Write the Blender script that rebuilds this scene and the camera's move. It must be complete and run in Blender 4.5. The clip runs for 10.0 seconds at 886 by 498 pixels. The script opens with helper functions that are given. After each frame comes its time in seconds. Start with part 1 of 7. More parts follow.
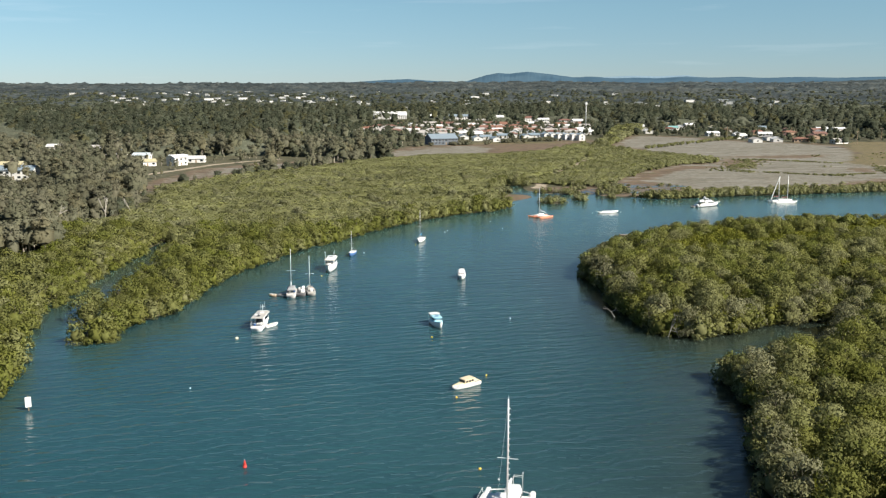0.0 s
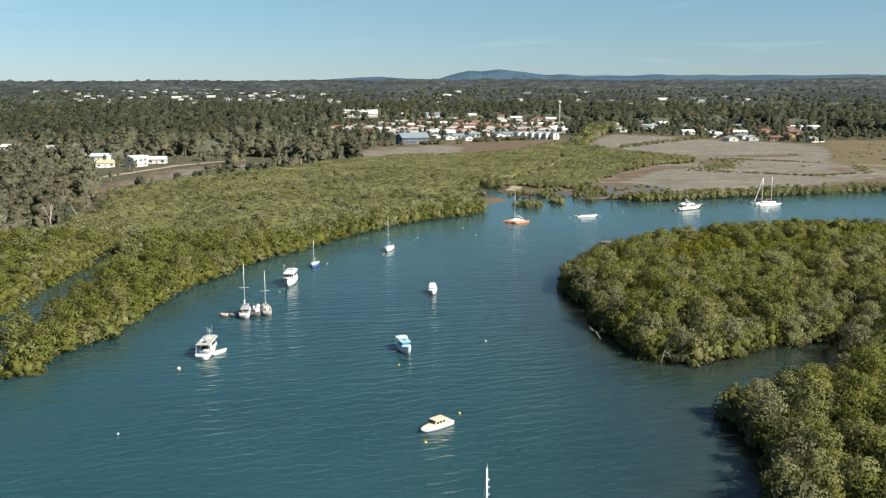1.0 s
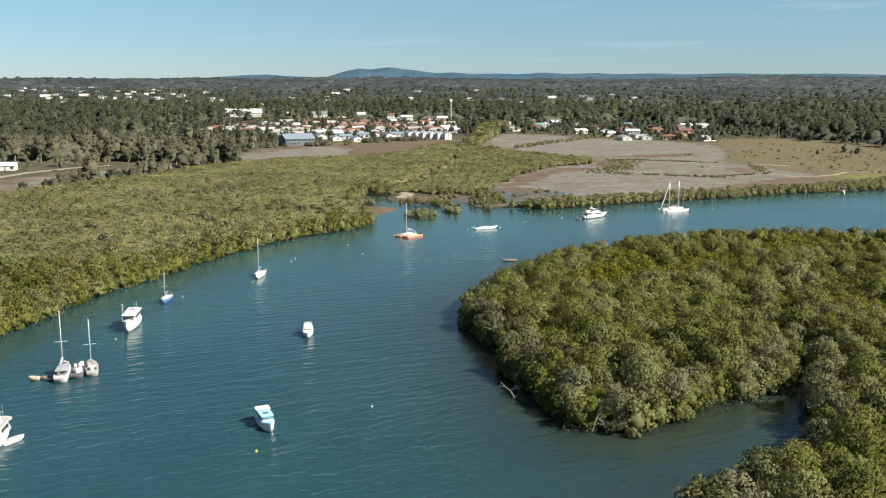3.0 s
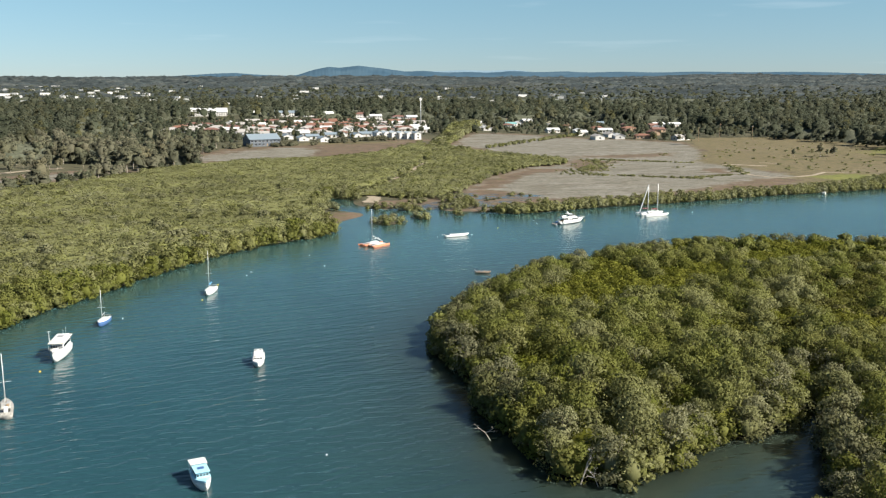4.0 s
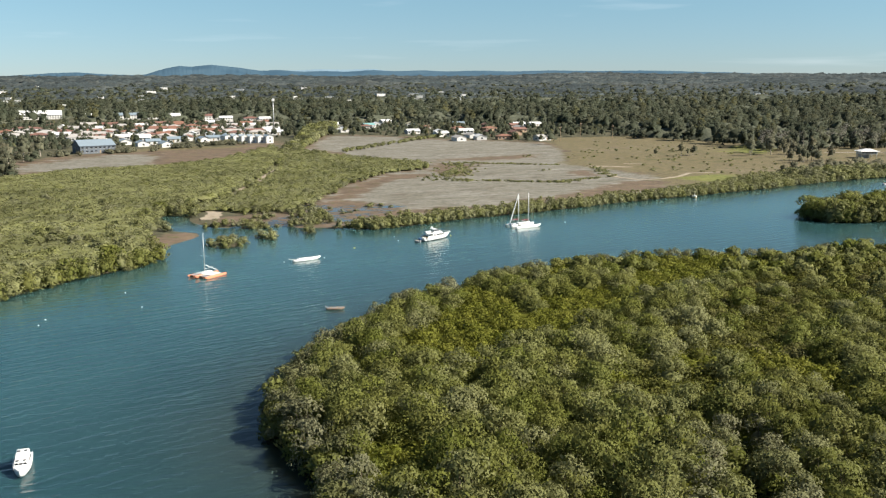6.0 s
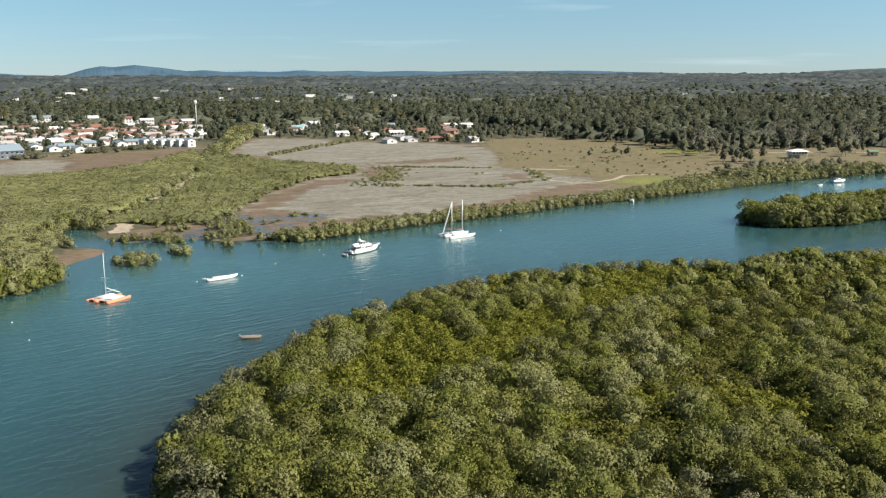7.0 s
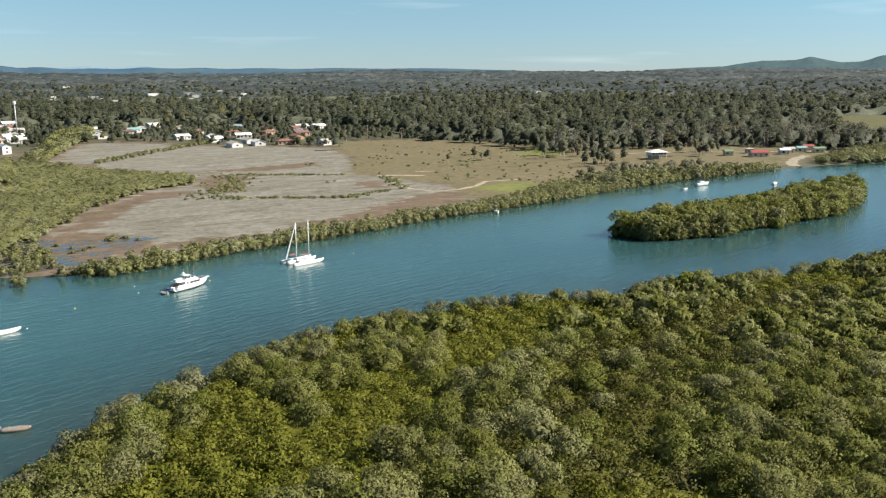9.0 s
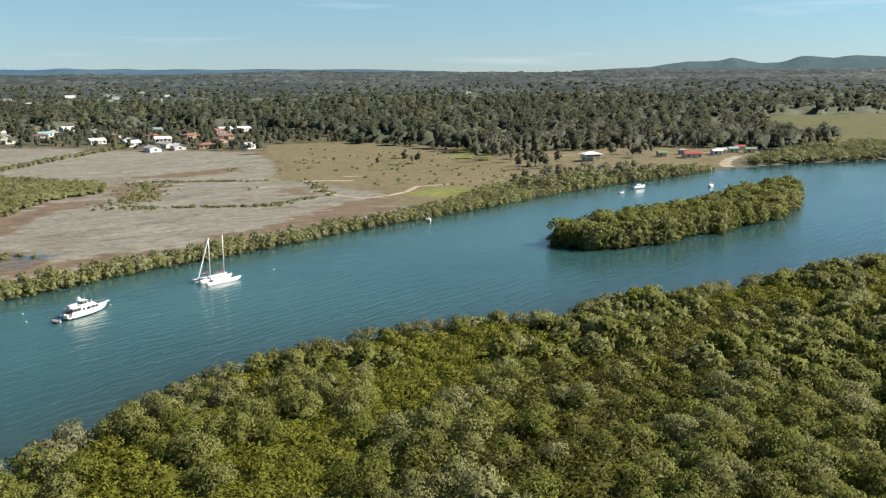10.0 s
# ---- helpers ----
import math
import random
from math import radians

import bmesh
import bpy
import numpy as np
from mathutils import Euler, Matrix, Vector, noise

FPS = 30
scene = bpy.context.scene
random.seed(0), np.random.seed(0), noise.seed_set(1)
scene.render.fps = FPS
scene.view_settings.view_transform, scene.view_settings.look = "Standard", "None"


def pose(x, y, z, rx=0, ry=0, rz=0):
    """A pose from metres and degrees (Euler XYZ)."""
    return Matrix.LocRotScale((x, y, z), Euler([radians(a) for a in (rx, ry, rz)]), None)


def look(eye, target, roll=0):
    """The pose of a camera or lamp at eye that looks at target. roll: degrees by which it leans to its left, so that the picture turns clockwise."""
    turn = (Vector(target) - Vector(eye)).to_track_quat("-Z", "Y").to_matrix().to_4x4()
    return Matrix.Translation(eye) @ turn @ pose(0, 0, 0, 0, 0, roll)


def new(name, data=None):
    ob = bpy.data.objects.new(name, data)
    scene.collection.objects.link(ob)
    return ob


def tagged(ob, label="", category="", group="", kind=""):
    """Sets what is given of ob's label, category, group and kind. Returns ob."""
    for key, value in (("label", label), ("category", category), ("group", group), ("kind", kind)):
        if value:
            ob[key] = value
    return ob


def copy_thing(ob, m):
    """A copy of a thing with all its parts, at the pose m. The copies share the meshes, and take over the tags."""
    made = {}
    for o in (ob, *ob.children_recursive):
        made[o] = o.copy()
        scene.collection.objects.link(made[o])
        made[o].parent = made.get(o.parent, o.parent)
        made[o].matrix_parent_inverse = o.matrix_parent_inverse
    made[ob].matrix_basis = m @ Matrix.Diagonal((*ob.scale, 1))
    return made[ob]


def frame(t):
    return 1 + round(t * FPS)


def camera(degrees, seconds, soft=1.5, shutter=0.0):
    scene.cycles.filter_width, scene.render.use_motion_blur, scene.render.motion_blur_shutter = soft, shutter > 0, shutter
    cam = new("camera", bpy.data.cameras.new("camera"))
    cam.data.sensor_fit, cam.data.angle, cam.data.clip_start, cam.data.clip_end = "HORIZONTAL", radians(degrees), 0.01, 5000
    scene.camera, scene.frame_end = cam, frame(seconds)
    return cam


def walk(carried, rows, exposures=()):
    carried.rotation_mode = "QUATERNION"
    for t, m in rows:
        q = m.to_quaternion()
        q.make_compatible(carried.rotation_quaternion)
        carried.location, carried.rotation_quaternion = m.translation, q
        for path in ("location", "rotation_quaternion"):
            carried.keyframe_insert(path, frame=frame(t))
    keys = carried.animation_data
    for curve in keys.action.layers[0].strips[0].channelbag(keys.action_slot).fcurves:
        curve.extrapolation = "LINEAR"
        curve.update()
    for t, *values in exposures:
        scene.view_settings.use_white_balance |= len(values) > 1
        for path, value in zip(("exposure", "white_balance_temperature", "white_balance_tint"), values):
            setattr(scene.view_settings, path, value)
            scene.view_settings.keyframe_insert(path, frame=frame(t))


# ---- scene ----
# The creek runs away from the first eye along +y; the water lies at z = 0.
cam = camera(52.5, 10.0, soft=1.25)
PATH = [
    (0.0, (0.044, 0.655, 44.217), (0.075, 2.625, 43.87), 0.0),
    (0.5, (0.623, 9.375, 44.324), (0.674, 11.344, 43.974), 0.0),
    (1.0, (1.19, 18.04, 44.413), (1.281, 20.007, 44.061), 0.0),
    (1.5, (1.959, 26.478, 44.448), (2.099, 28.441, 44.095), 0.1),
    (2.0, (2.932, 34.971, 44.372), (3.141, 36.928, 44.019), 0.1),
    (2.5, (4.305, 43.542, 44.346), (4.585, 45.49, 43.992), 0.1),
    (4.0, (9.453, 68.199, 44.534), (9.842, 70.127, 44.175), 0.0),
    (4.5, (11.675, 76.404, 44.539), (12.118, 78.321, 44.179), 0.1),
    (5.0, (14.1, 84.483, 44.651), (14.63, 86.377, 44.291), 0.1),
    (6.5, (23.46, 107.934, 45.143), (24.206, 109.754, 44.781), -0.3),
    (7.0, (27.036, 115.612, 45.409), (27.853, 117.402, 45.047), -0.3),
    (7.5, (31.122, 123.585, 45.792), (32.014, 125.338, 45.428), -0.3),
    (8.0, (35.441, 130.895, 46.202), (36.402, 132.61, 45.836), -0.3),
    (8.5, (40.162, 138.052, 46.489), (41.187, 139.729, 46.121), -0.3),
    (9.0, (45.224, 145.124, 46.665), (46.311, 146.761, 46.296), -0.3),
    (9.5, (50.446, 152.267, 46.647), (51.595, 153.862, 46.28), -0.4),
    (10.0, (55.92, 159.289, 46.62), (57.129, 160.839, 46.252), -0.4),
]
walk(cam, [(t, look(eye, target, roll)) for t, eye, target, roll in PATH], [(0.0, 1.06), (5.0, 1.2), (10.0, 1.26)])

# ---- light ----
SUN_TO = Vector((0.85, -0.52, 0.80)).normalized()
world = bpy.data.worlds.new("sky")
scene.world = world
world.use_nodes = True
wn = world.node_tree.nodes
sky = wn.new("ShaderNodeTexSky")
sky.sky_type = "NISHITA"
sky.sun_disc = False
sky.sun_elevation = math.asin(SUN_TO.z)
sky.sun_rotation = math.atan2(SUN_TO.x, SUN_TO.y)
sky.altitude = 1200
sky.air_density, sky.dust_density, sky.ozone_density = 0.8, 0.1, 1.6
wn["Background"].inputs["Strength"].default_value = 0.045
tone = wn.new("ShaderNodeMix")
tone.data_type, tone.blend_type = "RGBA", "MULTIPLY"
tone.inputs[0].default_value = 1.0
world.node_tree.links.new(sky.outputs["Color"], tone.inputs[6])
# A tint ramp dims and cools the sky at the horizon and clears a few degrees up.
view = wn.new("ShaderNodeTexCoord")
axes = wn.new("ShaderNodeSeparateXYZ")
low_tint = wn.new("ShaderNodeValToRGB")
low_tint.color_ramp.elements[0].color = (0.64, 0.72, 0.87, 1)
low_tint.color_ramp.elements[1].position, low_tint.color_ramp.elements[1].color = 0.09, (0.9, 1.06, 1.0, 1)
world.node_tree.links.new(view.outputs["Generated"], axes.inputs["Vector"])
world.node_tree.links.new(axes.outputs["Z"], low_tint.inputs["Fac"])
world.node_tree.links.new(low_tint.outputs["Color"], tone.inputs[7])
# Thin cirrus streaks, drawn out along the horizon.
stretch = wn.new("ShaderNodeMapping")
stretch.inputs["Scale"].default_value = (5, 5, 70)
streaks = wn.new("ShaderNodeTexNoise")
streaks.inputs["Scale"].default_value, streaks.inputs["Detail"].default_value = 1.0, 5.0
thin = wn.new("ShaderNodeMapRange")
thin.inputs["From Min"].default_value, thin.inputs["From Max"].default_value, thin.inputs["To Max"].default_value = 0.6, 0.8, 0.12
cirrus = wn.new("ShaderNodeMix")
cirrus.data_type = "RGBA"
cirrus.inputs[7].default_value = (13, 13.4, 14, 1)
for a, b in ((view.outputs["Generated"], stretch.inputs["Vector"]), (stretch.outputs["Vector"], streaks.inputs["Vector"]), (streaks.outputs["Fac"], thin.inputs["Value"]), (thin.outputs["Result"], cirrus.inputs[0]), (tone.outputs[2], cirrus.inputs[6]), (cirrus.outputs[2], wn["Background"].inputs["Color"])):
    world.node_tree.links.new(a, b)

sun_data = bpy.data.lights.new("sun", "SUN")
sun_data.energy, sun_data.angle, sun_data.color = 5.0, radians(0.5), (1.0, 0.93, 0.82)
sun = new("sun", sun_data)
sun.matrix_world = look(SUN_TO * 100, (0, 0, 0))

# ---- materials ----


class Mat:
    """A node material with a Principled surface."""

    def __init__(self, name, rough=0.8, metal=0.0, spec=0.3):
        self.m = bpy.data.materials.new(name)
        self.m.use_nodes = True
        self.n, self.l = self.m.node_tree.nodes, self.m.node_tree.links
        self.b = self.n["Principled BSDF"]
        self.b.inputs["Roughness"].default_value = rough
        self.b.inputs["Metallic"].default_value = metal
        self.b.inputs["Specular IOR Level"].default_value = spec

    def node(self, kind, **values):
        n = self.n.new(kind)
        for key, value in values.items():
            n.inputs[key.replace("_", " ")].default_value = value
        return n

    def coords(self, scale=(1, 1, 1), turn=0.0):
        g = self.n.new("ShaderNodeNewGeometry")
        mp = self.n.new("ShaderNodeMapping")
        mp.inputs["Scale"].default_value = scale
        mp.inputs["Rotation"].default_value = (0, 0, radians(turn))
        self.l.new(g.outputs["Position"], mp.inputs["Vector"])
        return mp.outputs["Vector"]

    def own(self):
        return self.n.new("ShaderNodeTexCoord").outputs["Object"]

    def noise(self, vec, scale, detail=4.0, rough=0.55, warp=0.0):
        n = self.node("ShaderNodeTexNoise", Scale=scale, Detail=detail, Roughness=rough, Distortion=warp)
        self.l.new(vec, n.inputs["Vector"])
        return n.outputs["Fac"]

    def ramp(self, fac, stops):
        r = self.n.new("ShaderNodeValToRGB")
        e = r.color_ramp.elements
        while len(e) < len(stops):
            e.new(0.5)
        for s, (p, c) in zip(e, stops):
            s.position = p
            s.color = (*c, 1) if len(c) == 3 else c
        self.l.new(fac, r.inputs["Fac"])
        return r.outputs["Color"]

    def grey(self, fac, lo, hi, a=0.0, b=1.0):
        r = self.node("ShaderNodeMapRange")
        r.inputs["From Min"].default_value, r.inputs["From Max"].default_value = lo, hi
        r.inputs["To Min"].default_value, r.inputs["To Max"].default_value = a, b
        self.l.new(fac, r.inputs["Value"])
        return r.outputs["Result"]

    def mix(self, fac, a, b, kind="MIX"):
        n = self.n.new("ShaderNodeMix")
        n.data_type, n.blend_type = "RGBA", kind
        for key, v in (("Factor", fac), ("A", a), ("B", b)):
            s = [i for i in n.inputs if i.name == key and i.enabled][0]
            if isinstance(v, (int, float)):
                s.default_value = v
            elif isinstance(v, tuple):
                s.default_value = (*v, 1)
            else:
                self.l.new(v, s)
        return [o for o in n.outputs if o.enabled][0]

    def math(self, op, a, b=0.0):
        n = self.n.new("ShaderNodeMath")
        n.operation = op
        for s, v in zip(n.inputs, (a, b)):
            if isinstance(v, (int, float)):
                s.default_value = v
            else:
                self.l.new(v, s)
        return n.outputs["Value"]

    def attr(self, name):
        a = self.n.new("ShaderNodeAttribute")
        a.attribute_name = name
        return a.outputs["Fac"]

    def random(self):
        return self.n.new("ShaderNodeObjectInfo").outputs["Random"]

    def island(self):
        return self.n.new("ShaderNodeNewGeometry").outputs["Random Per Island"]

    def bump(self, height, strength, distance):
        b = self.node("ShaderNodeBump", Strength=strength, Distance=distance)
        self.l.new(height, b.inputs["Height"])
        self.l.new(b.outputs["Normal"], self.b.inputs["Normal"])
        return b

    def colour(self, c):
        if isinstance(c, tuple):
            self.b.inputs["Base Color"].default_value = (*c, 1)
        else:
            self.l.new(c, self.b.inputs["Base Color"])
        return self


def plain(name, c, rough=0.5, metal=0.0, spec=0.4, dirt=0.12, scale=3.0):
    """Painted or coated stuff with faint stains at two scales."""
    m = Mat(name, rough, metal, spec)
    o = m.own()
    f = m.math("ADD", m.math("MULTIPLY", m.noise(o, scale, 3), 0.6), m.math("MULTIPLY", m.noise(o, scale * 9, 2), 0.4))
    dark = tuple(v * (1 - 2.2 * dirt) for v in c)
    m.colour(m.ramp(f, [(0.3, dark), (0.62, c)]))
    return m.m


def foliage(name, stops, rough=0.6, spec=0.25, through_light=0.0, grain=3.0, vary=0.34, deep=(0.7, 1.25), patches=None):
    """Leaves: the tree's own tint, then each clump's."""
    m = Mat(name, rough, 0.0, spec)
    tint = m.math("FRACT", m.math("ADD", m.attr("tint"), m.random()))
    c = m.ramp(tint, stops)
    leaf = m.grey(m.island(), 0, 1, 0.97 - vary, 0.97 + vary)
    c = m.mix(1.0, c, leaf, "MULTIPLY")
    fine = m.noise(m.coords(), grain, 3, 0.65)
    c = m.mix(1.0, c, m.grey(fine, 0.3, 0.7, *deep), "MULTIPLY")
    if patches:
        c = m.mix(1.0, c, m.grey(m.noise(m.coords(), patches[0], 4, 0.6), 0.3, 0.7, patches[1], patches[2]), "MULTIPLY")
    m.colour(c)
    m.bump(fine, 0.3, 0.4 / grain)
    if through_light:
        t = m.node("ShaderNodeBsdfTranslucent")
        m.l.new(c, t.inputs["Color"])
        mx = m.node("ShaderNodeMixShader", Fac=through_light)
        m.l.new(m.b.outputs[0], mx.inputs[1])
        m.l.new(t.outputs[0], mx.inputs[2])
        m.l.new(mx.outputs[0], m.n["Material Output"].inputs["Surface"])
    return m.m


MANGROVE = foliage("mangrove_leaves", [(0.0, (0.149, 0.152, 0.046)), (0.25, (0.126, 0.137, 0.028)), (0.5, (0.194, 0.197, 0.090)), (0.75, (0.117, 0.132, 0.024)), (1.0, (0.171, 0.174, 0.066))], 0.7, 0.1, 0.35, 3.5, 0.13, (0.84, 1.15), (0.05, 0.82, 1.18))
GREYMANGROVE = foliage("grey_mangrove_leaves", [(0.0, (0.152, 0.153, 0.072)), (0.3, (0.184, 0.184, 0.102)), (0.6, (0.133, 0.139, 0.052)), (1.0, (0.193, 0.193, 0.113))], 0.7, 0.1, 0.35, 3.5, 0.14, (0.82, 1.16), (0.08, 0.8, 1.2))
UNDER = foliage("understory_leaves", [(0.0, (0.124, 0.131, 0.018)), (0.35, (0.144, 0.145, 0.025)), (0.7, (0.108, 0.119, 0.015)), (1.0, (0.133, 0.137, 0.023))], 0.7, 0.1, 0.3, 4.5, 0.22, (0.65, 1.3))
OLIVE = foliage("dark_olive_mangrove_leaves", [(0.0, (0.085, 0.088, 0.014)), (0.4, (0.105, 0.102, 0.03)), (0.7, (0.075, 0.082, 0.012)), (1.0, (0.125, 0.118, 0.045))], 0.7, 0.1, 0.3, 4.5, 0.25, (0.6, 1.35), (0.08, 0.75, 1.25))
SHRUB = foliage("low_mangrove_leaves", [(0.0, (0.177, 0.182, 0.070)), (0.35, (0.198, 0.200, 0.114)), (0.7, (0.167, 0.174, 0.060)), (1.0, (0.187, 0.191, 0.090))], 0.7, 0.12, 0.28, 3.0, 0.15, (0.8, 1.18), (0.04, 0.66, 1.28))
GUM = foliage("gum_leaves", [(0.0, (0.067, 0.077, 0.050)), (0.3, (0.081, 0.091, 0.060)), (0.5, (0.096, 0.102, 0.067)), (0.7, (0.058, 0.071, 0.046)), (0.9, (0.089, 0.091, 0.054)), (0.98, (0.112, 0.110, 0.050)), (1.0, (0.078, 0.089, 0.058))], 0.7, 0.1, 0.42, 0.9, 0.12, (0.8, 1.18), (0.012, 0.75, 1.22))
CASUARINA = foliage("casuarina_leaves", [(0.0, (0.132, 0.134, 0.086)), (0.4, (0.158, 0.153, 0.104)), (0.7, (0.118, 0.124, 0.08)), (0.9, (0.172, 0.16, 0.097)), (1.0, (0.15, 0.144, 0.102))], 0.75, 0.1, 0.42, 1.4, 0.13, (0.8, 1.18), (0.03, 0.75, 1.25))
GREYGUM = foliage("thin_grey_gum_leaves", [(0.0, (0.15, 0.145, 0.12)), (0.5, (0.18, 0.17, 0.145)), (1.0, (0.12, 0.12, 0.09))], 0.75, 0.1, 0.2, 1.4, 0.28, (0.6, 1.35))
UNDERWOOD = foliage("woodland_shrub_leaves", [(0.0, (0.085, 0.093, 0.064)), (0.5, (0.098, 0.104, 0.073)), (1.0, (0.115, 0.118, 0.082))], 0.7, 0.1, 0.15, 0.6, 0.2, (0.65, 1.3), (0.03, 0.7, 1.25))
# The blue in this leaf colour stands in for the haze of distance.
FARWOOD = foliage("hazed_far_wood_leaves", [(0.0, (0.034, 0.043, 0.044)), (0.5, (0.045, 0.054, 0.053)), (1.0, (0.060, 0.067, 0.063))], 0.7, 0.1, 0.0, 0.16, 0.2, (0.5, 1.4), (0.004, 0.65, 1.3))


def bark_material(name, c):
    m = Mat(name, 0.9, 0, 0.2)
    m.colour(m.ramp(m.noise(m.own(), 6, 4), [(0.3, tuple(v * 0.5 for v in c)), (0.7, c)]))
    return m.m


BARK = bark_material("mangrove_bark", (0.16, 0.13, 0.10))
DEADWOOD = bark_material("grey_dead_wood", (0.45, 0.42, 0.37))
GUMBARK = bark_material("pale_gum_bark", (0.38, 0.34, 0.28))


def ground_material():
    m = Mat("mud_grass_and_forest_floor", 0.9, 0, 0.2)
    p = m.coords()
    big, mid, fine = m.noise(p, 0.02, 5, 0.6), m.noise(p, 0.12, 5, 0.6), m.noise(p, 1.2, 4, 0.6)
    streak = m.noise(m.coords((0.018, 0.085, 1), 18), 1.0, 6, 0.68, 1.6)
    floor = m.ramp(mid, [(0.3, (0.05, 0.052, 0.03)), (0.7, (0.10, 0.095, 0.055))])
    grey = m.ramp(m.math("ADD", m.math("MULTIPLY", streak, 0.7), m.math("MULTIPLY", mid, 0.3)), [(0.34, (0.115, 0.105, 0.08)), (0.47, (0.178, 0.168, 0.136)), (0.56, (0.205, 0.196, 0.166)), (0.66, (0.285, 0.272, 0.235))])
    brown = m.ramp(mid, [(0.3, (0.085, 0.062, 0.042)), (0.5, (0.13, 0.095, 0.066)), (0.6, (0.14, 0.097, 0.066)), (0.72, (0.165, 0.135, 0.10))])
    brown = m.mix(m.grey(m.noise(p, 0.22, 5, 0.7, 0.6), 0.57, 0.63, 0.0, 0.75), brown, (0.10, 0.10, 0.035))
    tan = m.ramp(m.math("ADD", m.math("MULTIPLY", big, 0.5), m.math("MULTIPLY", mid, 0.5)), [(0.32, (0.065, 0.074, 0.026)), (0.42, (0.105, 0.094, 0.042)), (0.48, (0.15, 0.122, 0.066)), (0.54, (0.12, 0.104, 0.052)), (0.6, (0.17, 0.138, 0.084)), (0.68, (0.09, 0.068, 0.044))])
    lawn = m.ramp(mid, [(0.3, (0.10, 0.118, 0.026)), (0.7, (0.175, 0.178, 0.05))])
    jitter = m.math("ADD", m.math("MULTIPLY", m.math("SUBTRACT", mid, 0.5), 1.0), m.math("MULTIPLY", m.math("SUBTRACT", streak, 0.5), 1.3))

    def mask(name):
        return m.grey(m.math("ADD", m.attr(name), jitter), 0.42, 0.58)

    c = m.mix(mask("brown"), floor, brown)
    c = m.mix(mask("flat"), c, grey)
    c = m.mix(mask("grass"), c, tan)
    c = m.mix(mask("lawn"), c, lawn)
    c = m.mix(mask("marsh"), c, m.ramp(mid, [(0.3, (0.05, 0.06, 0.016)), (0.5, (0.085, 0.085, 0.026)), (0.7, (0.11, 0.10, 0.034))]))
    c = m.mix(mask("bed"), c, (0.10, 0.085, 0.06))
    # Mottling of damp and dry patches, and of small tufts.
    damp = m.noise(p, 0.4, 5, 0.7, 0.4)
    c = m.mix(1.0, c, m.grey(damp, 0.3, 0.7, 0.68, 1.28), "MULTIPLY")
    c = m.mix(m.grey(m.noise(p, 0.09, 4, 0.65, 1.0), 0.56, 0.66, 0.0, 0.5), c, (0.11, 0.085, 0.06))
    c = m.mix(m.grey(fine, 0.2, 0.8, 0.0, 0.35), c, (0.05, 0.045, 0.03))
    # Dried cracks and drain lines across the grey flats.
    vein = m.noise(m.coords((0.05, 0.12, 1), -24), 1.0, 5, 0.6, 2.4)
    line = m.grey(m.math("ABSOLUTE", m.math("SUBTRACT", vein, 0.5)), 0.0, 0.03, 0.62, 1.0)
    c = m.mix(mask("flat"), c, m.mix(1.0, c, line, "MULTIPLY"))
    # Shallow pools left by the tide.
    pool = m.math("MULTIPLY", m.grey(m.noise(m.coords((0.1, 0.24, 1), 20), 1.0, 4, 0.6, 1.2), 0.48, 0.53), m.grey(m.attr("wet"), 0.4, 0.8))
    c = m.mix(pool, c, (0.055, 0.06, 0.055))
    m.colour(c)
    m.l.new(m.grey(pool, 0, 1, 0.9, 0.06), m.b.inputs["Roughness"])
    m.l.new(m.grey(pool, 0, 1, 0.2, 0.5), m.b.inputs["Specular IOR Level"])
    rough = m.math("MULTIPLY", m.math("ADD", fine, mid), m.grey(pool, 0, 1, 1.0, 0.0))
    m.bump(rough, 0.5, 0.25)
    return m.m


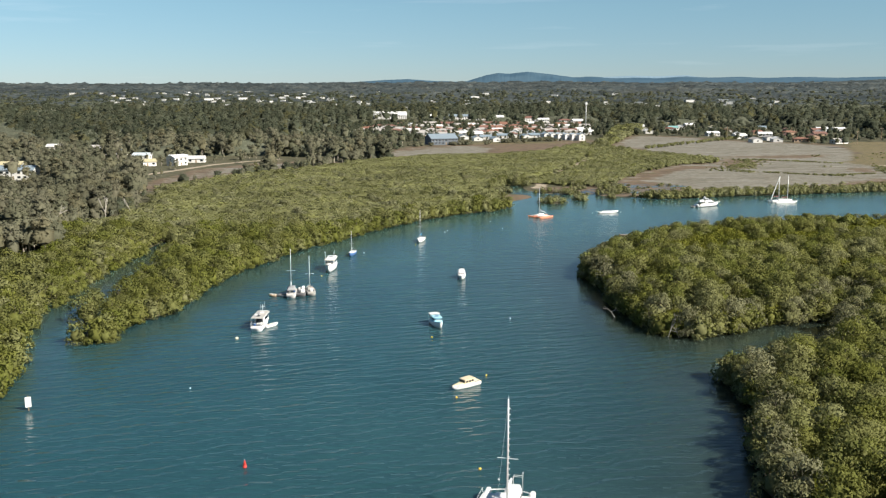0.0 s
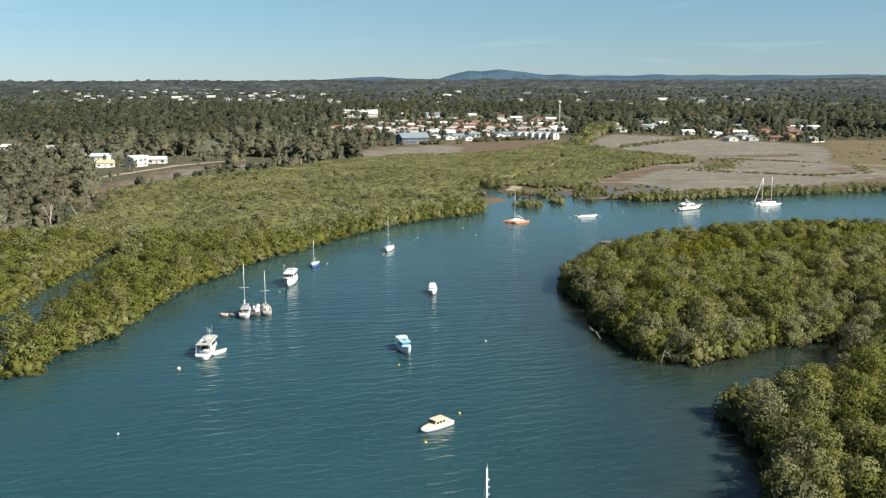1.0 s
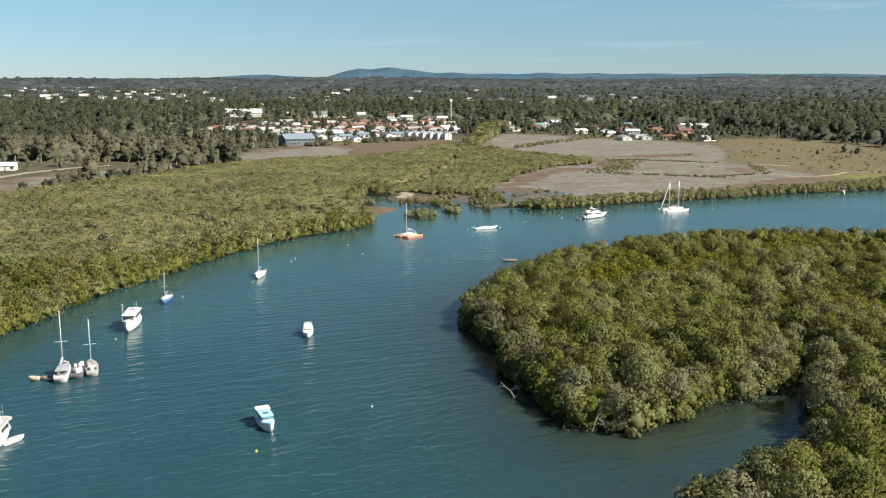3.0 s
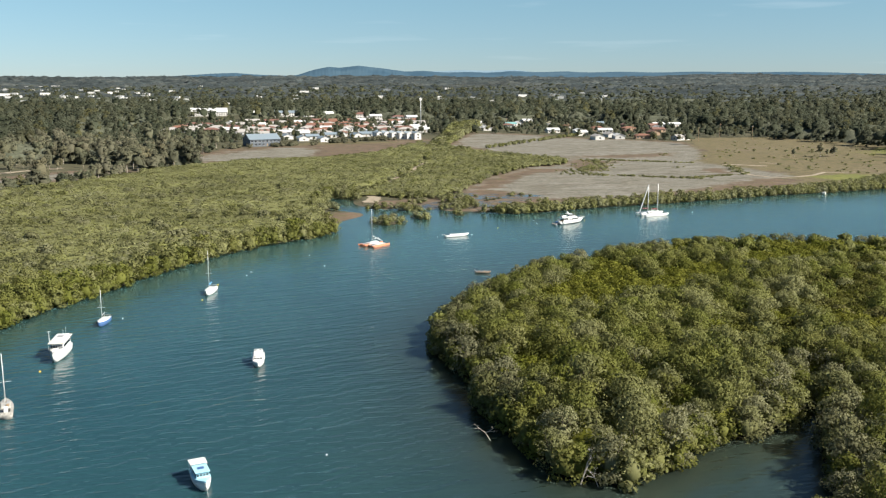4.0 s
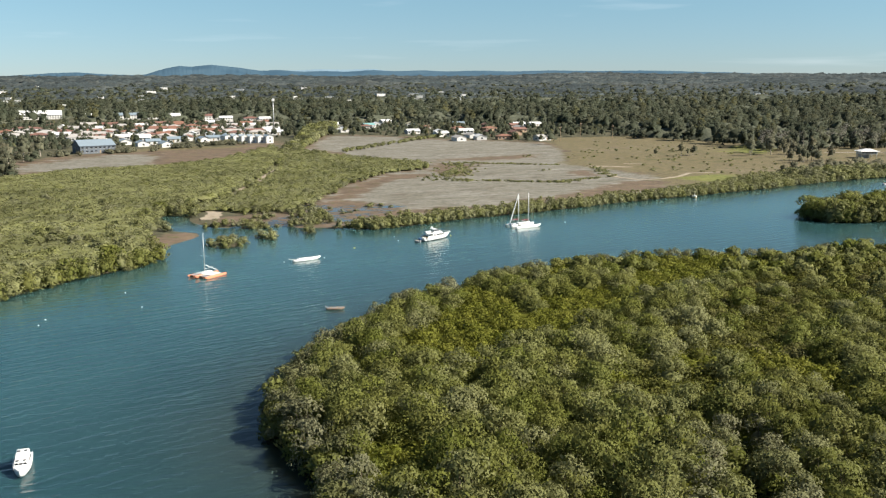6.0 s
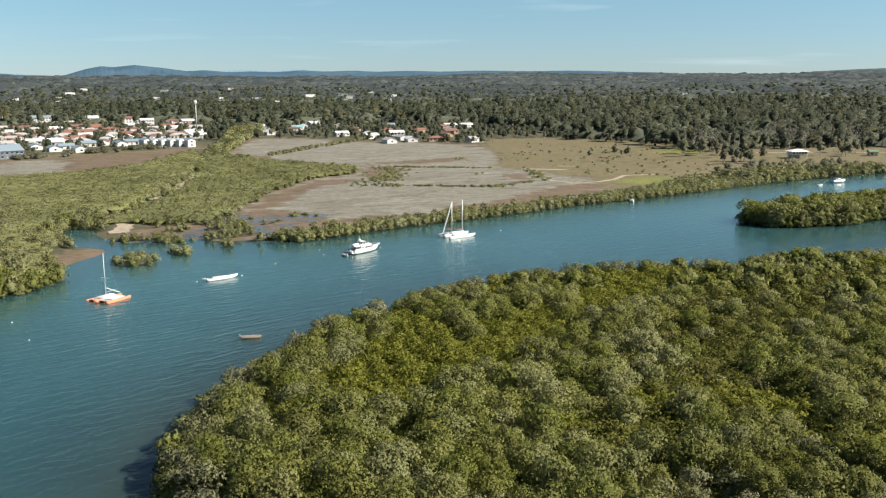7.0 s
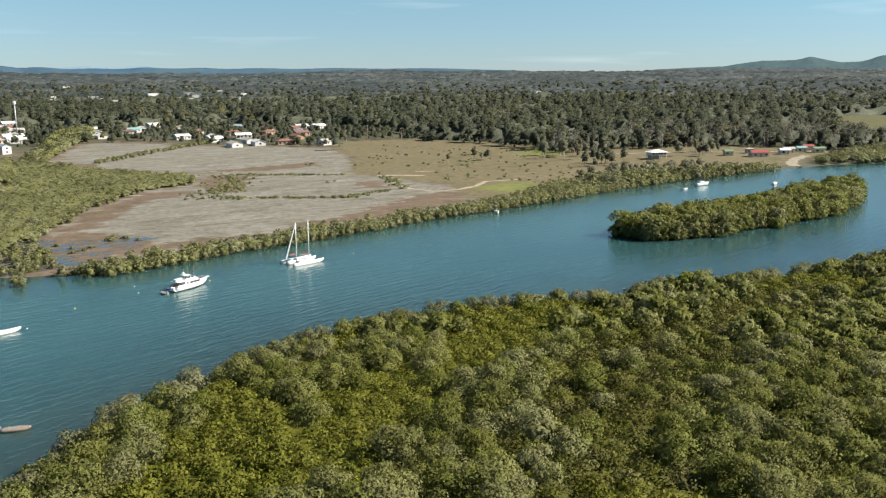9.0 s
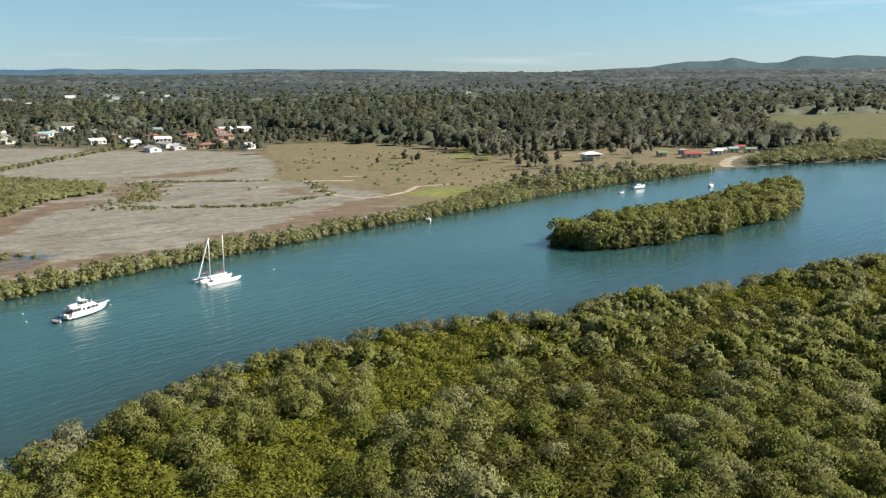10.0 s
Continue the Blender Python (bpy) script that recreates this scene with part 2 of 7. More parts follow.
def water_material():
    m = Mat("creek_water", 0.16, 0, 0.5)
    m.b.inputs["IOR"].default_value = 1.333
    p = m.coords()
    depth = m.noise(p, 0.016, 3, 0.5)
    deep = m.mix(m.attr("reach"), m.ramp(depth, [(0.3, (0.011, 0.046, 0.056)), (0.7, (0.018, 0.062, 0.072))]), m.ramp(depth, [(0.3, (0.021, 0.066, 0.068)), (0.7, (0.031, 0.084, 0.083))]))
    # Bank colour joins brown silt with the mangroves' dark reflection, painted in.
    m.colour(m.mix(m.attr("silt_reflection"), deep, m.ramp(m.noise(p, 0.06, 3), [(0.3, (0.017, 0.022, 0.015)), (0.7, (0.026, 0.032, 0.021))])))
    # Two crossing trains of wavelets and a finer chop over them.
    def train(turn, length, bend, group, seed):
        w = m.node("ShaderNodeTexWave", Scale=0.314 / length, Distortion=bend, Detail=1.0, Detail_Scale=length * 0.6, Detail_Roughness=0.55, Phase_Offset=seed)
        w.wave_type, w.bands_direction, w.wave_profile = "BANDS", "Y", "SIN"
        m.l.new(m.coords((1, 1, 1), turn), w.inputs["Vector"])
        return m.math("MULTIPLY", w.outputs["Fac"], m.grey(m.noise(m.coords((0.6, 1, 1), turn + 7), group, 2), 0.35, 0.65, 0.4, 1.0))

    chop = m.noise(m.coords((0.9, 2.0, 1), 4), 1.0, 3, 0.6, 0.3)
    gust = m.grey(m.noise(p, 0.02, 3), 0.35, 0.65, 0.6, 1.0)
    h = m.math("ADD", m.math("MULTIPLY", train(-14, 2.5, 4.5, 0.13, 0.0), 0.062), m.math("MULTIPLY", train(-25, 1.55, 4.5, 0.2, 2.0), 0.036))
    h = m.math("ADD", m.math("ADD", h, m.math("MULTIPLY", train(4, 1.0, 3.5, 0.3, 4.0), 0.022)), m.math("MULTIPLY", train(-6, 4.2, 4.0, 0.07, 1.0), 0.05))
    h = m.math("ADD", h, m.math("MULTIPLY", chop, 0.052))
    m.bump(m.math("MULTIPLY", m.math("MULTIPLY", h, gust), m.attr("wind")), 1.0, 1.0)
    # Silt in the water spreads the light that enters it.
    m.b.inputs["Subsurface Weight"].default_value = 0.45
    m.b.inputs["Subsurface Radius"].default_value = (1, 1, 1)
    m.b.inputs["Subsurface Scale"].default_value = 2.0
    return m.m


GROUND, WATER = ground_material(), water_material()
WHITE = plain("white_gelcoat", (0.71, 0.71, 0.69), 0.3, 0, 0.5, 0.05)
CREAM = plain("cream_gelcoat", (0.78, 0.66, 0.43), 0.35, 0, 0.5, 0.06)
ORANGE = plain("faded_orange_paint", (0.64, 0.24, 0.13), 0.6)
PALEBLUE = plain("pale_blue_paint", (0.36, 0.62, 0.72), 0.4)
GREYPAINT = plain("grey_paint", (0.30, 0.31, 0.32), 0.5)
DARK = plain("dark_window_glass", (0.02, 0.025, 0.03), 0.08, 0, 0.6, 0.0)
ALLOY = plain("aluminium_spar", (0.66, 0.66, 0.65), 0.4, 0.15)
CANVAS = plain("dark_red_canvas", (0.20, 0.05, 0.05), 0.8)
BLUECANVAS = plain("blue_canvas", (0.05, 0.12, 0.28), 0.8)
TIMBER = plain("weathered_timber", (0.30, 0.22, 0.14), 0.7)
RUBBER = plain("grey_rubber", (0.20, 0.20, 0.20), 0.7)
BUOYRED = plain("red_buoy", (0.55, 0.04, 0.03), 0.4)
BUOYYELLOW = plain("yellow_buoy", (0.85, 0.60, 0.06), 0.4)

# ---- builders ----


def part(name, bm, material, parent=None, label="", smooth=False):
    """Links a bmesh as one mesh object under a thing or a part."""
    me = bpy.data.meshes.new(name)
    bm.to_mesh(me)
    bm.free()
    for mt in material if isinstance(material, (list, tuple)) else [material]:
        me.materials.append(mt)
    if smooth:
        me.polygons.foreach_set("use_smooth", [True] * len(me.polygons))
    ob = new(name, me)
    ob.parent = parent
    return tagged(ob, label)


def raw_mesh(name, verts, tris, materials, tint=None, index=None, smooth=False, normals=None):
    """A mesh from arrays of vertices and triangles; normals: the way that each vertex faces."""
    me = bpy.data.meshes.new(name)
    verts, tris = np.asarray(verts, np.float32), np.asarray(tris, np.int32)
    me.vertices.add(len(verts))
    me.vertices.foreach_set("co", verts.ravel())
    me.loops.add(tris.size)
    me.loops.foreach_set("vertex_index", tris.ravel())
    me.polygons.add(len(tris))
    me.polygons.foreach_set("loop_start", np.arange(0, tris.size, 3, dtype=np.int32))
    for mt in materials:
        me.materials.append(mt)
    if index is not None:
        me.polygons.foreach_set("material_index", np.asarray(index, np.int32))
    me.polygons.foreach_set("use_smooth", np.full(len(tris), smooth))
    if tint is not None:
        a = me.attributes.new("tint", "FLOAT", "POINT")
        a.data.foreach_set("value", np.asarray(tint, np.float32))
    me.update()
    if normals is not None:
        n = np.asarray(normals, np.float32)
        n = n / np.maximum(np.linalg.norm(n, axis=1), 1e-6)[:, None]
        me.attributes.new("custom_normal", "FLOAT_VECTOR", "POINT").data.foreach_set("vector", n.ravel())
        me.update()
    return me


def box(bm, x0, x1, y0, y1, z0, z1, m=None, bevel=0.0):
    r = bmesh.ops.create_cube(bm, size=1)
    vs = r["verts"]
    for v in vs:
        v.co = Vector(((x0 + x1) / 2 + v.co.x * (x1 - x0), (y0 + y1) / 2 + v.co.y * (y1 - y0), (z0 + z1) / 2 + v.co.z * (z1 - z0)))
    if bevel:
        es = list({e for v in vs for e in v.link_edges})
        vs = bmesh.ops.bevel(bm, geom=es, offset=bevel, segments=2, affect="EDGES", profile=0.5)["verts"]
    if m is not None:
        bmesh.ops.transform(bm, matrix=m, verts=[v for v in vs if v.is_valid])
    return vs


def tube(bm, a, b, r0, r1=None, sides=6):
    """A tapered rod from a to b."""
    a, b = Vector(a), Vector(b)
    q = (b - a).to_track_quat("Z", "Y").to_matrix().to_4x4()
    m = Matrix.Translation((a + b) / 2) @ q
    bmesh.ops.create_cone(bm, cap_ends=True, segments=sides, radius1=r0, radius2=r0 if r1 is None else r1, depth=(b - a).length, matrix=m)


def loft(bm, rings, close_ends=True):
    """Joins rings of equally many points into a skin."""
    vs = [[bm.verts.new(p) for p in ring] for ring in rings]
    for a, b in zip(vs, vs[1:]):
        n = len(a)
        for i in range(n):
            bm.faces.new((a[i], a[(i + 1) % n], b[(i + 1) % n], b[i]))
    if close_ends:
        bm.faces.new(list(reversed(vs[0])))
        bm.faces.new(vs[-1])
    bmesh.ops.recalc_face_normals(bm, faces=bm.faces)


def empty(name, m, label, category, group=""):
    ob = new(name)
    ob.matrix_world = m
    return tagged(ob, label, category, group)

# ---- plan ----
MAINLAND = [(86, 374), (96, 368), (110, 371), (128, 378), (151, 382), (178, 389), (205, 397), (238, 403), (268, 409), (310, 420), (350, 428), (396, 432), (450, 438), (483, 437), (521, 430), (574, 412), (700, 380), (5600, 0), (5600, 5600), (-5600, 5600), (-5600, -150), (-110, -150), (-75, 60), (-62, 115), (-64, 131), (-66, 142), (-71, 153), (-66, 158), (-62, 154), (-57, 157), (-56, 168), (-51, 177), (-50, 198), (-48, 216), (-42, 230), (-37, 247), (-29, 262), (-18, 283), (-4, 306), (10, 322), (23, 331), (32, 342), (34, 360), (43, 372), (47, 380), (52, 387), (58, 391), (66, 389), (72, 381)]
EASTLAND = [(30, 50), (37, 93), (41, 107), (45, 117), (46, 127), (45, 133), (50, 136), (56, 140), (62, 142.5), (68, 147), (73, 155), (78, 163), (83, 171), (88, 181), (85, 180), (80, 172), (77, 169.5), (68, 166), (61, 163.5), (54, 158.5), (49, 156.5), (42.5, 159.5), (39, 170), (38, 185), (40, 196), (37, 210), (39, 222), (46, 236), (58, 251), (74, 267), (90, 275), (105, 282), (118, 286), (140, 285), (160, 282), (170, 272), (186, 278), (202, 272), (230, 268), (272, 265), (330, 252), (420, 232), (900, 120), (5600, -400), (5600, -600), (40, -600)]
ISLET = [(236, 340), (239, 328), (249, 323), (263, 320), (279, 324), (290, 320), (301, 324), (328, 325), (360, 337), (396, 358), (390, 366), (372, 366), (345, 358), (310, 347), (275, 348), (250, 348)]
CLUMPS = [[(43, 359), (47, 351), (53, 351), (55, 362), (49, 366)], [(59, 368), (62, 362), (67, 363), (67, 369)], [(71, 372), (73, 366), (77, 368), (78, 376)], [(52, 387), (58, 384), (66, 384), (65, 390), (54, 392)], [(77, 392), (82, 384), (87, 390), (85, 404), (79, 404)]]
SIDE_CREEK = [(-62, 148, 6.5), (-67, 159, 6.2), (-70, 172, 6.6), (-72, 188, 6.6), (-74, 214, 6.4), (-73, 250, 5.5), (-74, 268, 3.0)]
TIDAL_CREEK = [(53, 379, 3.4), (46, 387, 3.6), (40, 395, 4.4), (37, 407, 4.6), (39, 418, 3.6), (42, 428, 1.8)]
BARE_SAND = [(46, 402), (51, 398), (58, 402), (57, 420), (52, 425), (48, 418)]
FLAT = [(84, 384), (95, 436), (120, 489), (149, 530), (175, 544), (189, 578), (171, 607), (151, 653), (142, 690), (186, 820), (205, 822), (228, 800), (246, 765), (262, 742), (290, 722), (312, 690), (300, 626), (262, 540), (285, 475), (255, 425), (238, 414), (200, 407), (157, 394), (125, 388), (96, 381)]
WEST_FLAT = [(-40, 600), (0, 608), (45, 612), (82, 655), (109, 708), (131, 781), (108, 728), (67, 722), (10, 700), (-30, 655)]
BARE_SHORE = [(-137, 414), (-129, 505), (-105, 550), (-70, 572), (-52, 552), (-66, 522), (-84, 500), (-102, 466), (-119, 425), (-126, 393)]
TAN = [(341, 745), (300, 626), (256, 545), (268, 481), (252, 436), (300, 430), (350, 438), (420, 445), (470, 450), (520, 460), (562, 478), (548, 508), (530, 538), (470, 560), (410, 570), (420, 640), (390, 720)]
PARK = [(340, 740), (410, 570), (470, 560), (530, 538), (548, 508), (562, 478), (620, 465), (680, 560), (560, 640), (440, 720)]
LAWNS = [[(268, 458), (285, 468), (305, 468), (302, 452), (278, 438)], [(0, 715), (60, 730), (110, 735), (125, 750), (60, 750), (-20, 730)], [(372, 574), (404, 604), (432, 628), (446, 600), (432, 566), (400, 556)]]
MARSHES = [[(800, 640), (860, 760), (1000, 700), (1150, 640), (900, 420), (760, 400), (640, 452), (680, 540)], [(1150, 1560), (1500, 1500), (1500, 1620), (1200, 1700)]]
MUD_FLATS = [
    [(60, 380), (80, 376), (102, 384), (136, 394), (192, 408), (235, 418), (262, 440), (258, 462), (238, 459), (216, 444), (194, 428), (178, 422), (154, 409), (136, 408), (121, 410), (110, 436), (119, 454), (137, 490), (150, 502), (162, 506), (172, 520), (150, 534), (120, 495), (92, 440), (66, 405)],
    [(28, 345), (36, 360), (46, 373), (45, 384), (36, 384), (30, 375)],
    [(45, 412), (52, 395), (58, 390), (66, 388), (78, 384), (84, 400), (78, 416), (58, 414), (48, 404)],
]
WET = [[(86, 391), (100, 389), (114, 403), (126, 418), (110, 426), (96, 422), (88, 405)], [(62, 384), (80, 376), (100, 382), (104, 396), (100, 410), (94, 436), (84, 440), (80, 410), (66, 400)]]
DRY_PATCHES = [
    [(192, 590), (212, 560), (200, 535), (176, 500), (170, 528)],
    [(236, 507), (253, 518), (246, 477), (227, 485)],
    [(176, 600), (192, 582), (223, 570), (262, 548), (262, 544), (222, 562), (205, 566), (192, 574)],
    [(190, 592), (240, 580), (262, 590), (280, 620), (250, 612), (200, 604)],
    [(150, 640), (170, 660), (150, 700), (140, 680)],
    [(262, 470), (300, 520), (320, 540), (290, 545), (262, 500)],
]


def inside(px, py, poly):
    """Which of the points lie in the polygon."""
    hit = np.zeros(px.shape, bool)
    n = len(poly)
    for i in range(n):
        (x0, y0), (x1, y1) = poly[i], poly[(i + 1) % n]
        if y0 != y1:
            c = ((y0 > py) != (y1 > py)) & (px < (x1 - x0) * (py - y0) / (y1 - y0) + x0)
            hit ^= c
    return hit


def edge_distance(px, py, poly):
    best = np.full(px.shape, 1e9)
    n = len(poly)
    for i in range(n):
        (x0, y0), (x1, y1) = poly[i], poly[(i + 1) % n]
        dx, dy = x1 - x0, y1 - y0
        k = np.clip(((px - x0) * dx + (py - y0) * dy) / (dx * dx + dy * dy), 0, 1)
        best = np.minimum(best, np.hypot(px - x0 - k * dx, py - y0 - k * dy))
    return best


def signed(px, py, poly):
    """Metres into the polygon; negative outside."""
    d = edge_distance(px, py, poly)
    return np.where(inside(px, py, poly), d, -d)


def along(px, py, line):
    """Metres outside a channel of changing half width; negative in it."""
    best = np.full(px.shape, 1e9)
    for (x0, y0, w0), (x1, y1, w1) in zip(line, line[1:]):
        dx, dy = x1 - x0, y1 - y0
        k = np.clip(((px - x0) * dx + (py - y0) * dy) / (dx * dx + dy * dy), 0, 1)
        best = np.minimum(best, np.hypot(px - x0 - k * dx, py - y0 - k * dy) - (w0 + k * (w1 - w0)))
    return best


def land(px, py):
    """Metres inland from the waterline; negative over water."""
    s = signed(px, py, MAINLAND)
    s = np.minimum(s, along(px, py, SIDE_CREEK))
    s = np.minimum(s, along(px, py, TIDAL_CREEK))
    for poly in (EASTLAND, ISLET, *CLUMPS):
        s = np.maximum(s, signed(px, py, poly))
    return s


def swell(px, py):
    """Slow undulation, -1 to 1, from a few plane waves."""
    a = np.sin(px * 0.0061 + 1.3) * np.cos(py * 0.0047 + 0.4)
    b = np.sin(px * 0.0023 - py * 0.0031 + 2.0)
    return 0.55 * a + 0.45 * b


def terrain(px, py):
    """Height of dry land away from the shore."""
    d = np.hypot(px - 50, py - 150)
    z = np.interp(d, [0, 480, 700, 1300, 2000, 3000, 4400, 6000], [0.5, 0.8, 3.5, 8.0, 20, 46, 76, 78])
    az = np.degrees(np.arctan2(px - 50, py - 150))
    z = z + np.interp(az, [-25, -8, 4, 28, 38, 46], [-12, -7, -3, 0, 1, 2]) * np.interp(d, [2600, 4400], [0, 1])
    return z + swell(px, py) * np.interp(d, [600, 1500, 4500], [0, 3.0, 9.0])


def height(px, py):
    s = land(px, py)
    shore = np.clip((s - 1.6) * 0.25, -1.6, 0.5)
    k = np.clip(s / 60.0, 0, 1)
    return np.where(s > 1.6, np.maximum(shore, 0.0) * (1 - k) + np.maximum(terrain(px, py), 0.5) * k, shore)


def graded(lo, a, b, hi, step, grow):
    """Coordinates that lie step apart from a to b and spread outwards."""
    mid = list(np.arange(a, b, step))
    out, s, v = [], step, b
    while v < hi:
        out.append(v)
        s *= grow
        v += s
    out.append(hi)
    back, s, v = [], step, a - step
    while v > lo:
        back.append(v)
        s *= grow
        v -= s
    return np.array(list(reversed([*back, lo])) + mid + out)


xs = graded(-5200, -140, 330, 5200, 4.5, 1.05)
ys = graded(-900, 85, 470, 5200, 4.5, 1.045)
GX, GY = np.meshgrid(xs, ys)
gx, gy = GX.ravel(), GY.ravel()
gz = height(gx, gy)
nx, ny = len(xs), len(ys)
ii = (np.arange(ny - 1)[:, None] * nx + np.arange(nx - 1)[None, :]).ravel()
tris = np.concatenate([np.stack([ii, ii + 1, ii + nx + 1], 1), np.stack([ii, ii + nx + 1, ii + nx], 1)])
me = raw_mesh("ground", np.stack([gx, gy, gz], 1), tris, [GROUND], smooth=True)


def zone(mesh, name, value):
    a = mesh.attributes.new(name, "FLOAT", "POINT")
    a.data.foreach_set("value", np.clip(value, 0, 1).astype(np.float32))


def soft(poly, width):
    return 0.5 + signed(gx, gy, poly) / (2 * width)


brown = np.maximum.reduce([soft(p, 9) for p in MUD_FLATS + DRY_PATCHES])
zone(me, "flat", np.minimum(np.maximum.reduce([soft(FLAT, 14), soft(WEST_FLAT, 14) * np.clip((60 - gx) / 50, 0, 0.7), soft(BARE_SHORE, 10) * 0.45]), 1.15 - brown))
zone(me, "brown", np.maximum.reduce([brown, soft(BARE_SHORE, 10), soft(WEST_FLAT, 30) + 0.2, soft(FLAT, 20) + 0.25]))
zone(me, "grass", np.maximum.reduce([soft(TAN, 12), soft(PARK, 14), soft(LAWNS[1], 8)]))
zone(me, "wet", np.maximum.reduce([soft(p, 6) for p in WET]))
zone(me, "lawn", np.maximum(soft(LAWNS[0], 8), 0.6 * soft(LAWNS[2], 12)))
zone(me, "marsh", np.maximum.reduce([soft(p, 25) for p in MARSHES]))
zone(me, "bed", np.where(land(gx, gy) < 1.5, 1.0, 0.0))
tagged(new("ground", me), "muddy tidal land rising to wooded suburbs", "ground", kind="structure")

wxs = graded(-1500, -110, 420, 2500, 7.0, 1.12)
wys = graded(-900, 70, 450, 700, 7.0, 1.12)
WX, WY = np.meshgrid(wxs, wys)
wx, wy = WX.ravel(), WY.ravel()
nw = len(wxs)
ii = (np.arange(len(wys) - 1)[:, None] * nw + np.arange(nw - 1)[None, :]).ravel()
wm = raw_mesh("water", np.stack([wx, wy, np.zeros(len(wx))], 1), np.concatenate([np.stack([ii, ii + 1, ii + nw + 1], 1), np.stack([ii, ii + nw + 1, ii + nw], 1)]), [WATER], smooth=True)
# Silt and painted tree reflection, strongest by the banks and in the side creek.
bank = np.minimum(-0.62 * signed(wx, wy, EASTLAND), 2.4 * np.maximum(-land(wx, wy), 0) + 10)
silt_reflection = np.maximum(np.exp(-np.maximum(bank, 0) / 12.0) * 0.95, np.clip(1.2 - along(wx, wy, SIDE_CREEK) / 4.0, 0, 1) * np.clip((wy - 165) / 40, 0, 0.6))
a = wm.attributes.new("silt_reflection", "FLOAT", "POINT")
a.data.foreach_set("value", silt_reflection.astype(np.float32))
a = wm.attributes.new("wind", "FLOAT", "POINT")
a.data.foreach_set("value", (np.interp(wy - 0.25 * wx, [110, 170, 215, 300], [1.45, 1.1, 0.85, 0.6]) * np.clip(np.maximum(-land(wx, wy), 0) / 14 + 0.12, 0, 1)).astype(np.float32))
a = wm.attributes.new("reach", "FLOAT", "POINT")
a.data.foreach_set("value", np.interp(wy - 0.25 * wx, [200, 300], [0.0, 1.0]).astype(np.float32))
tagged(new("water", wm), "rippled teal tidal creek water, browner by the banks from silt and painted reflections", "water", kind="structure")

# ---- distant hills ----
# Blue base and a weak glow paint distance haze onto the hills.
haze = Mat("hazed_blue_hills", 1.0, 0, 0.0)
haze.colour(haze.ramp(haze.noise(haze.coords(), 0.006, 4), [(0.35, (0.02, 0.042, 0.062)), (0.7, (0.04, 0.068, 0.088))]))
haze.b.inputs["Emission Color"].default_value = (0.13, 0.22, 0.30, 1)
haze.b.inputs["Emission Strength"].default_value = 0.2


def hill_range(label, distance, az0, az1, profile, mat, seed):
    """A wooded ridge along an arc; profile: (share of the arc, height) pairs."""
    n = 120
    rng = np.random.default_rng(seed)
    u = np.linspace(0, 1, n)
    crest = np.interp(u, [p[0] for p in profile], [p[1] for p in profile])
    k = np.array([1, 2, 3, 2, 1]) / 9
    crest = np.convolve(np.pad(crest, 2, "edge"), k, "valid") + rng.normal(0, 0.35, n)
    az = np.radians(az0 + (az1 - az0) * u)
    rows = []
    for back, share in ((-420, 0.0), (-280, 0.35), (-140, 0.75), (0, 1.0), (200, 0.5)):
        r = distance + back
        wob = rng.normal(0, 1.5, n) * share * (back != 0)
        rows.append(np.stack([50 + r * np.sin(az), 150 + r * np.cos(az), 62 + (crest - 62) * share + wob], 1))
    V = np.concatenate(rows)
    i = (np.arange(4)[:, None] * n + np.arange(n - 1)[None, :]).ravel()
    F = np.concatenate([np.stack([i, i + 1, i + n + 1], 1), np.stack([i, i + n + 1, i + n], 1)])
    tagged(new("backdrop", raw_mesh("backdrop", V, F, [mat], smooth=True)), label, "hills", kind="structure")


# ---- homes ----
# Each: (x, y, roof, turn, (width, depth), storeys, wall); None leaves the choice to the site.
HOMES = []
for x, y, code in ((206, 925, "w"), (225, 968, "w"), (219, 918, "w"), (212, 872, "w"), (244, 914, "n"), (252, 935, "t"), (265, 952, "w"), (289, 1003, "w"), (297, 944, "y"), (260, 826, "w"), (290, 880, "o"), (279, 812, "w"), (272, 788, "w"), (342, 930, "b")):
    HOMES.append((x, y, code, None, (13, 9), 1, 0))
for x, y, code in ((288, 762, "g"), (268, 738, "g"), (357, 893, "n"), (287, 742, "w"), (314, 788, "n"), (377, 876, "n"), (391, 896, "w"), (332, 777, "n"), (305, 737, "o"), (328, 718, "g"), (405, 890, "w"), (310, 848, "o"), (335, 837, "o"), (352, 812, "n"), (303, 812, "w"), (366, 842, "g")):
    HOMES.append((x, y, code, None, (14, 9), 1, 2 if code in "no" else 0))
# Blue-roofed houses along the west shore and their terrace.
for x, y, turn in ((41, 769, 100), (49, 783, 8), (56, 757, 104), (64, 802, 4), (74, 813, 100), (85, 795, 104), (94, 808, 0), (101, 826, 10), (30, 790, 100)):
    HOMES.append((x, y, "b", turn, (12, 9), 1, 0))
for k in range(6):
    HOMES.append((101 + 5.6 * k, 784 - 2.7 * k, "b" if k in (0, 5) else "s", 106, (11, 6.6), 2, 0))
# Streets of the west suburb, terracotta, grey and white roofs.
rr = random.Random(21)
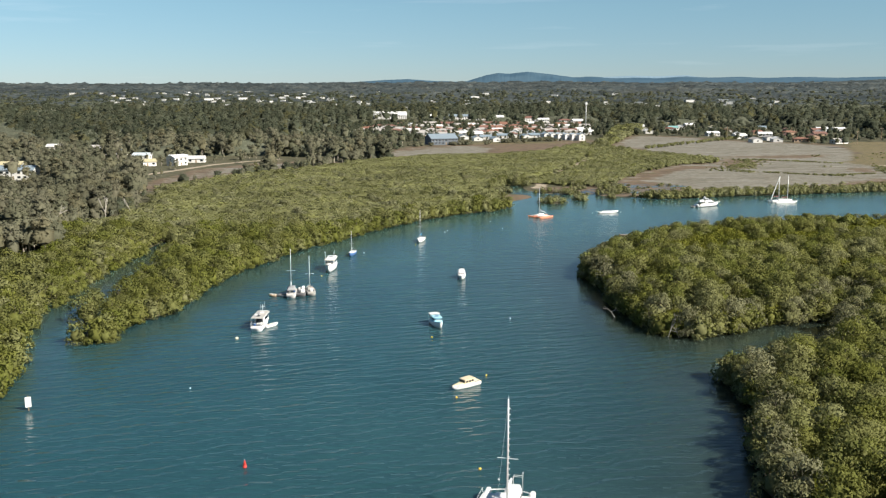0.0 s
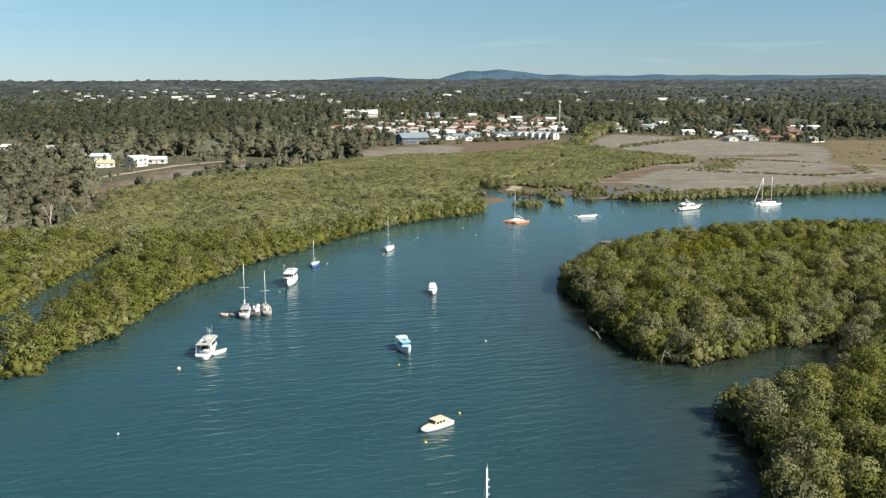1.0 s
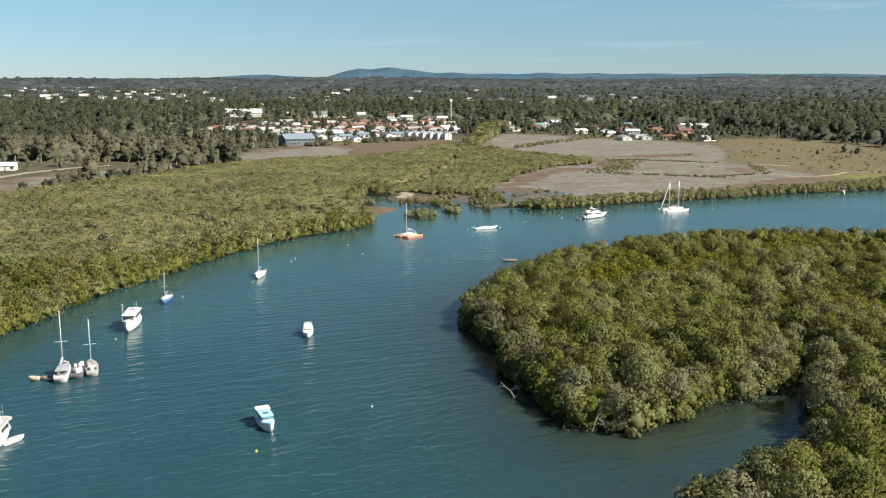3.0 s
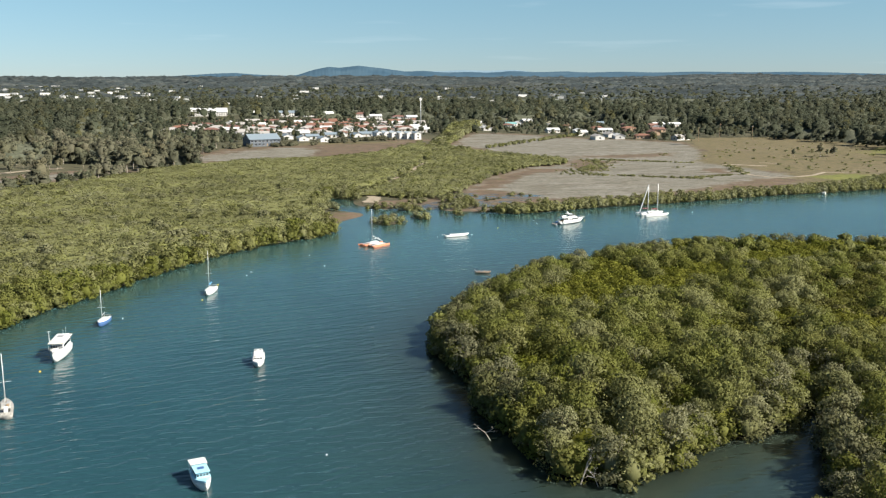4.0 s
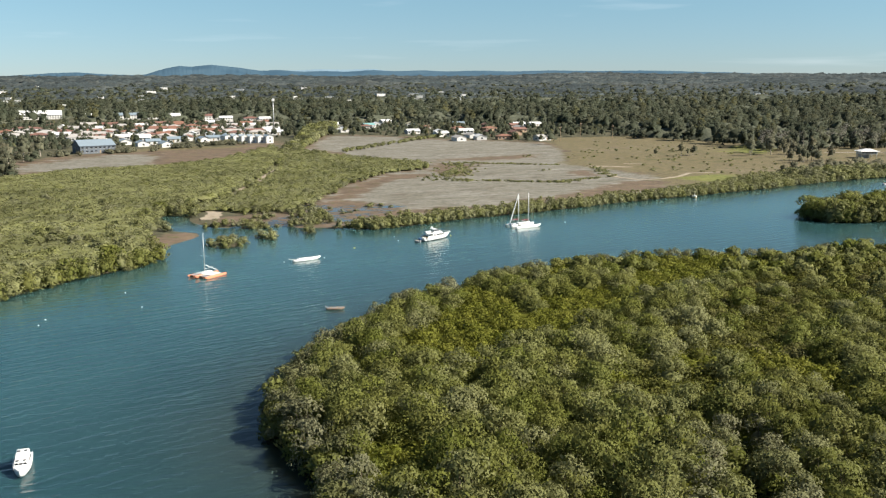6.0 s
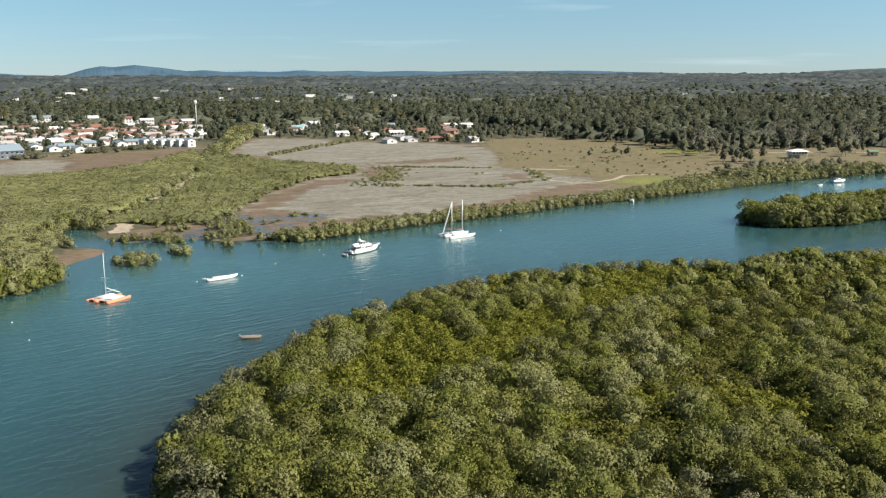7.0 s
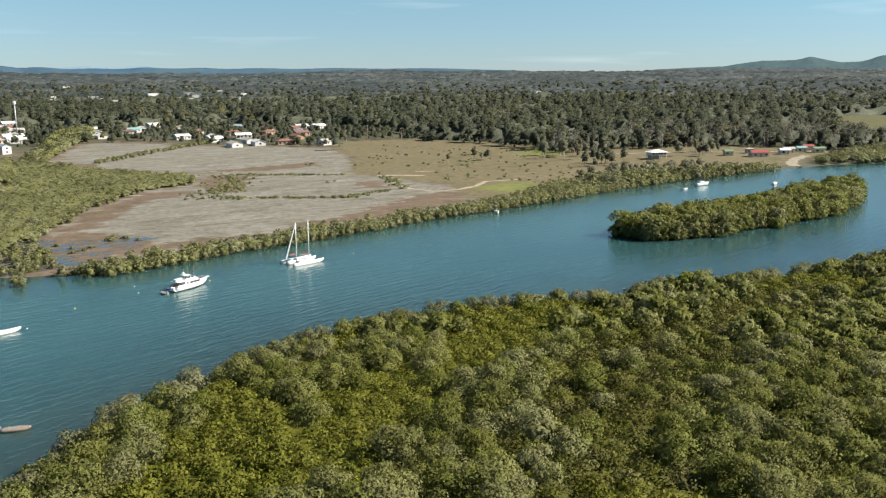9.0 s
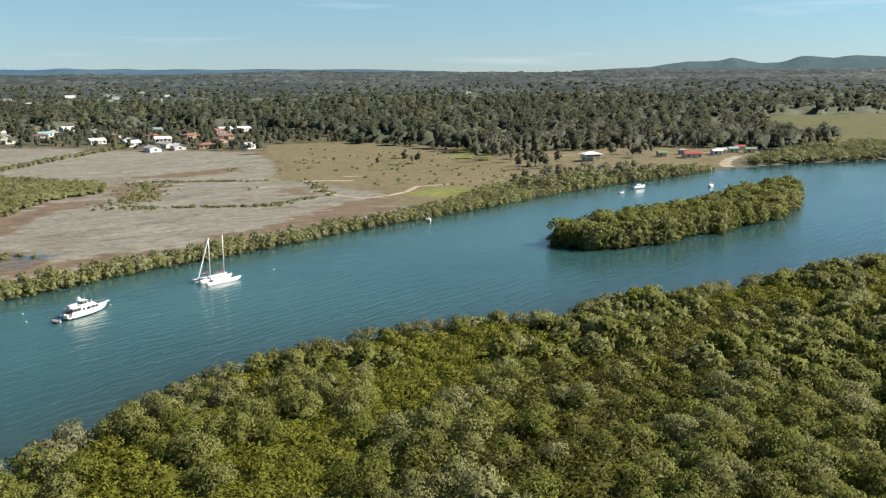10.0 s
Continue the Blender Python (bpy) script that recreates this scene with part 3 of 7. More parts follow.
for k, y0 in enumerate((822, 841, 860, 880, 902, 926, 952, 980, 1010, 1042)):
    for j in range(14):
        x, y = -78 + 17 * j + (y0 - 800) * 0.12 + rr.uniform(-3, 3), y0 + rr.uniform(-4, 4)
        if (k < 2 and x > 92) or (x < -20 and k < 3) or rr.random() < (0.06 if k < 6 else 0.25):
            continue
        HOMES.append((x, y, rr.choice("ogwgnw" if k < 3 else "ongwongg"), rr.choice([-6, 2, 8, 84]), rr.choice([(13, 9), (15, 10), (17, 11)]), 1, rr.choice([0, 0, 1])))
# Homes by the western shore, the shore's large grey building, sheds and works.
for site in ((-157, 568, "s", 12, (13, 8), 1), (-143, 558, "w", 5, (12, 8), 1), (-149, 536, "w", 60, (12, 8), 2), (-166, 532, "y", 30, (12, 8), 1), (-160, 470, "y", 10, (14, 9), 1), (-207, 452, "b", 3, (26, 11), 2), (-235, 512, "y", 8, (14, 9), 1), (-269, 656, "w", 0, (13, 9), 1), (-240, 650, "g", 20, (16, 9), 1), (-212, 616, "b", 0, (16, 9), 1), (-184, 582, "s", 0, (12, 9), 1), (-60, 660, "g", 10, (9, 6), 1)):
    HOMES.append((*site, 0))
HOMES.append((10, 726, "b", 18, (26, 20), 2, 3))
for x, y, code, size in ((-53, 1243, "w", (52, 28)), (127, 1141, "n", (22, 14)), (86, 1169, "w", (24, 14)), (68, 1194, "w", (14, 10)), (41, 1203, "b", (34, 14)), (17, 1245, "w", (22, 12)), (2, 1209, "w", (18, 12)), (138, 1095, "w", (16, 10)), (160, 1066, "n", (18, 11)), (174, 1061, "w", (14, 10))):
    HOMES.append((x, y, code, 5, size, 2, 0))
# Sheds by the boat ramp.
for x, y, code, size in ((494, 484, "r", (12, 7)), (484, 498, "e", (6, 5)), (518, 484, "w", (7, 5)), (526, 487, "g", (8, 5)), (537, 486, "t", (7, 5)), (551, 491, "r", (8, 5)), (543, 478, "e", (8, 5)), (506, 500, "g", (5, 4))):
    HOMES.append((x, y, code, -28, size, 1, 1))
SITES = np.array([site[:2] for site in HOMES], float)
WIDTHS = [max(8.0, site[4][0] * 0.5) for site in HOMES]


def open_view(px, py, seed, share=0.9, room=8.0):
    """Which points leave the homes, and most of the ground before them, free of trees."""
    to = np.where(SITES[:, :1] < -100, [[0.0, 0.0]], [[60.0, 130.0]]) - SITES
    to /= np.linalg.norm(to, axis=1)[:, None]
    ok = np.ones(len(px), bool)
    chance = np.random.default_rng(seed).uniform(size=len(px)) < share
    for (hx, hy), (ux, uy), half in zip(SITES, to, WIDTHS):
        dx, dy = px - hx, py - hy
        ahead, aside = dx * ux + dy * uy, np.abs(-dx * uy + dy * ux)
        ok &= ~((np.hypot(dx, dy) < room + half - 8) | ((ahead > 0) & (ahead < (80 if hx < -100 else 42 + 6 * max(half - 9, 0))) & (aside < half) & chance))
    return ok


# ---- trees ----


def ico(sub):
    bm = bmesh.new()
    bmesh.ops.create_icosphere(bm, subdivisions=sub, radius=1)
    bmesh.ops.triangulate(bm, faces=bm.faces)
    V = np.array([v.co[:] for v in bm.verts])
    F = np.array([[v.index for v in f.verts] for f in bm.faces])
    bm.free()
    return V, F


ICO1, ICO2 = ico(1), ico(2)
CAP1 = (ICO1[0], ICO1[1][ICO1[0][ICO1[1]].mean(1)[:, 2] > -0.35])
CAP2 = (ICO2[0], ICO2[1][ICO2[0][ICO2[1]].mean(1)[:, 2] > -0.4])
NOTHING = (ICO1[0][:3], ICO1[1][:0])
HALF1 = (ICO1[0], ICO1[1][ICO1[0][ICO1[1]].mean(1)[:, 2] > 0])


def leaf_cloud(rng, lobes, count, size, up=0.35, flat=0.32, whole=0.0, lift=0.15):
    """Many small leaf sprays, single triangles, over the skins of the lobes."""
    lobes = np.array(lobes, float)
    area = lobes[:, 3] * lobes[:, 4] + lobes[:, 4] * lobes[:, 5]
    pick = rng.choice(len(lobes), count, p=area / area.sum())
    d = rng.normal(size=(count, 3))
    d[:, 2] += up
    d /= np.linalg.norm(d, axis=1)[:, None]
    L = lobes[pick]
    pos = L[:, :3] + d * L[:, 3:6] * rng.uniform(0.8, 1.1 + 0.2 * whole, count)[:, None]
    nrm = d + rng.normal(size=(count, 3)) * flat
    nrm /= np.linalg.norm(nrm, axis=1)[:, None]
    a = np.cross(nrm, rng.normal(size=(count, 3)))
    a /= np.linalg.norm(a, axis=1)[:, None]
    b = np.cross(nrm, a)
    s = size * rng.uniform(0.6, 1.4, count)[:, None]
    k = rng.uniform(-0.3, 0.3, count)[:, None]
    V = np.stack([pos - a * s * 0.5 - b * s * 0.3, pos + a * s * 0.5 - b * s * 0.3, pos + b * s * 0.55 + a * s * k], 1).reshape(-1, 3)
    # Each spray faces mostly as the skin of its lobe does, so that a crown is lit as a soft whole.
    mid = lobes[:, :3].mean(0) * np.array([1, 1, 0.75])
    away = (pos - mid) / np.maximum(np.linalg.norm(pos - mid, axis=1), 1e-6)[:, None]
    face = d * (0.8 - 0.5 * whole) + nrm * (0.3 - 0.1 * whole) + away * whole + np.array([0, 0, lift])
    return V, np.arange(count * 3).reshape(-1, 3), np.repeat(face, 3, 0)


def lumps_of(rng, hearts, mesh, whole=0.0, lift=0.15):
    """Uneven solid lumps, as arrays."""
    Vs, Fs, Ns, n = [], [], [], 0
    mid = np.array(hearts, float)[:, :3].mean(0) * np.array([1, 1, 0.75])
    for h in hearts:
        h = np.array(h, float)
        away = mesh[0] * h[3:6] + h[:3] - mid
        Ns.append(mesh[0] * (1 - 0.5 * whole) + away / np.maximum(np.linalg.norm(away, axis=1), 1e-6)[:, None] * whole + np.array([0, 0, lift]))
        Vs.append(mesh[0] * rng.uniform(0.85, 1.1, len(mesh[0]))[:, None] * h[3:6] + h[:3])
        Fs.append(mesh[1] + n)
        n += len(mesh[0])
    return np.concatenate(Vs), np.concatenate(Fs), np.concatenate(Ns)


def rods(rng, lines, sides=5):
    """Tapered limbs, as arrays; lines: (a, b, radius at a, radius at b)."""
    Vs, Fs, Ns, n = [], [], [], 0
    ang = np.arange(sides) / sides * 2 * np.pi
    for a, b, r0, r1 in lines:
        a, b = np.array(a, float), np.array(b, float)
        w = (b - a) / np.linalg.norm(b - a)
        u = np.cross(w, [0.3, 0.9, 0.2])
        u /= np.linalg.norm(u)
        v = np.cross(w, u)
        ring = np.cos(ang)[:, None] * u + np.sin(ang)[:, None] * v
        Vs.append(np.concatenate([a + ring * r0, b + ring * r1]))
        Ns.append(np.concatenate([ring, ring]))
        i = np.arange(sides)
        j = (i + 1) % sides
        Fs.append(np.concatenate([np.stack([i, j, j + sides], 1), np.stack([i, j + sides, i + sides], 1)]) + n)
        n += 2 * sides
    return np.concatenate(Vs), np.concatenate(Fs), np.concatenate(Ns)


def mangrove_shape(seed, leaves, size, tall=6.0, wide=3.0, lumps=13, skirt=0, core_mesh=ICO1, fill=0.0):
    """Crown and trunk arrays of one spreading mangrove: a dome of many small lumps."""
    rng = np.random.default_rng(seed)
    lobes, lines = [], []
    for k in range(lumps + skirt):
        t = k * 2.4 + rng.uniform(-0.5, 0.5)
        u = ((k + 0.5) / lumps) if k < lumps else 1.0
        r = wide * 0.85 * math.sqrt(u) * rng.uniform(0.85, 1.1)
        z = tall * (0.9 - 0.42 * u * u + rng.uniform(-0.09, 0.07)) if k < lumps else tall * rng.uniform(0.1, 0.3)
        w = wide * rng.uniform(0.24, 0.38)
        c = (r * np.cos(t), r * np.sin(t), z)
        lobes.append((*c, w, w * rng.uniform(0.8, 1.15), w * rng.uniform(0.6, 0.9)))
        if k % 3 == 0:
            lines.append(((0.1 * np.cos(t), 0.1 * np.sin(t), tall * 0.1), c, 0.08, 0.03))
    lines.append(((0, 0, -0.4), (0.1, 0, tall * 0.4), 0.2, 0.1))
    heart = (0, 0, tall * (0.46 if not skirt else 0.4), wide * (0.62 if not skirt else 0.5), wide * (0.62 if not skirt else 0.5), tall * (0.27 if not skirt else 0.26))
    if fill:
        heart = (0, 0, tall * 0.42, wide * fill, wide * fill, tall * fill * 0.5)
    return leaf_cloud(rng, lobes, leaves, size, whole=0.55), lumps_of(rng, [heart], core_mesh), rods(rng, lines, 5)


def gum_shape(seed, leaves, size, tall=14.0, wide=5.0, lumps=12, lobe=CAP1, trunk=True, core_mesh=CAP2, lift=0.8, low=0.5):
    """Crown and trunk arrays of a gum tree: a core closed in by many lobes, with sprays standing on them."""
    rng = np.random.default_rng(seed)
    lobes, lines = [], []
    fork = np.array([rng.normal(0, 0.4), rng.normal(0, 0.4), tall * 0.42])
    lines.append(((0, 0, -0.5), fork, 0.3, 0.2))
    long = rng.uniform(0.75, 1.0)
    side = rng.uniform(0, 2 * np.pi)
    for k in range(lumps):
        t = k * 2.4 + rng.uniform(-0.6, 0.6)
        u = (k + 0.4) / lumps
        r = wide * 0.8 * math.sqrt(u) * rng.uniform(0.75, 1.15)
        z = tall * (0.88 - low * u * u + rng.uniform(-0.16, 0.1))
        w = wide * rng.uniform(0.2, 0.42)
        x, y = r * np.cos(t), r * np.sin(t) * long
        c = (x * np.cos(side) - y * np.sin(side) + fork[0], x * np.sin(side) + y * np.cos(side) + fork[1], z)
        lobes.append((*c, w, w * rng.uniform(0.85, 1.1), w * rng.uniform(0.65, 1.05)))
        if trunk and k % 3 == 0:
            lines.append((fork * np.array([1, 1, rng.uniform(0.6, 1.0)]), c, 0.13, 0.04))
    hearts = [(*lo[:3], lo[3] * 0.74, lo[4] * 0.74, lo[5] * 0.74) for lo in lobes]
    # The core bulges unevenly, leans to one side and is lower on the other.
    o = Vector(rng.uniform(0, 60, 3))
    d = core_mesh[0]
    bulge = np.array([1 + 0.75 * noise.noise(Vector(p) * 1.3 + o) + 0.5 * noise.noise(Vector(p) * 3.1 + o) for p in d])
    fill = 0.7 if len(core_mesh[1]) > 20 else 0.66
    cv = d * bulge[:, None] * np.array([wide * fill, wide * fill * long, tall * fill * 0.44])
    cv[:, 2] += cv[:, 0] * rng.uniform(-0.35, 0.35)
    core = (cv + np.array([fork[0], fork[1], tall * 0.5]), core_mesh[1], d + np.array([0, 0, lift]))
    skin = lumps_of(rng, hearts, lobe, 0.8, lift)
    both = (np.concatenate([core[0], skin[0]]), np.concatenate([core[1], skin[1] + len(core[0])]), np.concatenate([core[2], skin[2]]))
    return leaf_cloud(rng, lobes, leaves, size, 0.3, 0.4, 0.8, lift), both, rods(rng, lines, 4)


def scatter(poly, step, seed, keep=None, jitter=0.42):
    """Jittered points of a grid inside a polygon."""
    rng = np.random.default_rng(seed)
    P = np.array(poly, float)
    gx0, gy0 = np.meshgrid(np.arange(P[:, 0].min(), P[:, 0].max(), step), np.arange(P[:, 1].min(), P[:, 1].max(), step * 0.866))
    gx0 = gx0 + (np.arange(gx0.shape[0]) % 2)[:, None] * step / 2
    px = gx0.ravel() + rng.uniform(-jitter, jitter, gx0.size) * step
    py = gy0.ravel() + rng.uniform(-jitter, jitter, gx0.size) * step
    ok = inside(px, py, poly)
    if keep is not None:
        ok &= keep(px, py)
    return px[ok], py[ok]


def bake(name, shapes, px, py, pz, scale, mats, label, category, seed, lift=None, trunks=True, inner=0):
    """One joined stand of trees: each a turned and sized copy of one of the shapes. inner: the material of their hearts."""
    rng = np.random.default_rng(seed)
    Vs, Fs, Ns, Ts, Is, n = [], [], [], [], [], 0
    for k in range(len(px)):
        leaves, heart, wood = shapes[rng.integers(len(shapes))]
        a, s = rng.uniform(0, 2 * np.pi), scale[k]
        sz = s if lift is None else lift[k]
        R = np.array([[np.cos(a) * s, -np.sin(a) * s, 0], [np.sin(a) * s, np.cos(a) * s, 0], [0, 0, sz]])
        t = rng.uniform()
        base = np.array([px[k], py[k], pz[k]])
        for (v, f, w), i in ((leaves, 0), (heart, inner), (wood, 1)) if trunks else ((leaves, 0), (heart, inner)):
            Vs.append(v @ R.T + base)
            Ns.append(w @ R.T)
            Fs.append(f + n)
            Ts.append(np.full(len(v), t))
            Is.append(np.full(len(f), i))
            n += len(v)
    me = raw_mesh(name, np.concatenate(Vs), np.concatenate(Fs), mats, np.concatenate(Ts), np.concatenate(Is), True, np.concatenate(Ns))
    return tagged(new(name, me), label, category, kind="stuff")


def patch(px, py):
    """Where the stand grows low and bright: slow noise, 0 to 1."""
    return np.array([0.5 + 0.5 * noise.noise((x * 0.045, y * 0.045, 3.7)) + 0.25 * noise.noise((x * 0.12, y * 0.12, 8.1)) for x, y in zip(px, py)])


# East bank: the stand that the path passes nearest.
EAST_SEEN = [(36, 84), (60, 84), (110, 118), (150, 140), (230, 170), (330, 205), (360, 246), (330, 252), (272, 264), (230, 267), (202, 271), (186, 277), (170, 271), (160, 281), (140, 284), (118, 285), (105, 281), (90, 274), (74, 266), (58, 250), (46, 235), (39, 222), (37, 210), (40, 196), (38, 185), (39, 175), (42, 167), (36, 150)]
ex, ey = scatter(EAST_SEEN, 3.5, 11, lambda x, y: land(x, y) > 0.4)
ez = height(ex, ey)
# Open glades of low growth between the tall crowns: (x, y, half length, half width, turn).
GLADES = [(135, 262, 17, 8.5, 30), (101, 245, 15, 7.5, 50), (86, 233, 9, 5, 40), (120, 252, 7, 4, 0), (70, 222, 6, 4, 30)]
DARK_GLADES = [(150, 240, 26, 13, 10), (120, 220, 22, 12, 30), (190, 248, 26, 9, 5), (96, 200, 14, 9, 20)]


def in_glades(x, y, glades):
    """Which points lie in the glades, their rims broken by noise."""
    hit = np.zeros(x.shape, bool)
    wob = np.array([0.45 * noise.noise((a * 0.16, b * 0.16, 2.9)) for a, b in zip(x, y)])
    for cx, cy, rx, ry, turn in glades:
        c, n = math.cos(radians(turn)), math.sin(radians(turn))
        u, v = ((x - cx) * c + (y - cy) * n) / rx, (-(x - cx) * n + (y - cy) * c) / ry
        hit |= np.hypot(u, v) < 1 + wob
    return hit


ep = np.maximum(patch(ex, ey) - 0.1, 0)
bright, shady = in_glades(ex, ey, GLADES), in_glades(ex, ey, DARK_GLADES)
ep = np.where(bright, 0.9, np.where(ey < 182, 0.0, ep))
shady &= (np.random.default_rng(55).uniform(size=len(ex)) < 0.8) & ~bright
ep = np.where(shady, 0.9, ep)
rng = np.random.default_rng(5)
edge = land(ex, ey)
es = np.where(ep > 0.52, rng.uniform(0.5, 0.75, len(ex)), rng.uniform(0.75, 1.2, len(ex)))
es = np.where(edge < 5, rng.uniform(0.8, 1.1, len(ex)), es)
es = es * np.interp(ey, [215, 262], [0.86, 0.76])
low = (ep > 0.52) & (edge > 6)
near = (ex < 110) & (ey < 178 + (ex - 40) * 0.75) & ~low
order = np.argsort(np.hypot(ex - 62, ey - 168))
single = [k for k in order if near[k]][:300]
mask = np.ones(len(ex), bool)
mask[single] = False
FINE = [mangrove_shape(100 + k, 900, 0.31, lumps=17) for k in range(9)]
WESTERN = [mangrove_shape(130 + k, 560, 0.4, lumps=15) for k in range(8)]
EDGE = [mangrove_shape(150 + k, 1000, 0.32, 5.8, 2.9, 13, 7) for k in range(6)]
MIDDLE = [mangrove_shape(200 + k, 260, 0.74, lumps=11) for k in range(8)]
SKIRTED = [mangrove_shape(250 + k, 430, 0.55, 5.8, 2.8, 15, 9, ICO1, 0.62) for k in range(6)]
LOW = [mangrove_shape(300 + k, 230, 0.4, 1.7, 2.6, 18) for k in range(6)]
FRINGE = [mangrove_shape(350 + k, 250, 0.66, 5.8, 2.8, 14, 9, ICO1, 0.64) for k in range(6)]
COARSE = [mangrove_shape(400 + k, 150, 0.6, 3.7, 3.2, 12, 0, ICO1, 0.72) for k in range(8)]

masters = []
for k, ((cv, cf, cn), (hv, hf, hn), (tv, tf, tn)) in enumerate(FINE + EDGE):
    masters.append((raw_mesh("crown", np.concatenate([cv, hv]), np.concatenate([cf, hf + len(cv)]), [MANGROVE if k < 9 else GREYMANGROVE], np.full(len(cv) + len(hv), k / 15), None, True, np.concatenate([cn, hn])), raw_mesh("trunk", tv, tf, [BARK])))
for k in single:
    s = float(es[k])
    tree = empty("mangrove_tree", pose(ex[k], ey[k], ez[k], 0, 0, rng.uniform(0, 360)) @ Matrix.Diagonal((s, s, s * rng.uniform(1.0, 1.35), 1)), "bushy grey-green mangrove tree on the creek bank" if edge[k] < 7 else "bushy olive-green mangrove tree in a dense stand", "tree", "mangroves on the east bank")
    crown, trunk = masters[9 + rng.integers(6)] if edge[k] < 4 else masters[rng.integers(9)]
    for nm, data in (("crown", crown), ("trunk", trunk)):
        new(nm, data).parent = tree
far = np.hypot(ex - 60, ey - 165) > 125
shore = edge < 4
for nm, sel, shapes, mat, label in (("mangrove_thicket", mask & shore, EDGE, GREYMANGROVE, "grey-green mangroves leaning over the east bank's water"), ("mangrove_thicket", mask & ~low & ~far & ~shore, FINE, MANGROVE, "dense grey-green mangrove canopy on the east bank"), ("mangrove_thicket", mask & ~low & far & ~shore, MIDDLE, MANGROVE, "dense olive mangrove canopy farther along the east bank"), ("low_mangroves", mask & low & ~shore & ~shady, LOW, UNDER, "bright yellow-green low mangroves between taller ones"), ("low_mangroves", mask & low & ~shore & shady, LOW, OLIVE, "dark olive low mangroves in the stand's middle")):
    bake(nm, shapes, ex[sel], ey[sel], ez[sel] + (np.where(bright[sel], 1.9, 2.35) if shapes is LOW else 0.0), es[sel] if mat in (MANGROVE, GREYMANGROVE) else np.maximum(es[sel], 0.9), [mat, BARK], label, "mangroves", 7, lift=es[sel] * 1.15 if shapes is not LOW else None, trunks=shapes is EDGE, inner=0)


def carpet(name, poly, cell, base, amp, mat, label, sprays, size, seed, tilt=0.38, thick=None):
    """A close, uneven low canopy over a zone, with leaf sprays standing on it."""
    P = np.array(poly, float)
    cx = np.arange(P[:, 0].min() - cell, P[:, 0].max() + cell, cell)
    cy = np.arange(P[:, 1].min() - cell, P[:, 1].max() + cell, cell)
    X, Y = np.meshgrid(cx, cy)
    x, y = X.ravel(), Y.ravel()
    rng = np.random.default_rng(seed)
    x, y = x + rng.uniform(-0.3, 0.3, x.size) * cell, y + rng.uniform(-0.3, 0.3, x.size) * cell
    inner_m = np.minimum(np.minimum(land(x, y), signed(x, y, poly)), -signed(x, y, BARE_SAND))
    lump = np.array([noise.noise((a * 0.5, b * 0.5, 1.3)) + 0.6 * noise.noise((a * 1.1, b * 1.1, 5.1)) + 0.8 * noise.noise((a * 0.13, b * 0.13, 9.0)) for a, b in zip(x, y)])
    z = np.maximum(height(x, y), 0) + (base + amp * lump) * np.clip(inner_m / 4.0, 0.1, 1)
    w = len(cx)
    i = (np.arange(len(cy) - 1)[:, None] * w + np.arange(w - 1)[None, :]).ravel()
    ok = (inner_m[i] > 0.8) & (inner_m[i + 1] > 0.8) & (inner_m[i + w] > 0.8) & (inner_m[i + w + 1] > 0.8)
    i = i[ok]
    F = np.concatenate([np.stack([i, i + 1, i + w + 1], 1), np.stack([i, i + w + 1, i + w], 1)])
    V = np.stack([x, y, z], 1)
    tint = np.clip(0.5 + 0.5 * lump, 0, 0.99)
    slope_y, slope_x = np.gradient(z.reshape(X.shape), cell)
    N = np.stack([-slope_x.ravel(), -slope_y.ravel(), np.ones(x.size)], 1)
    if sprays:
        n = int(len(i) * cell * cell * sprays)
        q = rng.choice(i, n)
        if thick is not None:
            q = q[thick(x[q], y[q])]
            n = len(q)
        pos = V[q] + np.stack([rng.uniform(0, cell, n), rng.uniform(0, cell, n), rng.uniform(0.0, 0.45, n)], 1)
        nrm = np.array([0, 0, 1.0]) + rng.normal(size=(n, 3)) * tilt
        a = np.cross(nrm, rng.normal(size=(n, 3)))
        a /= np.linalg.norm(a, axis=1)[:, None]
        b = np.cross(nrm, a)
        b /= np.linalg.norm(b, axis=1)[:, None]
        s = size * rng.uniform(0.6, 1.4, n)[:, None]
        L = np.stack([pos - a * s * 0.5 - b * s * 0.3, pos + a * s * 0.5 - b * s * 0.3, pos + b * s * 0.55], 1).reshape(-1, 3)
        F = np.concatenate([F, np.arange(3 * n).reshape(-1, 3) + len(V)])
        V = np.concatenate([V, L])
        N = np.concatenate([N, np.repeat(N[q] + nrm * 0.45, 3, 0)])
        tint = np.concatenate([tint, np.repeat(rng.uniform(0, 1, n), 3)])
    tagged(new(name, raw_mesh(name, V, F, [mat], tint, None, True, N)), label, "mangroves", kind="stuff")


carpet("mangrove_understory", EAST_SEEN, 1.3, 2.85, 0.6, UNDER, "bright olive low mangrove growth under the taller crowns", 9.0, 0.32, 91, 0.45, lambda x, y: in_glades(x, y, GLADES + DARK_GLADES) | (np.random.default_rng(2).uniform(size=len(x)) < 0.65))

carpet("mangrove_understory", [(80, 188), (110, 198), (170, 223), (220, 238), (216, 258), (170, 257), (130, 243), (100, 217)], 1.3, 3.0, 0.6, OLIVE, "dark olive low mangrove growth in the stand's middle", 8.0, 0.32, 98, 0.45, lambda x, y: in_glades(x, y, DARK_GLADES))

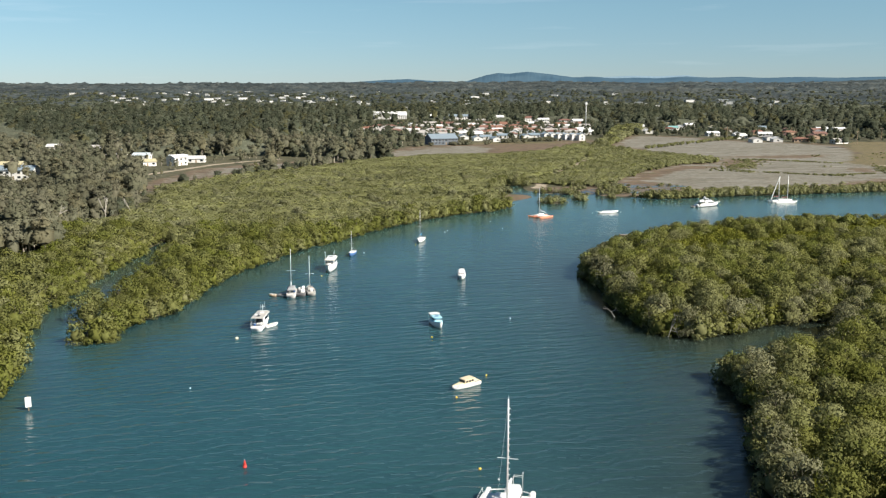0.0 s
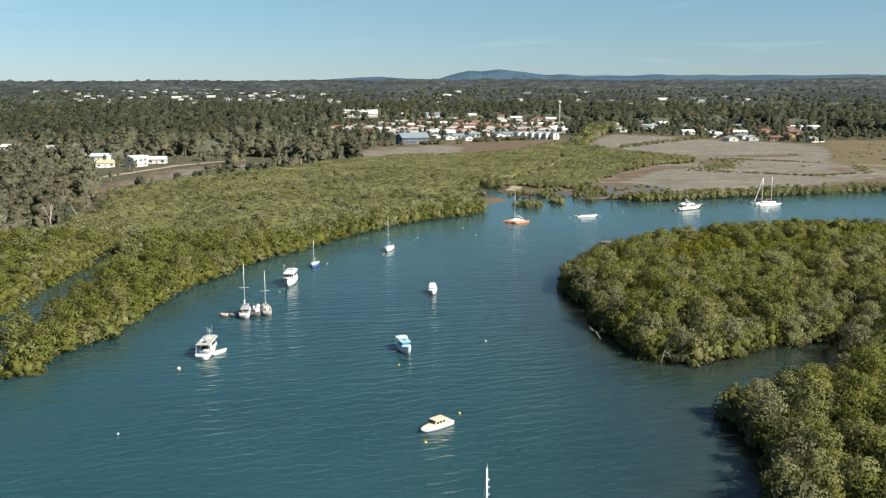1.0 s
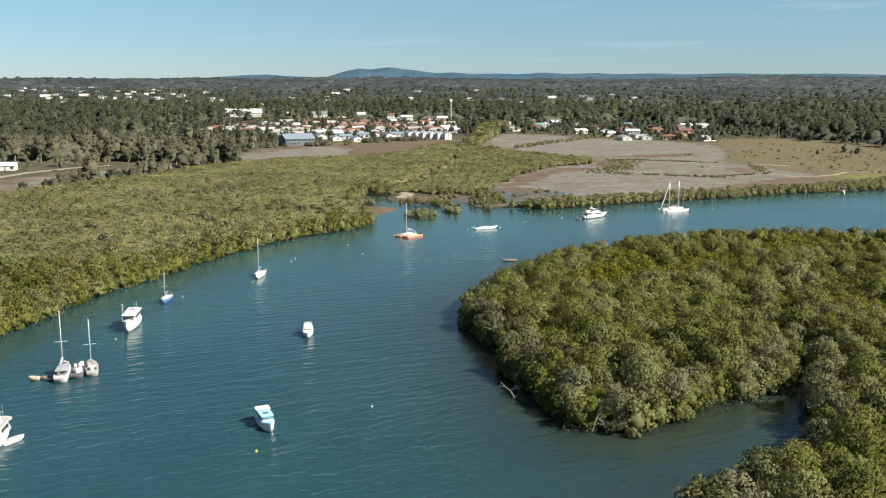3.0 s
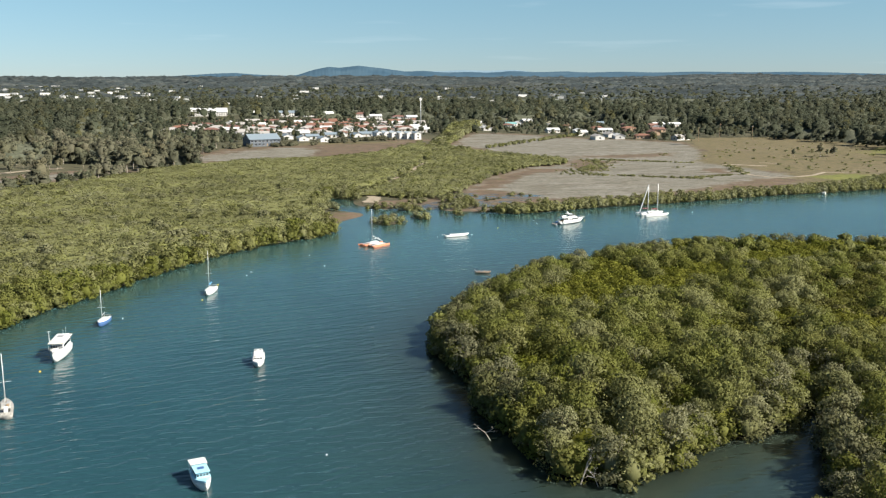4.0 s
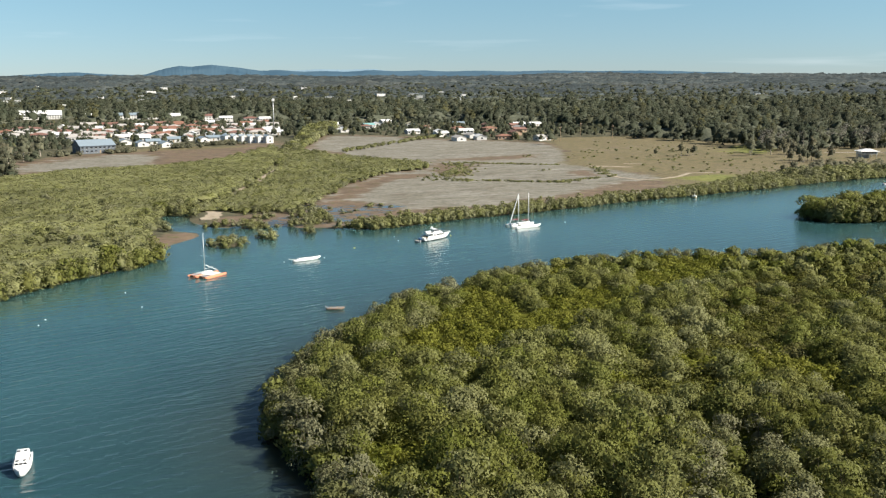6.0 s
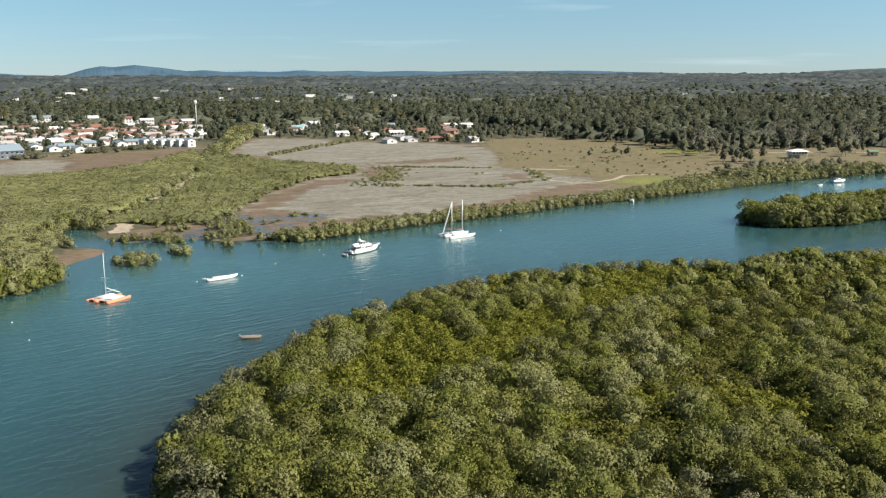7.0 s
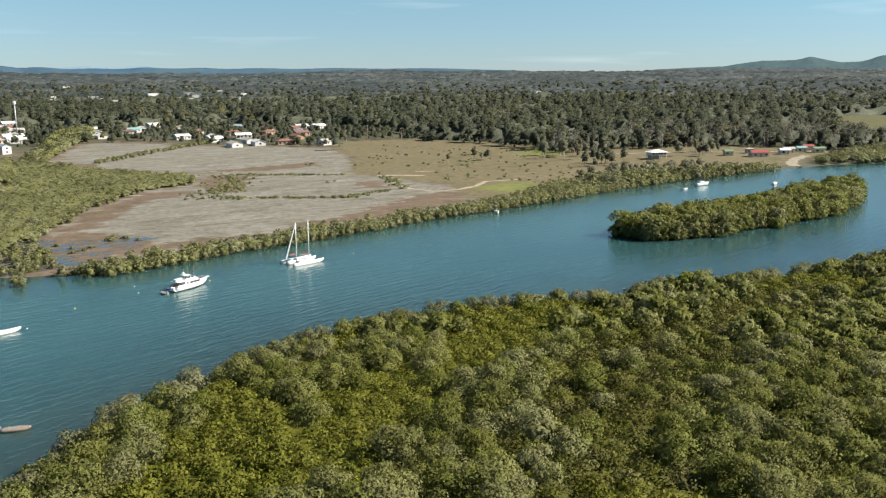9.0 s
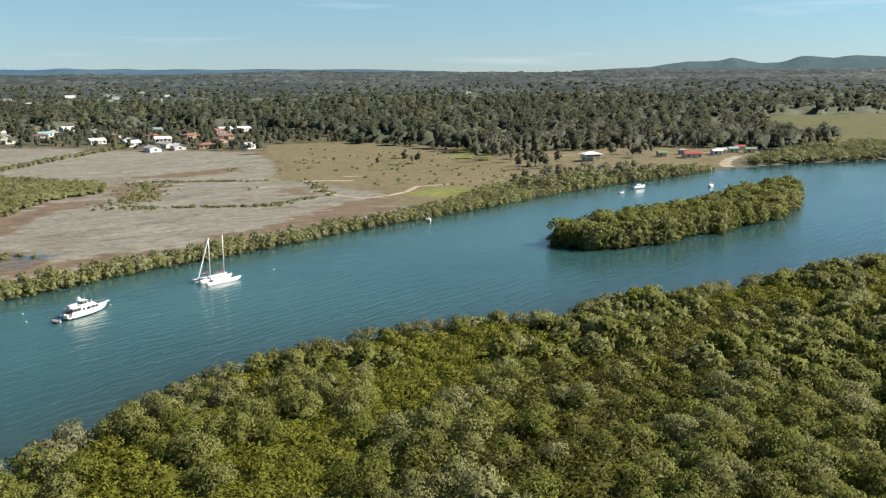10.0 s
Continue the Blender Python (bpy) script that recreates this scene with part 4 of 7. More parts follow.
# The rest of the banks by the path's start.
for seed, poly in ((96, [(38, 20), (75, 20), (150, 95), (150, 138), (110, 116), (60, 83), (37, 83)]), (97, [(-150, 15), (-86, 15), (-76, 60), (-66, 107), (-100, 107), (-150, 120)])):
    ox, oy = scatter(poly, 5.6, seed, lambda x, y: land(x, y) > 0.8)
    bake("mangrove_thicket", COARSE, ox, oy, height(ox, oy) + 0.8, np.random.default_rng(seed).uniform(0.9, 1.3, len(ox)), [MANGROVE, BARK], "dense mangroves on the bank by the creek's lower reach", "mangroves", seed, trunks=False)
    carpet("mangrove_understory", poly, 3.0, 2.4, 0.7, UNDER, "low mangrove growth on the bank by the creek's lower reach", 1.0, 0.9, seed)

# West bank and the back swamp.
WEST_STAND = [(-68, 152), (-57, 156), (-55, 168), (-50, 177), (-49, 198), (-47, 216), (-41, 230), (-36, 247), (-28, 262), (-17, 283), (-3, 306), (10, 321), (23, 330), (31, 342), (31, 366), (32, 385), (35, 398), (34, 412), (38, 430), (46, 444), (60, 455), (74, 490), (94, 550), (121, 655), (127, 730), (106, 688), (80, 638), (45, 603), (0, 594), (-41, 552), (-58, 515), (-100, 448), (-122, 400), (-106, 330), (-112, 268), (-95, 240), (-110, 190), (-100, 108), (-64, 108), (-65, 131), (-70, 150), (-76, 152)]
sx, sy = scatter(WEST_STAND, 5.8, 21, lambda x, y: land(x, y) > 0.4)
sz = height(sx, sy)
sd = land(sx, sy)
ss = np.random.default_rng(6).uniform(0.6, 1.0, len(sx)) * np.interp(sy, [150, 330, 560], [1.1, 0.95, 0.75])
frontal = (sy < 270) | (sd < 7)
edge_set = frontal & (sd < 5) & (sy >= 255)
bake("mangrove_thicket", SKIRTED, sx[edge_set], sy[edge_set], sz[edge_set], ss[edge_set] * 1.05, [MANGROVE, BARK], "olive mangroves with low skirts along the west bank", "mangroves", 28)
# The part nearest to the path's start, with finer crowns.
nx2, ny2 = scatter(WEST_STAND, 4.6, 22, lambda x, y: (land(x, y) > 1.3) & (y < 272))
ns2, nd2 = np.random.default_rng(61).uniform(0.7, 1.08, len(nx2)), land(nx2, ny2)
for sel, shapes, label in ((nd2 < 4.5, EDGE, "olive mangroves leaning over the west bank's water"), (nd2 >= 4.5, WESTERN, "olive mangrove canopy behind the west bank")):
    bake("mangrove_thicket", shapes, nx2[sel], ny2[sel], height(nx2[sel], ny2[sel]), ns2[sel], [MANGROVE, BARK], label, "mangroves", 8, trunks=shapes is EDGE)
carpet("mangrove_understory", [(-66, 150), (-56, 157), (-54, 168), (-49, 178), (-48, 198), (-46, 216), (-40, 230), (-35, 247), (-26, 264), (-106, 264), (-104, 200), (-100, 112), (-66, 112)], 1.5, 2.7, 0.6, MANGROVE, "low mangrove growth under the west bank's crowns", 6.0, 0.4, 95, 0.7)
bake("mangrove_thicket", COARSE, sx[~frontal], sy[~frontal], sz[~frontal] + 0.9, ss[~frontal], [SHRUB, BARK], "low even mangrove swamp behind the west bank", "mangroves", 9, lift=ss[~frontal] * 0.75, trunks=False)

# Greyer, taller crowns scattered through the swamp.
tall_set = ~frontal & (patch(sx * 1.7, sy * 1.7) > 0.62) & (sy < 470)
bake("mangrove_thicket", MIDDLE, sx[tall_set], sy[tall_set], sz[tall_set], ss[tall_set] * 0.85, [GREYMANGROVE, BARK], "grey-green taller mangroves scattered in the west swamp", "mangroves", 99, lift=ss[tall_set] * 0.78, trunks=False)
carpet("mangrove_understory", WEST_STAND, 2.2, 2.3, 0.6, SHRUB, "even low mangrove growth of the west swamp", 3.6, 0.55, 92)

# Between the tidal creek and the bare flat, and up the drain.
MIDDLE_STAND = [(43, 404), (50, 412), (58, 416), (70, 416), (82, 414), (95, 438), (120, 490), (149, 531), (175, 545), (188, 578), (171, 606), (151, 652), (140, 690), (192, 850), (215, 905), (200, 915), (180, 867), (120, 674), (96, 556), (75, 496), (61, 460), (50, 442), (45, 424)]
mx, my = scatter(MIDDLE_STAND, 5.2, 31, lambda x, y: (land(x, y) > 1.0) & (signed(x, y, BARE_SAND) < -1) & (np.sin(x * 0.21) * np.cos(y * 0.17) < 0.72))
ms = np.random.default_rng(7).uniform(0.5, 0.95, len(mx)) * np.interp(my, [380, 640, 720, 900], [0.7, 0.7, 1.25, 2.5])
bake("mangrove_thicket", COARSE, mx, my, height(mx, my), ms, [SHRUB, BARK], "green mangroves beside the tidal creek", "mangroves", 10, trunks=False)
carpet("mangrove_understory", MIDDLE_STAND, 2.4, 1.3, 0.6, SHRUB, "low mangrove growth beside the tidal creek", 2.6, 0.65, 93)
STRIP = [(160, 676), (164, 672), (275, 788), (271, 797)]
hx, hy = scatter(STRIP, 4.0, 33)
bake("drain_bushes", COARSE, hx, hy, height(hx, hy), np.full(len(hx), 0.55), [SHRUB, BARK], "thin line of bushes along a drain across the flat", "bushes", 11, trunks=False)

# North bank: one narrow belt, wider towards the boat ramp.
BELT = [(86, 375), (96, 369), (110, 372), (128, 379), (151, 383), (178, 390), (205, 398), (238, 404), (268, 410), (310, 421), (350, 429), (396, 433), (448, 439), (440, 446), (400, 444), (360, 452), (330, 452), (300, 446), (268, 425), (238, 413), (205, 407), (178, 399), (151, 392), (128, 388), (110, 381), (96, 379)]
carpet("mangrove_understory", BELT, 1.5, 1.7, 0.5, SHRUB, "close low mangrove growth of the north bank belt", 3.5, 0.6, 94)
bx, by = scatter(BELT, 3.9, 41, lambda x, y: land(x, y) > 1.0)
bake("mangrove_belt", FRINGE, bx, by, height(bx, by), np.random.default_rng(8).uniform(0.5, 0.85, len(bx)) * np.where(bx > 320, np.random.default_rng(19).uniform(0.7, 1.7, len(bx)), 1.0), [SHRUB, BARK], "narrow olive mangrove belt along the north bank", "mangroves", 12, lift=np.random.default_rng(29).uniform(0.42, 0.6, len(bx)) * np.where(bx > 320, np.random.default_rng(19).uniform(0.8, 1.7, len(bx)), 1.0), trunks=False)
FAR_BELT = [(484, 438), (521, 431), (574, 413), (700, 381), (720, 400), (640, 470), (560, 470), (500, 450)]
fx, fy = scatter(FAR_BELT, 5.5, 42)
bake("mangrove_belt", COARSE, fx, fy, height(fx, fy), np.random.default_rng(9).uniform(0.8, 1.1, len(fx)), [SHRUB, BARK], "mangroves on the far bank past the boat ramp", "mangroves", 13, trunks=False)


def bank_row(line, step, inset, seed, label, size, mat=MANGROVE, shapes=None):
    """Low skirted mangroves that hide the mud along a bank; the land lies to the left of the line."""
    rng = np.random.default_rng(seed)
    P = np.array(line, float)
    px, py = [], []
    for a, b in zip(P, P[1:]):
        d = np.linalg.norm(b - a)
        w = (b - a) / d
        for k in np.arange(0, d, step):
            o = inset + rng.uniform(-0.5, 1.0)
            q = a + w * (k + rng.uniform(-0.8, 0.8)) + np.array([-w[1], w[0]]) * o
            px.append(q[0])
            py.append(q[1])
    px, py = np.array(px), np.array(py)
    s = rng.uniform(*size, len(px))
    bake("mangrove_fringe", shapes or SKIRTED, px, py, np.maximum(height(px, py), -0.4), s, [mat, BARK], label, "mangroves", seed, trunks=False)


bank_row(MAINLAND[:13], 1.8, 1.1, 81, "low mangrove fringe along the north bank", (0.36, 0.6), SHRUB, FRINGE)
bank_row(MAINLAND[23:27], 2.8, 1.0, 85, "low mangrove fringe at the side creek", (0.7, 1.0))
bank_row(MAINLAND[28:42], 2.8, 0.9, 82, "low mangrove fringe along the west bank", (0.55, 0.85))
bank_row(EASTLAND[38:0:-1], 2.6, 0.9, 83, "low mangrove fringe along the east bank", (0.5, 0.8))
bank_row(ISLET + ISLET[:1], 2.8, 1.2, 84, "low mangrove fringe round the islet", (0.55, 0.8))

bank_row([(36, 386), (33, 398), (33, 410), (36, 428), (44, 443)], 2.6, 0.6, 86, "low mangroves at the tidal creek's west edge", (0.4, 0.6), SHRUB, FRINGE)
bank_row([(52, 442), (46, 426), (44, 414)], 2.6, 0.6, 87, "low mangroves at the tidal creek's east edge", (0.35, 0.55), SHRUB, FRINGE)

bank_row([(-73, 158), (-76, 172), (-77.5, 188), (-79, 214), (-77.5, 250)], 2.6, 0.4, 88, "low mangroves at the side creek's far edge", (0.35, 0.55))
bank_row([(-68.5, 250), (-69, 214), (-66.5, 188), (-64, 174), (-61.5, 160)], 2.6, 0.4, 89, "low mangroves at the side creek's near edge", (0.35, 0.5))

# Taller crowns that lean over the side creek from its near bank.
rr = random.Random(90)
lean = [(rr.gauss(x, 0.9), rr.gauss(y, 1.4)) for x, y in ((-65, 168), (-66, 172), (-66.5, 177), (-67, 181), (-68, 229), (-67.5, 235))]
hx, hy = np.array([p[0] for p in lean]), np.array([p[1] for p in lean])
bake("mangrove_clump", EDGE, hx, hy, np.maximum(height(hx, hy), -0.3), np.random.default_rng(91).uniform(0.72, 0.98, len(hx)), [MANGROVE, BARK], "olive mangroves leaning over the side creek", "mangroves", 92)

# Bushes that close in over the heads of both creeks.
rr = random.Random(71)
head = [(rr.gauss(x, w), rr.gauss(y, w)) for x, y, n, w in ((-74, 274, 26, 4.0), (-73, 268, 10, 3.0), (43, 432, 26, 3.5), (40, 424, 8, 2.5)) for _ in range(n)]
hx, hy = np.array([p[0] for p in head]), np.array([p[1] for p in head])
bake("mangrove_clump", SKIRTED, hx, hy, np.maximum(height(hx, hy), -0.2), np.random.default_rng(72).uniform(0.45, 0.75, len(hx)), [SHRUB, BARK], "low mangroves closing over the head of a tidal creek", "mangroves", 73, trunks=False)

# The islet and the clumps at the creek mouth.
ix, iy = scatter(ISLET, 4.0, 51, lambda x, y: land(x, y) > 1.0)
bake("islet_mangroves", SKIRTED, ix, iy, height(ix, iy), np.random.default_rng(10).uniform(0.85, 1.3, len(ix)), [MANGROVE, BARK], "round-crowned mangroves covering the islet", "mangroves", 14)
for k, poly in enumerate(CLUMPS):
    cx0, cy0 = scatter(poly, 3.2, 60 + k)
    bake("mangrove_clump", FRINGE, cx0, cy0, height(cx0, cy0), np.random.default_rng(k).uniform(0.38, 0.6, len(cx0)), [SHRUB, BARK], "small mangrove clump at the creek mouth", "mangroves", 15 + k, lift=np.random.default_rng(k + 40).uniform(0.3, 0.48, len(cx0)))
MOUTH = [(52, 393, 7, 2.0), (53, 378, 9, 2.5), (60, 385, 9, 2.6), (63, 384, 8, 2.4), (48, 365, 6, 2.0), (73, 383, 12, 3.0), (80, 388, 12, 3.4), (87, 404, 14, 4.5), (84, 415, 12, 4.0), (66, 405, 12, 4.5), (66, 420, 12, 4.0), (72, 415, 12, 5.0), (95, 411, 5, 3.0), (110, 418, 5, 3.0)]
rr = random.Random(33)
tuft = [(rr.gauss(x, w), rr.gauss(y, w)) for x, y, n, w in MOUTH for _ in range(n)]
tx, ty = np.array([p[0] for p in tuft]), np.array([p[1] for p in tuft])
ok = (land(tx, ty) > 0.2) & (signed(tx, ty, BARE_SAND) < 0)
tx, ty = tx[ok], ty[ok]
bake("mangrove_clump", FRINGE, tx, ty, np.maximum(height(tx, ty), -0.3), np.random.default_rng(34).uniform(0.25, 0.55, len(tx)), [SHRUB, BARK], "straggling low mangroves on the mud at the creek mouth", "mangroves", 35, lift=np.random.default_rng(37).uniform(0.2, 0.42, len(tx)) * np.where(tx > 88, 0.4, 1.0))
# ---- woods ----
GUMS = [gum_shape(500 + k, 360, 0.56, rng.uniform(12, 15.5), rng.uniform(3.6, 5.2), 13, CAP1, True, CAP1, 0.35, 0.36) for k in range(12)]
GUMS_MID = [gum_shape(520 + k, 84, 0.95, rng.uniform(10.5, 15), rng.uniform(4.4, 6.2), 6, HALF1, False, CAP1) for k in range(16)]
GUMS_FAR = [gum_shape(540 + k, 20, 1.6, rng.uniform(9, 12.5), rng.uniform(6, 8.4), 4, HALF1, False, CAP1) for k in range(16)]
BARE_GUMS = [gum_shape(560 + k, 170, 0.5, 14.0, 4.2, 11, NOTHING, True, NOTHING) for k in range(6)]
BUSH = [gum_shape(580 + k, 130, 0.5, 4.6, 3.0, 9, CAP1, False, CAP1, 0.5, 0.66) for k in range(8)]
CLEARINGS = [[(-178, 452), (-160, 420), (-128, 392), (-60, 545), (-60, 590), (-120, 612), (-176, 590)]]
TOWN = [(-80, 640), (20, 700), (130, 740), (150, 800), (190, 900), (200, 1060), (60, 1090), (-90, 1090), (-130, 800)]
TOWN_EAST = [(195, 850), (250, 745), (262, 722), (300, 700), (390, 690), (430, 760), (415, 920), (320, 1020), (195, 990)]


def woods_ok(x, y):
    ok = (signed(x, y, MAINLAND) > 25) & ~((signed(x, y, WEST_FLAT) > -40) & (x > -20)) & (land(x, y) > 20) & ~((x > 15) & (x < 110) & (y < 470))
    for poly in (FLAT, WEST_FLAT, BARE_SHORE, TAN, WEST_STAND, MIDDLE_STAND, FAR_BELT, *MARSHES):
        ok &= signed(x, y, poly) < -3
    return ok


def fan(r0, r1, rate, seed, az0=-38, az1=72):
    """Points of a fan round the path's middle, thinning out with distance."""
    rng = np.random.default_rng(seed)
    n = int(math.radians(az1 - az0) * rate * rate * math.log(r1 / r0))
    r = r0 * (r1 / r0) ** rng.uniform(0, 1, n)
    a = np.radians(rng.uniform(az0, az1, n))
    return 40 + r * np.sin(a), 130 + r * np.cos(a), r


gx1, gy1, gr = fan(140, 620, 52, 71, -58, 66)
ok = woods_ok(gx1, gy1) & ~(inside(gx1, gy1, CLEARINGS[0]) & (np.random.default_rng(8).uniform(size=len(gx1)) < 0.55))
ok &= (gr < 300) | (gx1 > 40 - 0.84 * (gy1 - 130))
ok &= ~(inside(gx1, gy1, PARK) & (np.random.default_rng(5).uniform(size=len(gx1)) < 0.3))
ok &= ~((inside(gx1, gy1, TOWN) | inside(gx1, gy1, TOWN_EAST)) & (np.random.default_rng(3).uniform(size=len(gx1)) < 0.8)) & open_view(gx1, gy1, 201)
gx1, gy1 = gx1[ok], gy1[ok]
gs = np.random.default_rng(12).uniform(0.55, 1.1, len(gx1)) * (0.75 + 0.5 * patch(gx1, gy1)) * np.where(inside(gx1, gy1, CLEARINGS[0]), 0.5, 1.0)
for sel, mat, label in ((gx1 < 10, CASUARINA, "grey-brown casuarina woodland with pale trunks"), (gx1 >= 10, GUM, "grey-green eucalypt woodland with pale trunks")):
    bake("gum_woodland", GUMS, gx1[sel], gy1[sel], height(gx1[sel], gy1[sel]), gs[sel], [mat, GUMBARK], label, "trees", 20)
gx2, gy2 = fan(600, 1480, 70, 72, -31, 65)[:2]
ok = woods_ok(gx2, gy2)
town = inside(gx2, gy2, TOWN) | inside(gx2, gy2, TOWN_EAST)
ok &= ~(town & (np.random.default_rng(4).uniform(size=len(gx2)) < 0.8)) & open_view(gx2, gy2, 202)
ok &= ~(inside(gx2, gy2, PARK) & (np.random.default_rng(6).uniform(size=len(gx2)) < 0.25))
gx2, gy2 = gx2[ok], gy2[ok]
gs = np.random.default_rng(13).uniform(0.55, 1.15, len(gx2)) * (0.75 + 0.5 * patch(gx2, gy2)) * np.interp(np.hypot(gx2 - 40, gy2 - 130), [600, 1400], [1.02, 1.32]) * np.where(inside(gx2, gy2, TOWN) | inside(gx2, gy2, TOWN_EAST), 0.55, 1.0)
bake("gum_woodland", GUMS_MID, gx2, gy2, height(gx2, gy2), gs, [GUM, GUMBARK], "dark eucalypt woodland round the suburbs", "trees", 21, trunks=False)


# Thin-leaved grey gums in the open park behind the boat ramp.
qx, qy = scatter(PARK, 9.5, 79, lambda x, y: (y - x * 0.2 < 510) & woods_ok(x, y))
bake("gum_woodland", BARE_GUMS, qx, qy, height(qx, qy), np.random.default_rng(80).uniform(0.6, 1.0, len(qx)), [GREYGUM, GUMBARK], "thin-leaved grey gums standing in open grass", "trees", 81)


def wood_floor(r0, r1, step, base, seed):
    """The closed lower canopy of the woods, as one uneven sheet in the fan."""
    nr, na = int(math.log(r1 / r0) / step), int(math.radians(128) / step)
    R = r0 * np.exp(np.arange(nr) * step)[:, None]
    A = np.radians(-58) + np.arange(na)[None, :] * step
    x, y = (40 + R * np.sin(A)).ravel(), (130 + R * np.cos(A)).ravel()
    ok = woods_ok(x, y)
    for poly in (*CLEARINGS, TOWN, TOWN_EAST):
        ok &= signed(x, y, poly) < -2
    for poly in (FLAT, WEST_FLAT, BARE_SHORE, TAN, FAR_BELT):
        ok &= signed(x, y, poly) < -16
    ok &= open_view(x, y, 204, 1.0)
    rng = np.random.default_rng(seed)
    g = np.pad(ok.reshape(nr, na), 1)
    rim = np.ones((nr, na), bool)
    for dy in range(3):
        for dx in range(3):
            rim &= g[dy : dy + nr, dx : dx + na]
    tall = base * np.interp(np.hypot(x - 40, y - 130), [380, 650, 900], [0.85, 1.15, 1.35])
    z = height(x, y) + np.where(rim.ravel(), tall + rng.normal(0, base * 0.4, x.size), -0.5)
    i = (np.arange(nr - 1)[:, None] * na + np.arange(na - 1)[None, :]).ravel()
    i = i[ok[i] & ok[i + 1] & ok[i + na] & ok[i + na + 1]]
    F = np.concatenate([np.stack([i, i + na + 1, i + 1], 1), np.stack([i, i + na, i + na + 1], 1)])
    tagged(new("woodland_understory", raw_mesh("woodland_understory", np.stack([x, y, z], 1), F, [UNDERWOOD], rng.uniform(0, 1, x.size), smooth=True)), "closed lower canopy of the eucalypt woods", "trees", kind="stuff")


# Bushes and young trees along the woods' edge.
gx5, gy5 = fan(230, 900, 80, 76, -50, 66)[:2]
rim = np.maximum.reduce([signed(gx5, gy5, p) for p in (FLAT, WEST_FLAT, TAN, WEST_STAND, MIDDLE_STAND, FAR_BELT)])
ok = woods_ok(gx5, gy5) & (rim > -18) & ~inside(gx5, gy5, TOWN) & ~inside(gx5, gy5, TOWN_EAST) & open_view(gx5, gy5, 203, 1.0)
gx5, gy5 = gx5[ok], gy5[ok]
bake("woodland_edge", BUSH, gx5, gy5, height(gx5, gy5) - 0.4, np.random.default_rng(26).uniform(0.5, 1.35, len(gx5)), [GUM, GUMBARK], "young gums and bushes along the woods' edge", "trees", 27, trunks=False)
wood_floor(210, 1700, 0.0085, 4.2, 24)
gx6, gy6, gr6 = fan(190, 660, 62, 78, -58, -10)
ok = woods_ok(gx6, gy6) & open_view(gx6, gy6, 206, 1.0) & ((gr6 < 300) | (gx6 > 40 - 0.84 * (gy6 - 130))) & ~inside(gx6, gy6, CLEARINGS[0])
gx6, gy6 = gx6[ok], gy6[ok]
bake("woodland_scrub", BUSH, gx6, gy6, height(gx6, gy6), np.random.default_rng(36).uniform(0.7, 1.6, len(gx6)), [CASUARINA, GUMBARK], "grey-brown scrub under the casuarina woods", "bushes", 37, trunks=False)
gx4, gy4 = fan(1270, 2700, 66, 74, -31, 67)[:2]
ok = ~(inside(gx4, gy4, MARSHES[0]) | inside(gx4, gy4, MARSHES[1]))
gx4, gy4 = gx4[ok], gy4[ok]
gs = np.random.default_rng(16).uniform(0.75, 1.2, len(gx4)) * np.interp(np.hypot(gx4 - 40, gy4 - 130), [1300, 2700], [0.95, 1.65])
lift = np.random.default_rng(17).uniform(0.6, 1.15, len(gx4))
bake("gum_woodland", GUMS_FAR, gx4, gy4, terrain(gx4, gy4), gs, [GUM, GUMBARK], "wooded suburb beyond the first houses", "trees", 23, lift=lift, trunks=False)


def far_canopy(r0, r1, step, seed):
    """The distant woods: one close canopy, its crowns finer than can be told apart."""
    nr, na = int(math.log(r1 / r0) / step), int(math.radians(106) / step)
    rng = np.random.default_rng(seed)
    R = r0 * np.exp(np.arange(nr) * step)[:, None] * (1 + rng.uniform(-0.4, 0.4, (nr, na)) * step)
    A = np.radians(-37) + np.arange(na)[None, :] * step + rng.uniform(-0.4, 0.4, (nr, na)) * step
    x, y = (40 + R * np.sin(A)).ravel(), (130 + R * np.cos(A)).ravel()
    stand = np.array([noise.noise((a * 0.006, b * 0.006, 2.2)) + 0.5 * noise.noise((a * 0.02, b * 0.02, 6.1)) for a, b in zip(x, y)])
    z = terrain(x, y) + np.maximum(8.5 + 5 * stand + rng.normal(0, 3.6, x.size), 1.0) * np.interp(np.hypot(x - 40, y - 130), [2300, 2800], [0.5, 1.0])
    for poly in MARSHES:
        z = np.where(inside(x, y, poly), terrain(x, y) - 1, z)
    z[:na] -= 9
    i = (np.arange(nr - 1)[:, None] * na + np.arange(na - 1)[None, :]).ravel()
    F = np.concatenate([np.stack([i, i + na + 1, i + 1], 1), np.stack([i, i + na, i + na + 1], 1)])
    tint = np.clip(0.5 + 0.4 * stand + rng.normal(0, 0.15, x.size), 0, 0.99)
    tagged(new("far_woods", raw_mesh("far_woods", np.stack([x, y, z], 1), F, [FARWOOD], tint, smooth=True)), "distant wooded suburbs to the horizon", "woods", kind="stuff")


# Pale shrubs on the grass verge before the west suburb.
rr = random.Random(61)
vx = np.array([rr.gauss(x, w) for x, y, n, w in ((24, 716, 16, 5), (34, 722, 14, 5), (62, 742, 10, 4), (72, 748, 10, 5), (88, 762, 16, 7), (100, 764, 14, 6), (-8, 702, 10, 5), (-30, 690, 16, 8)) for _ in range(n)])
rr = random.Random(62)
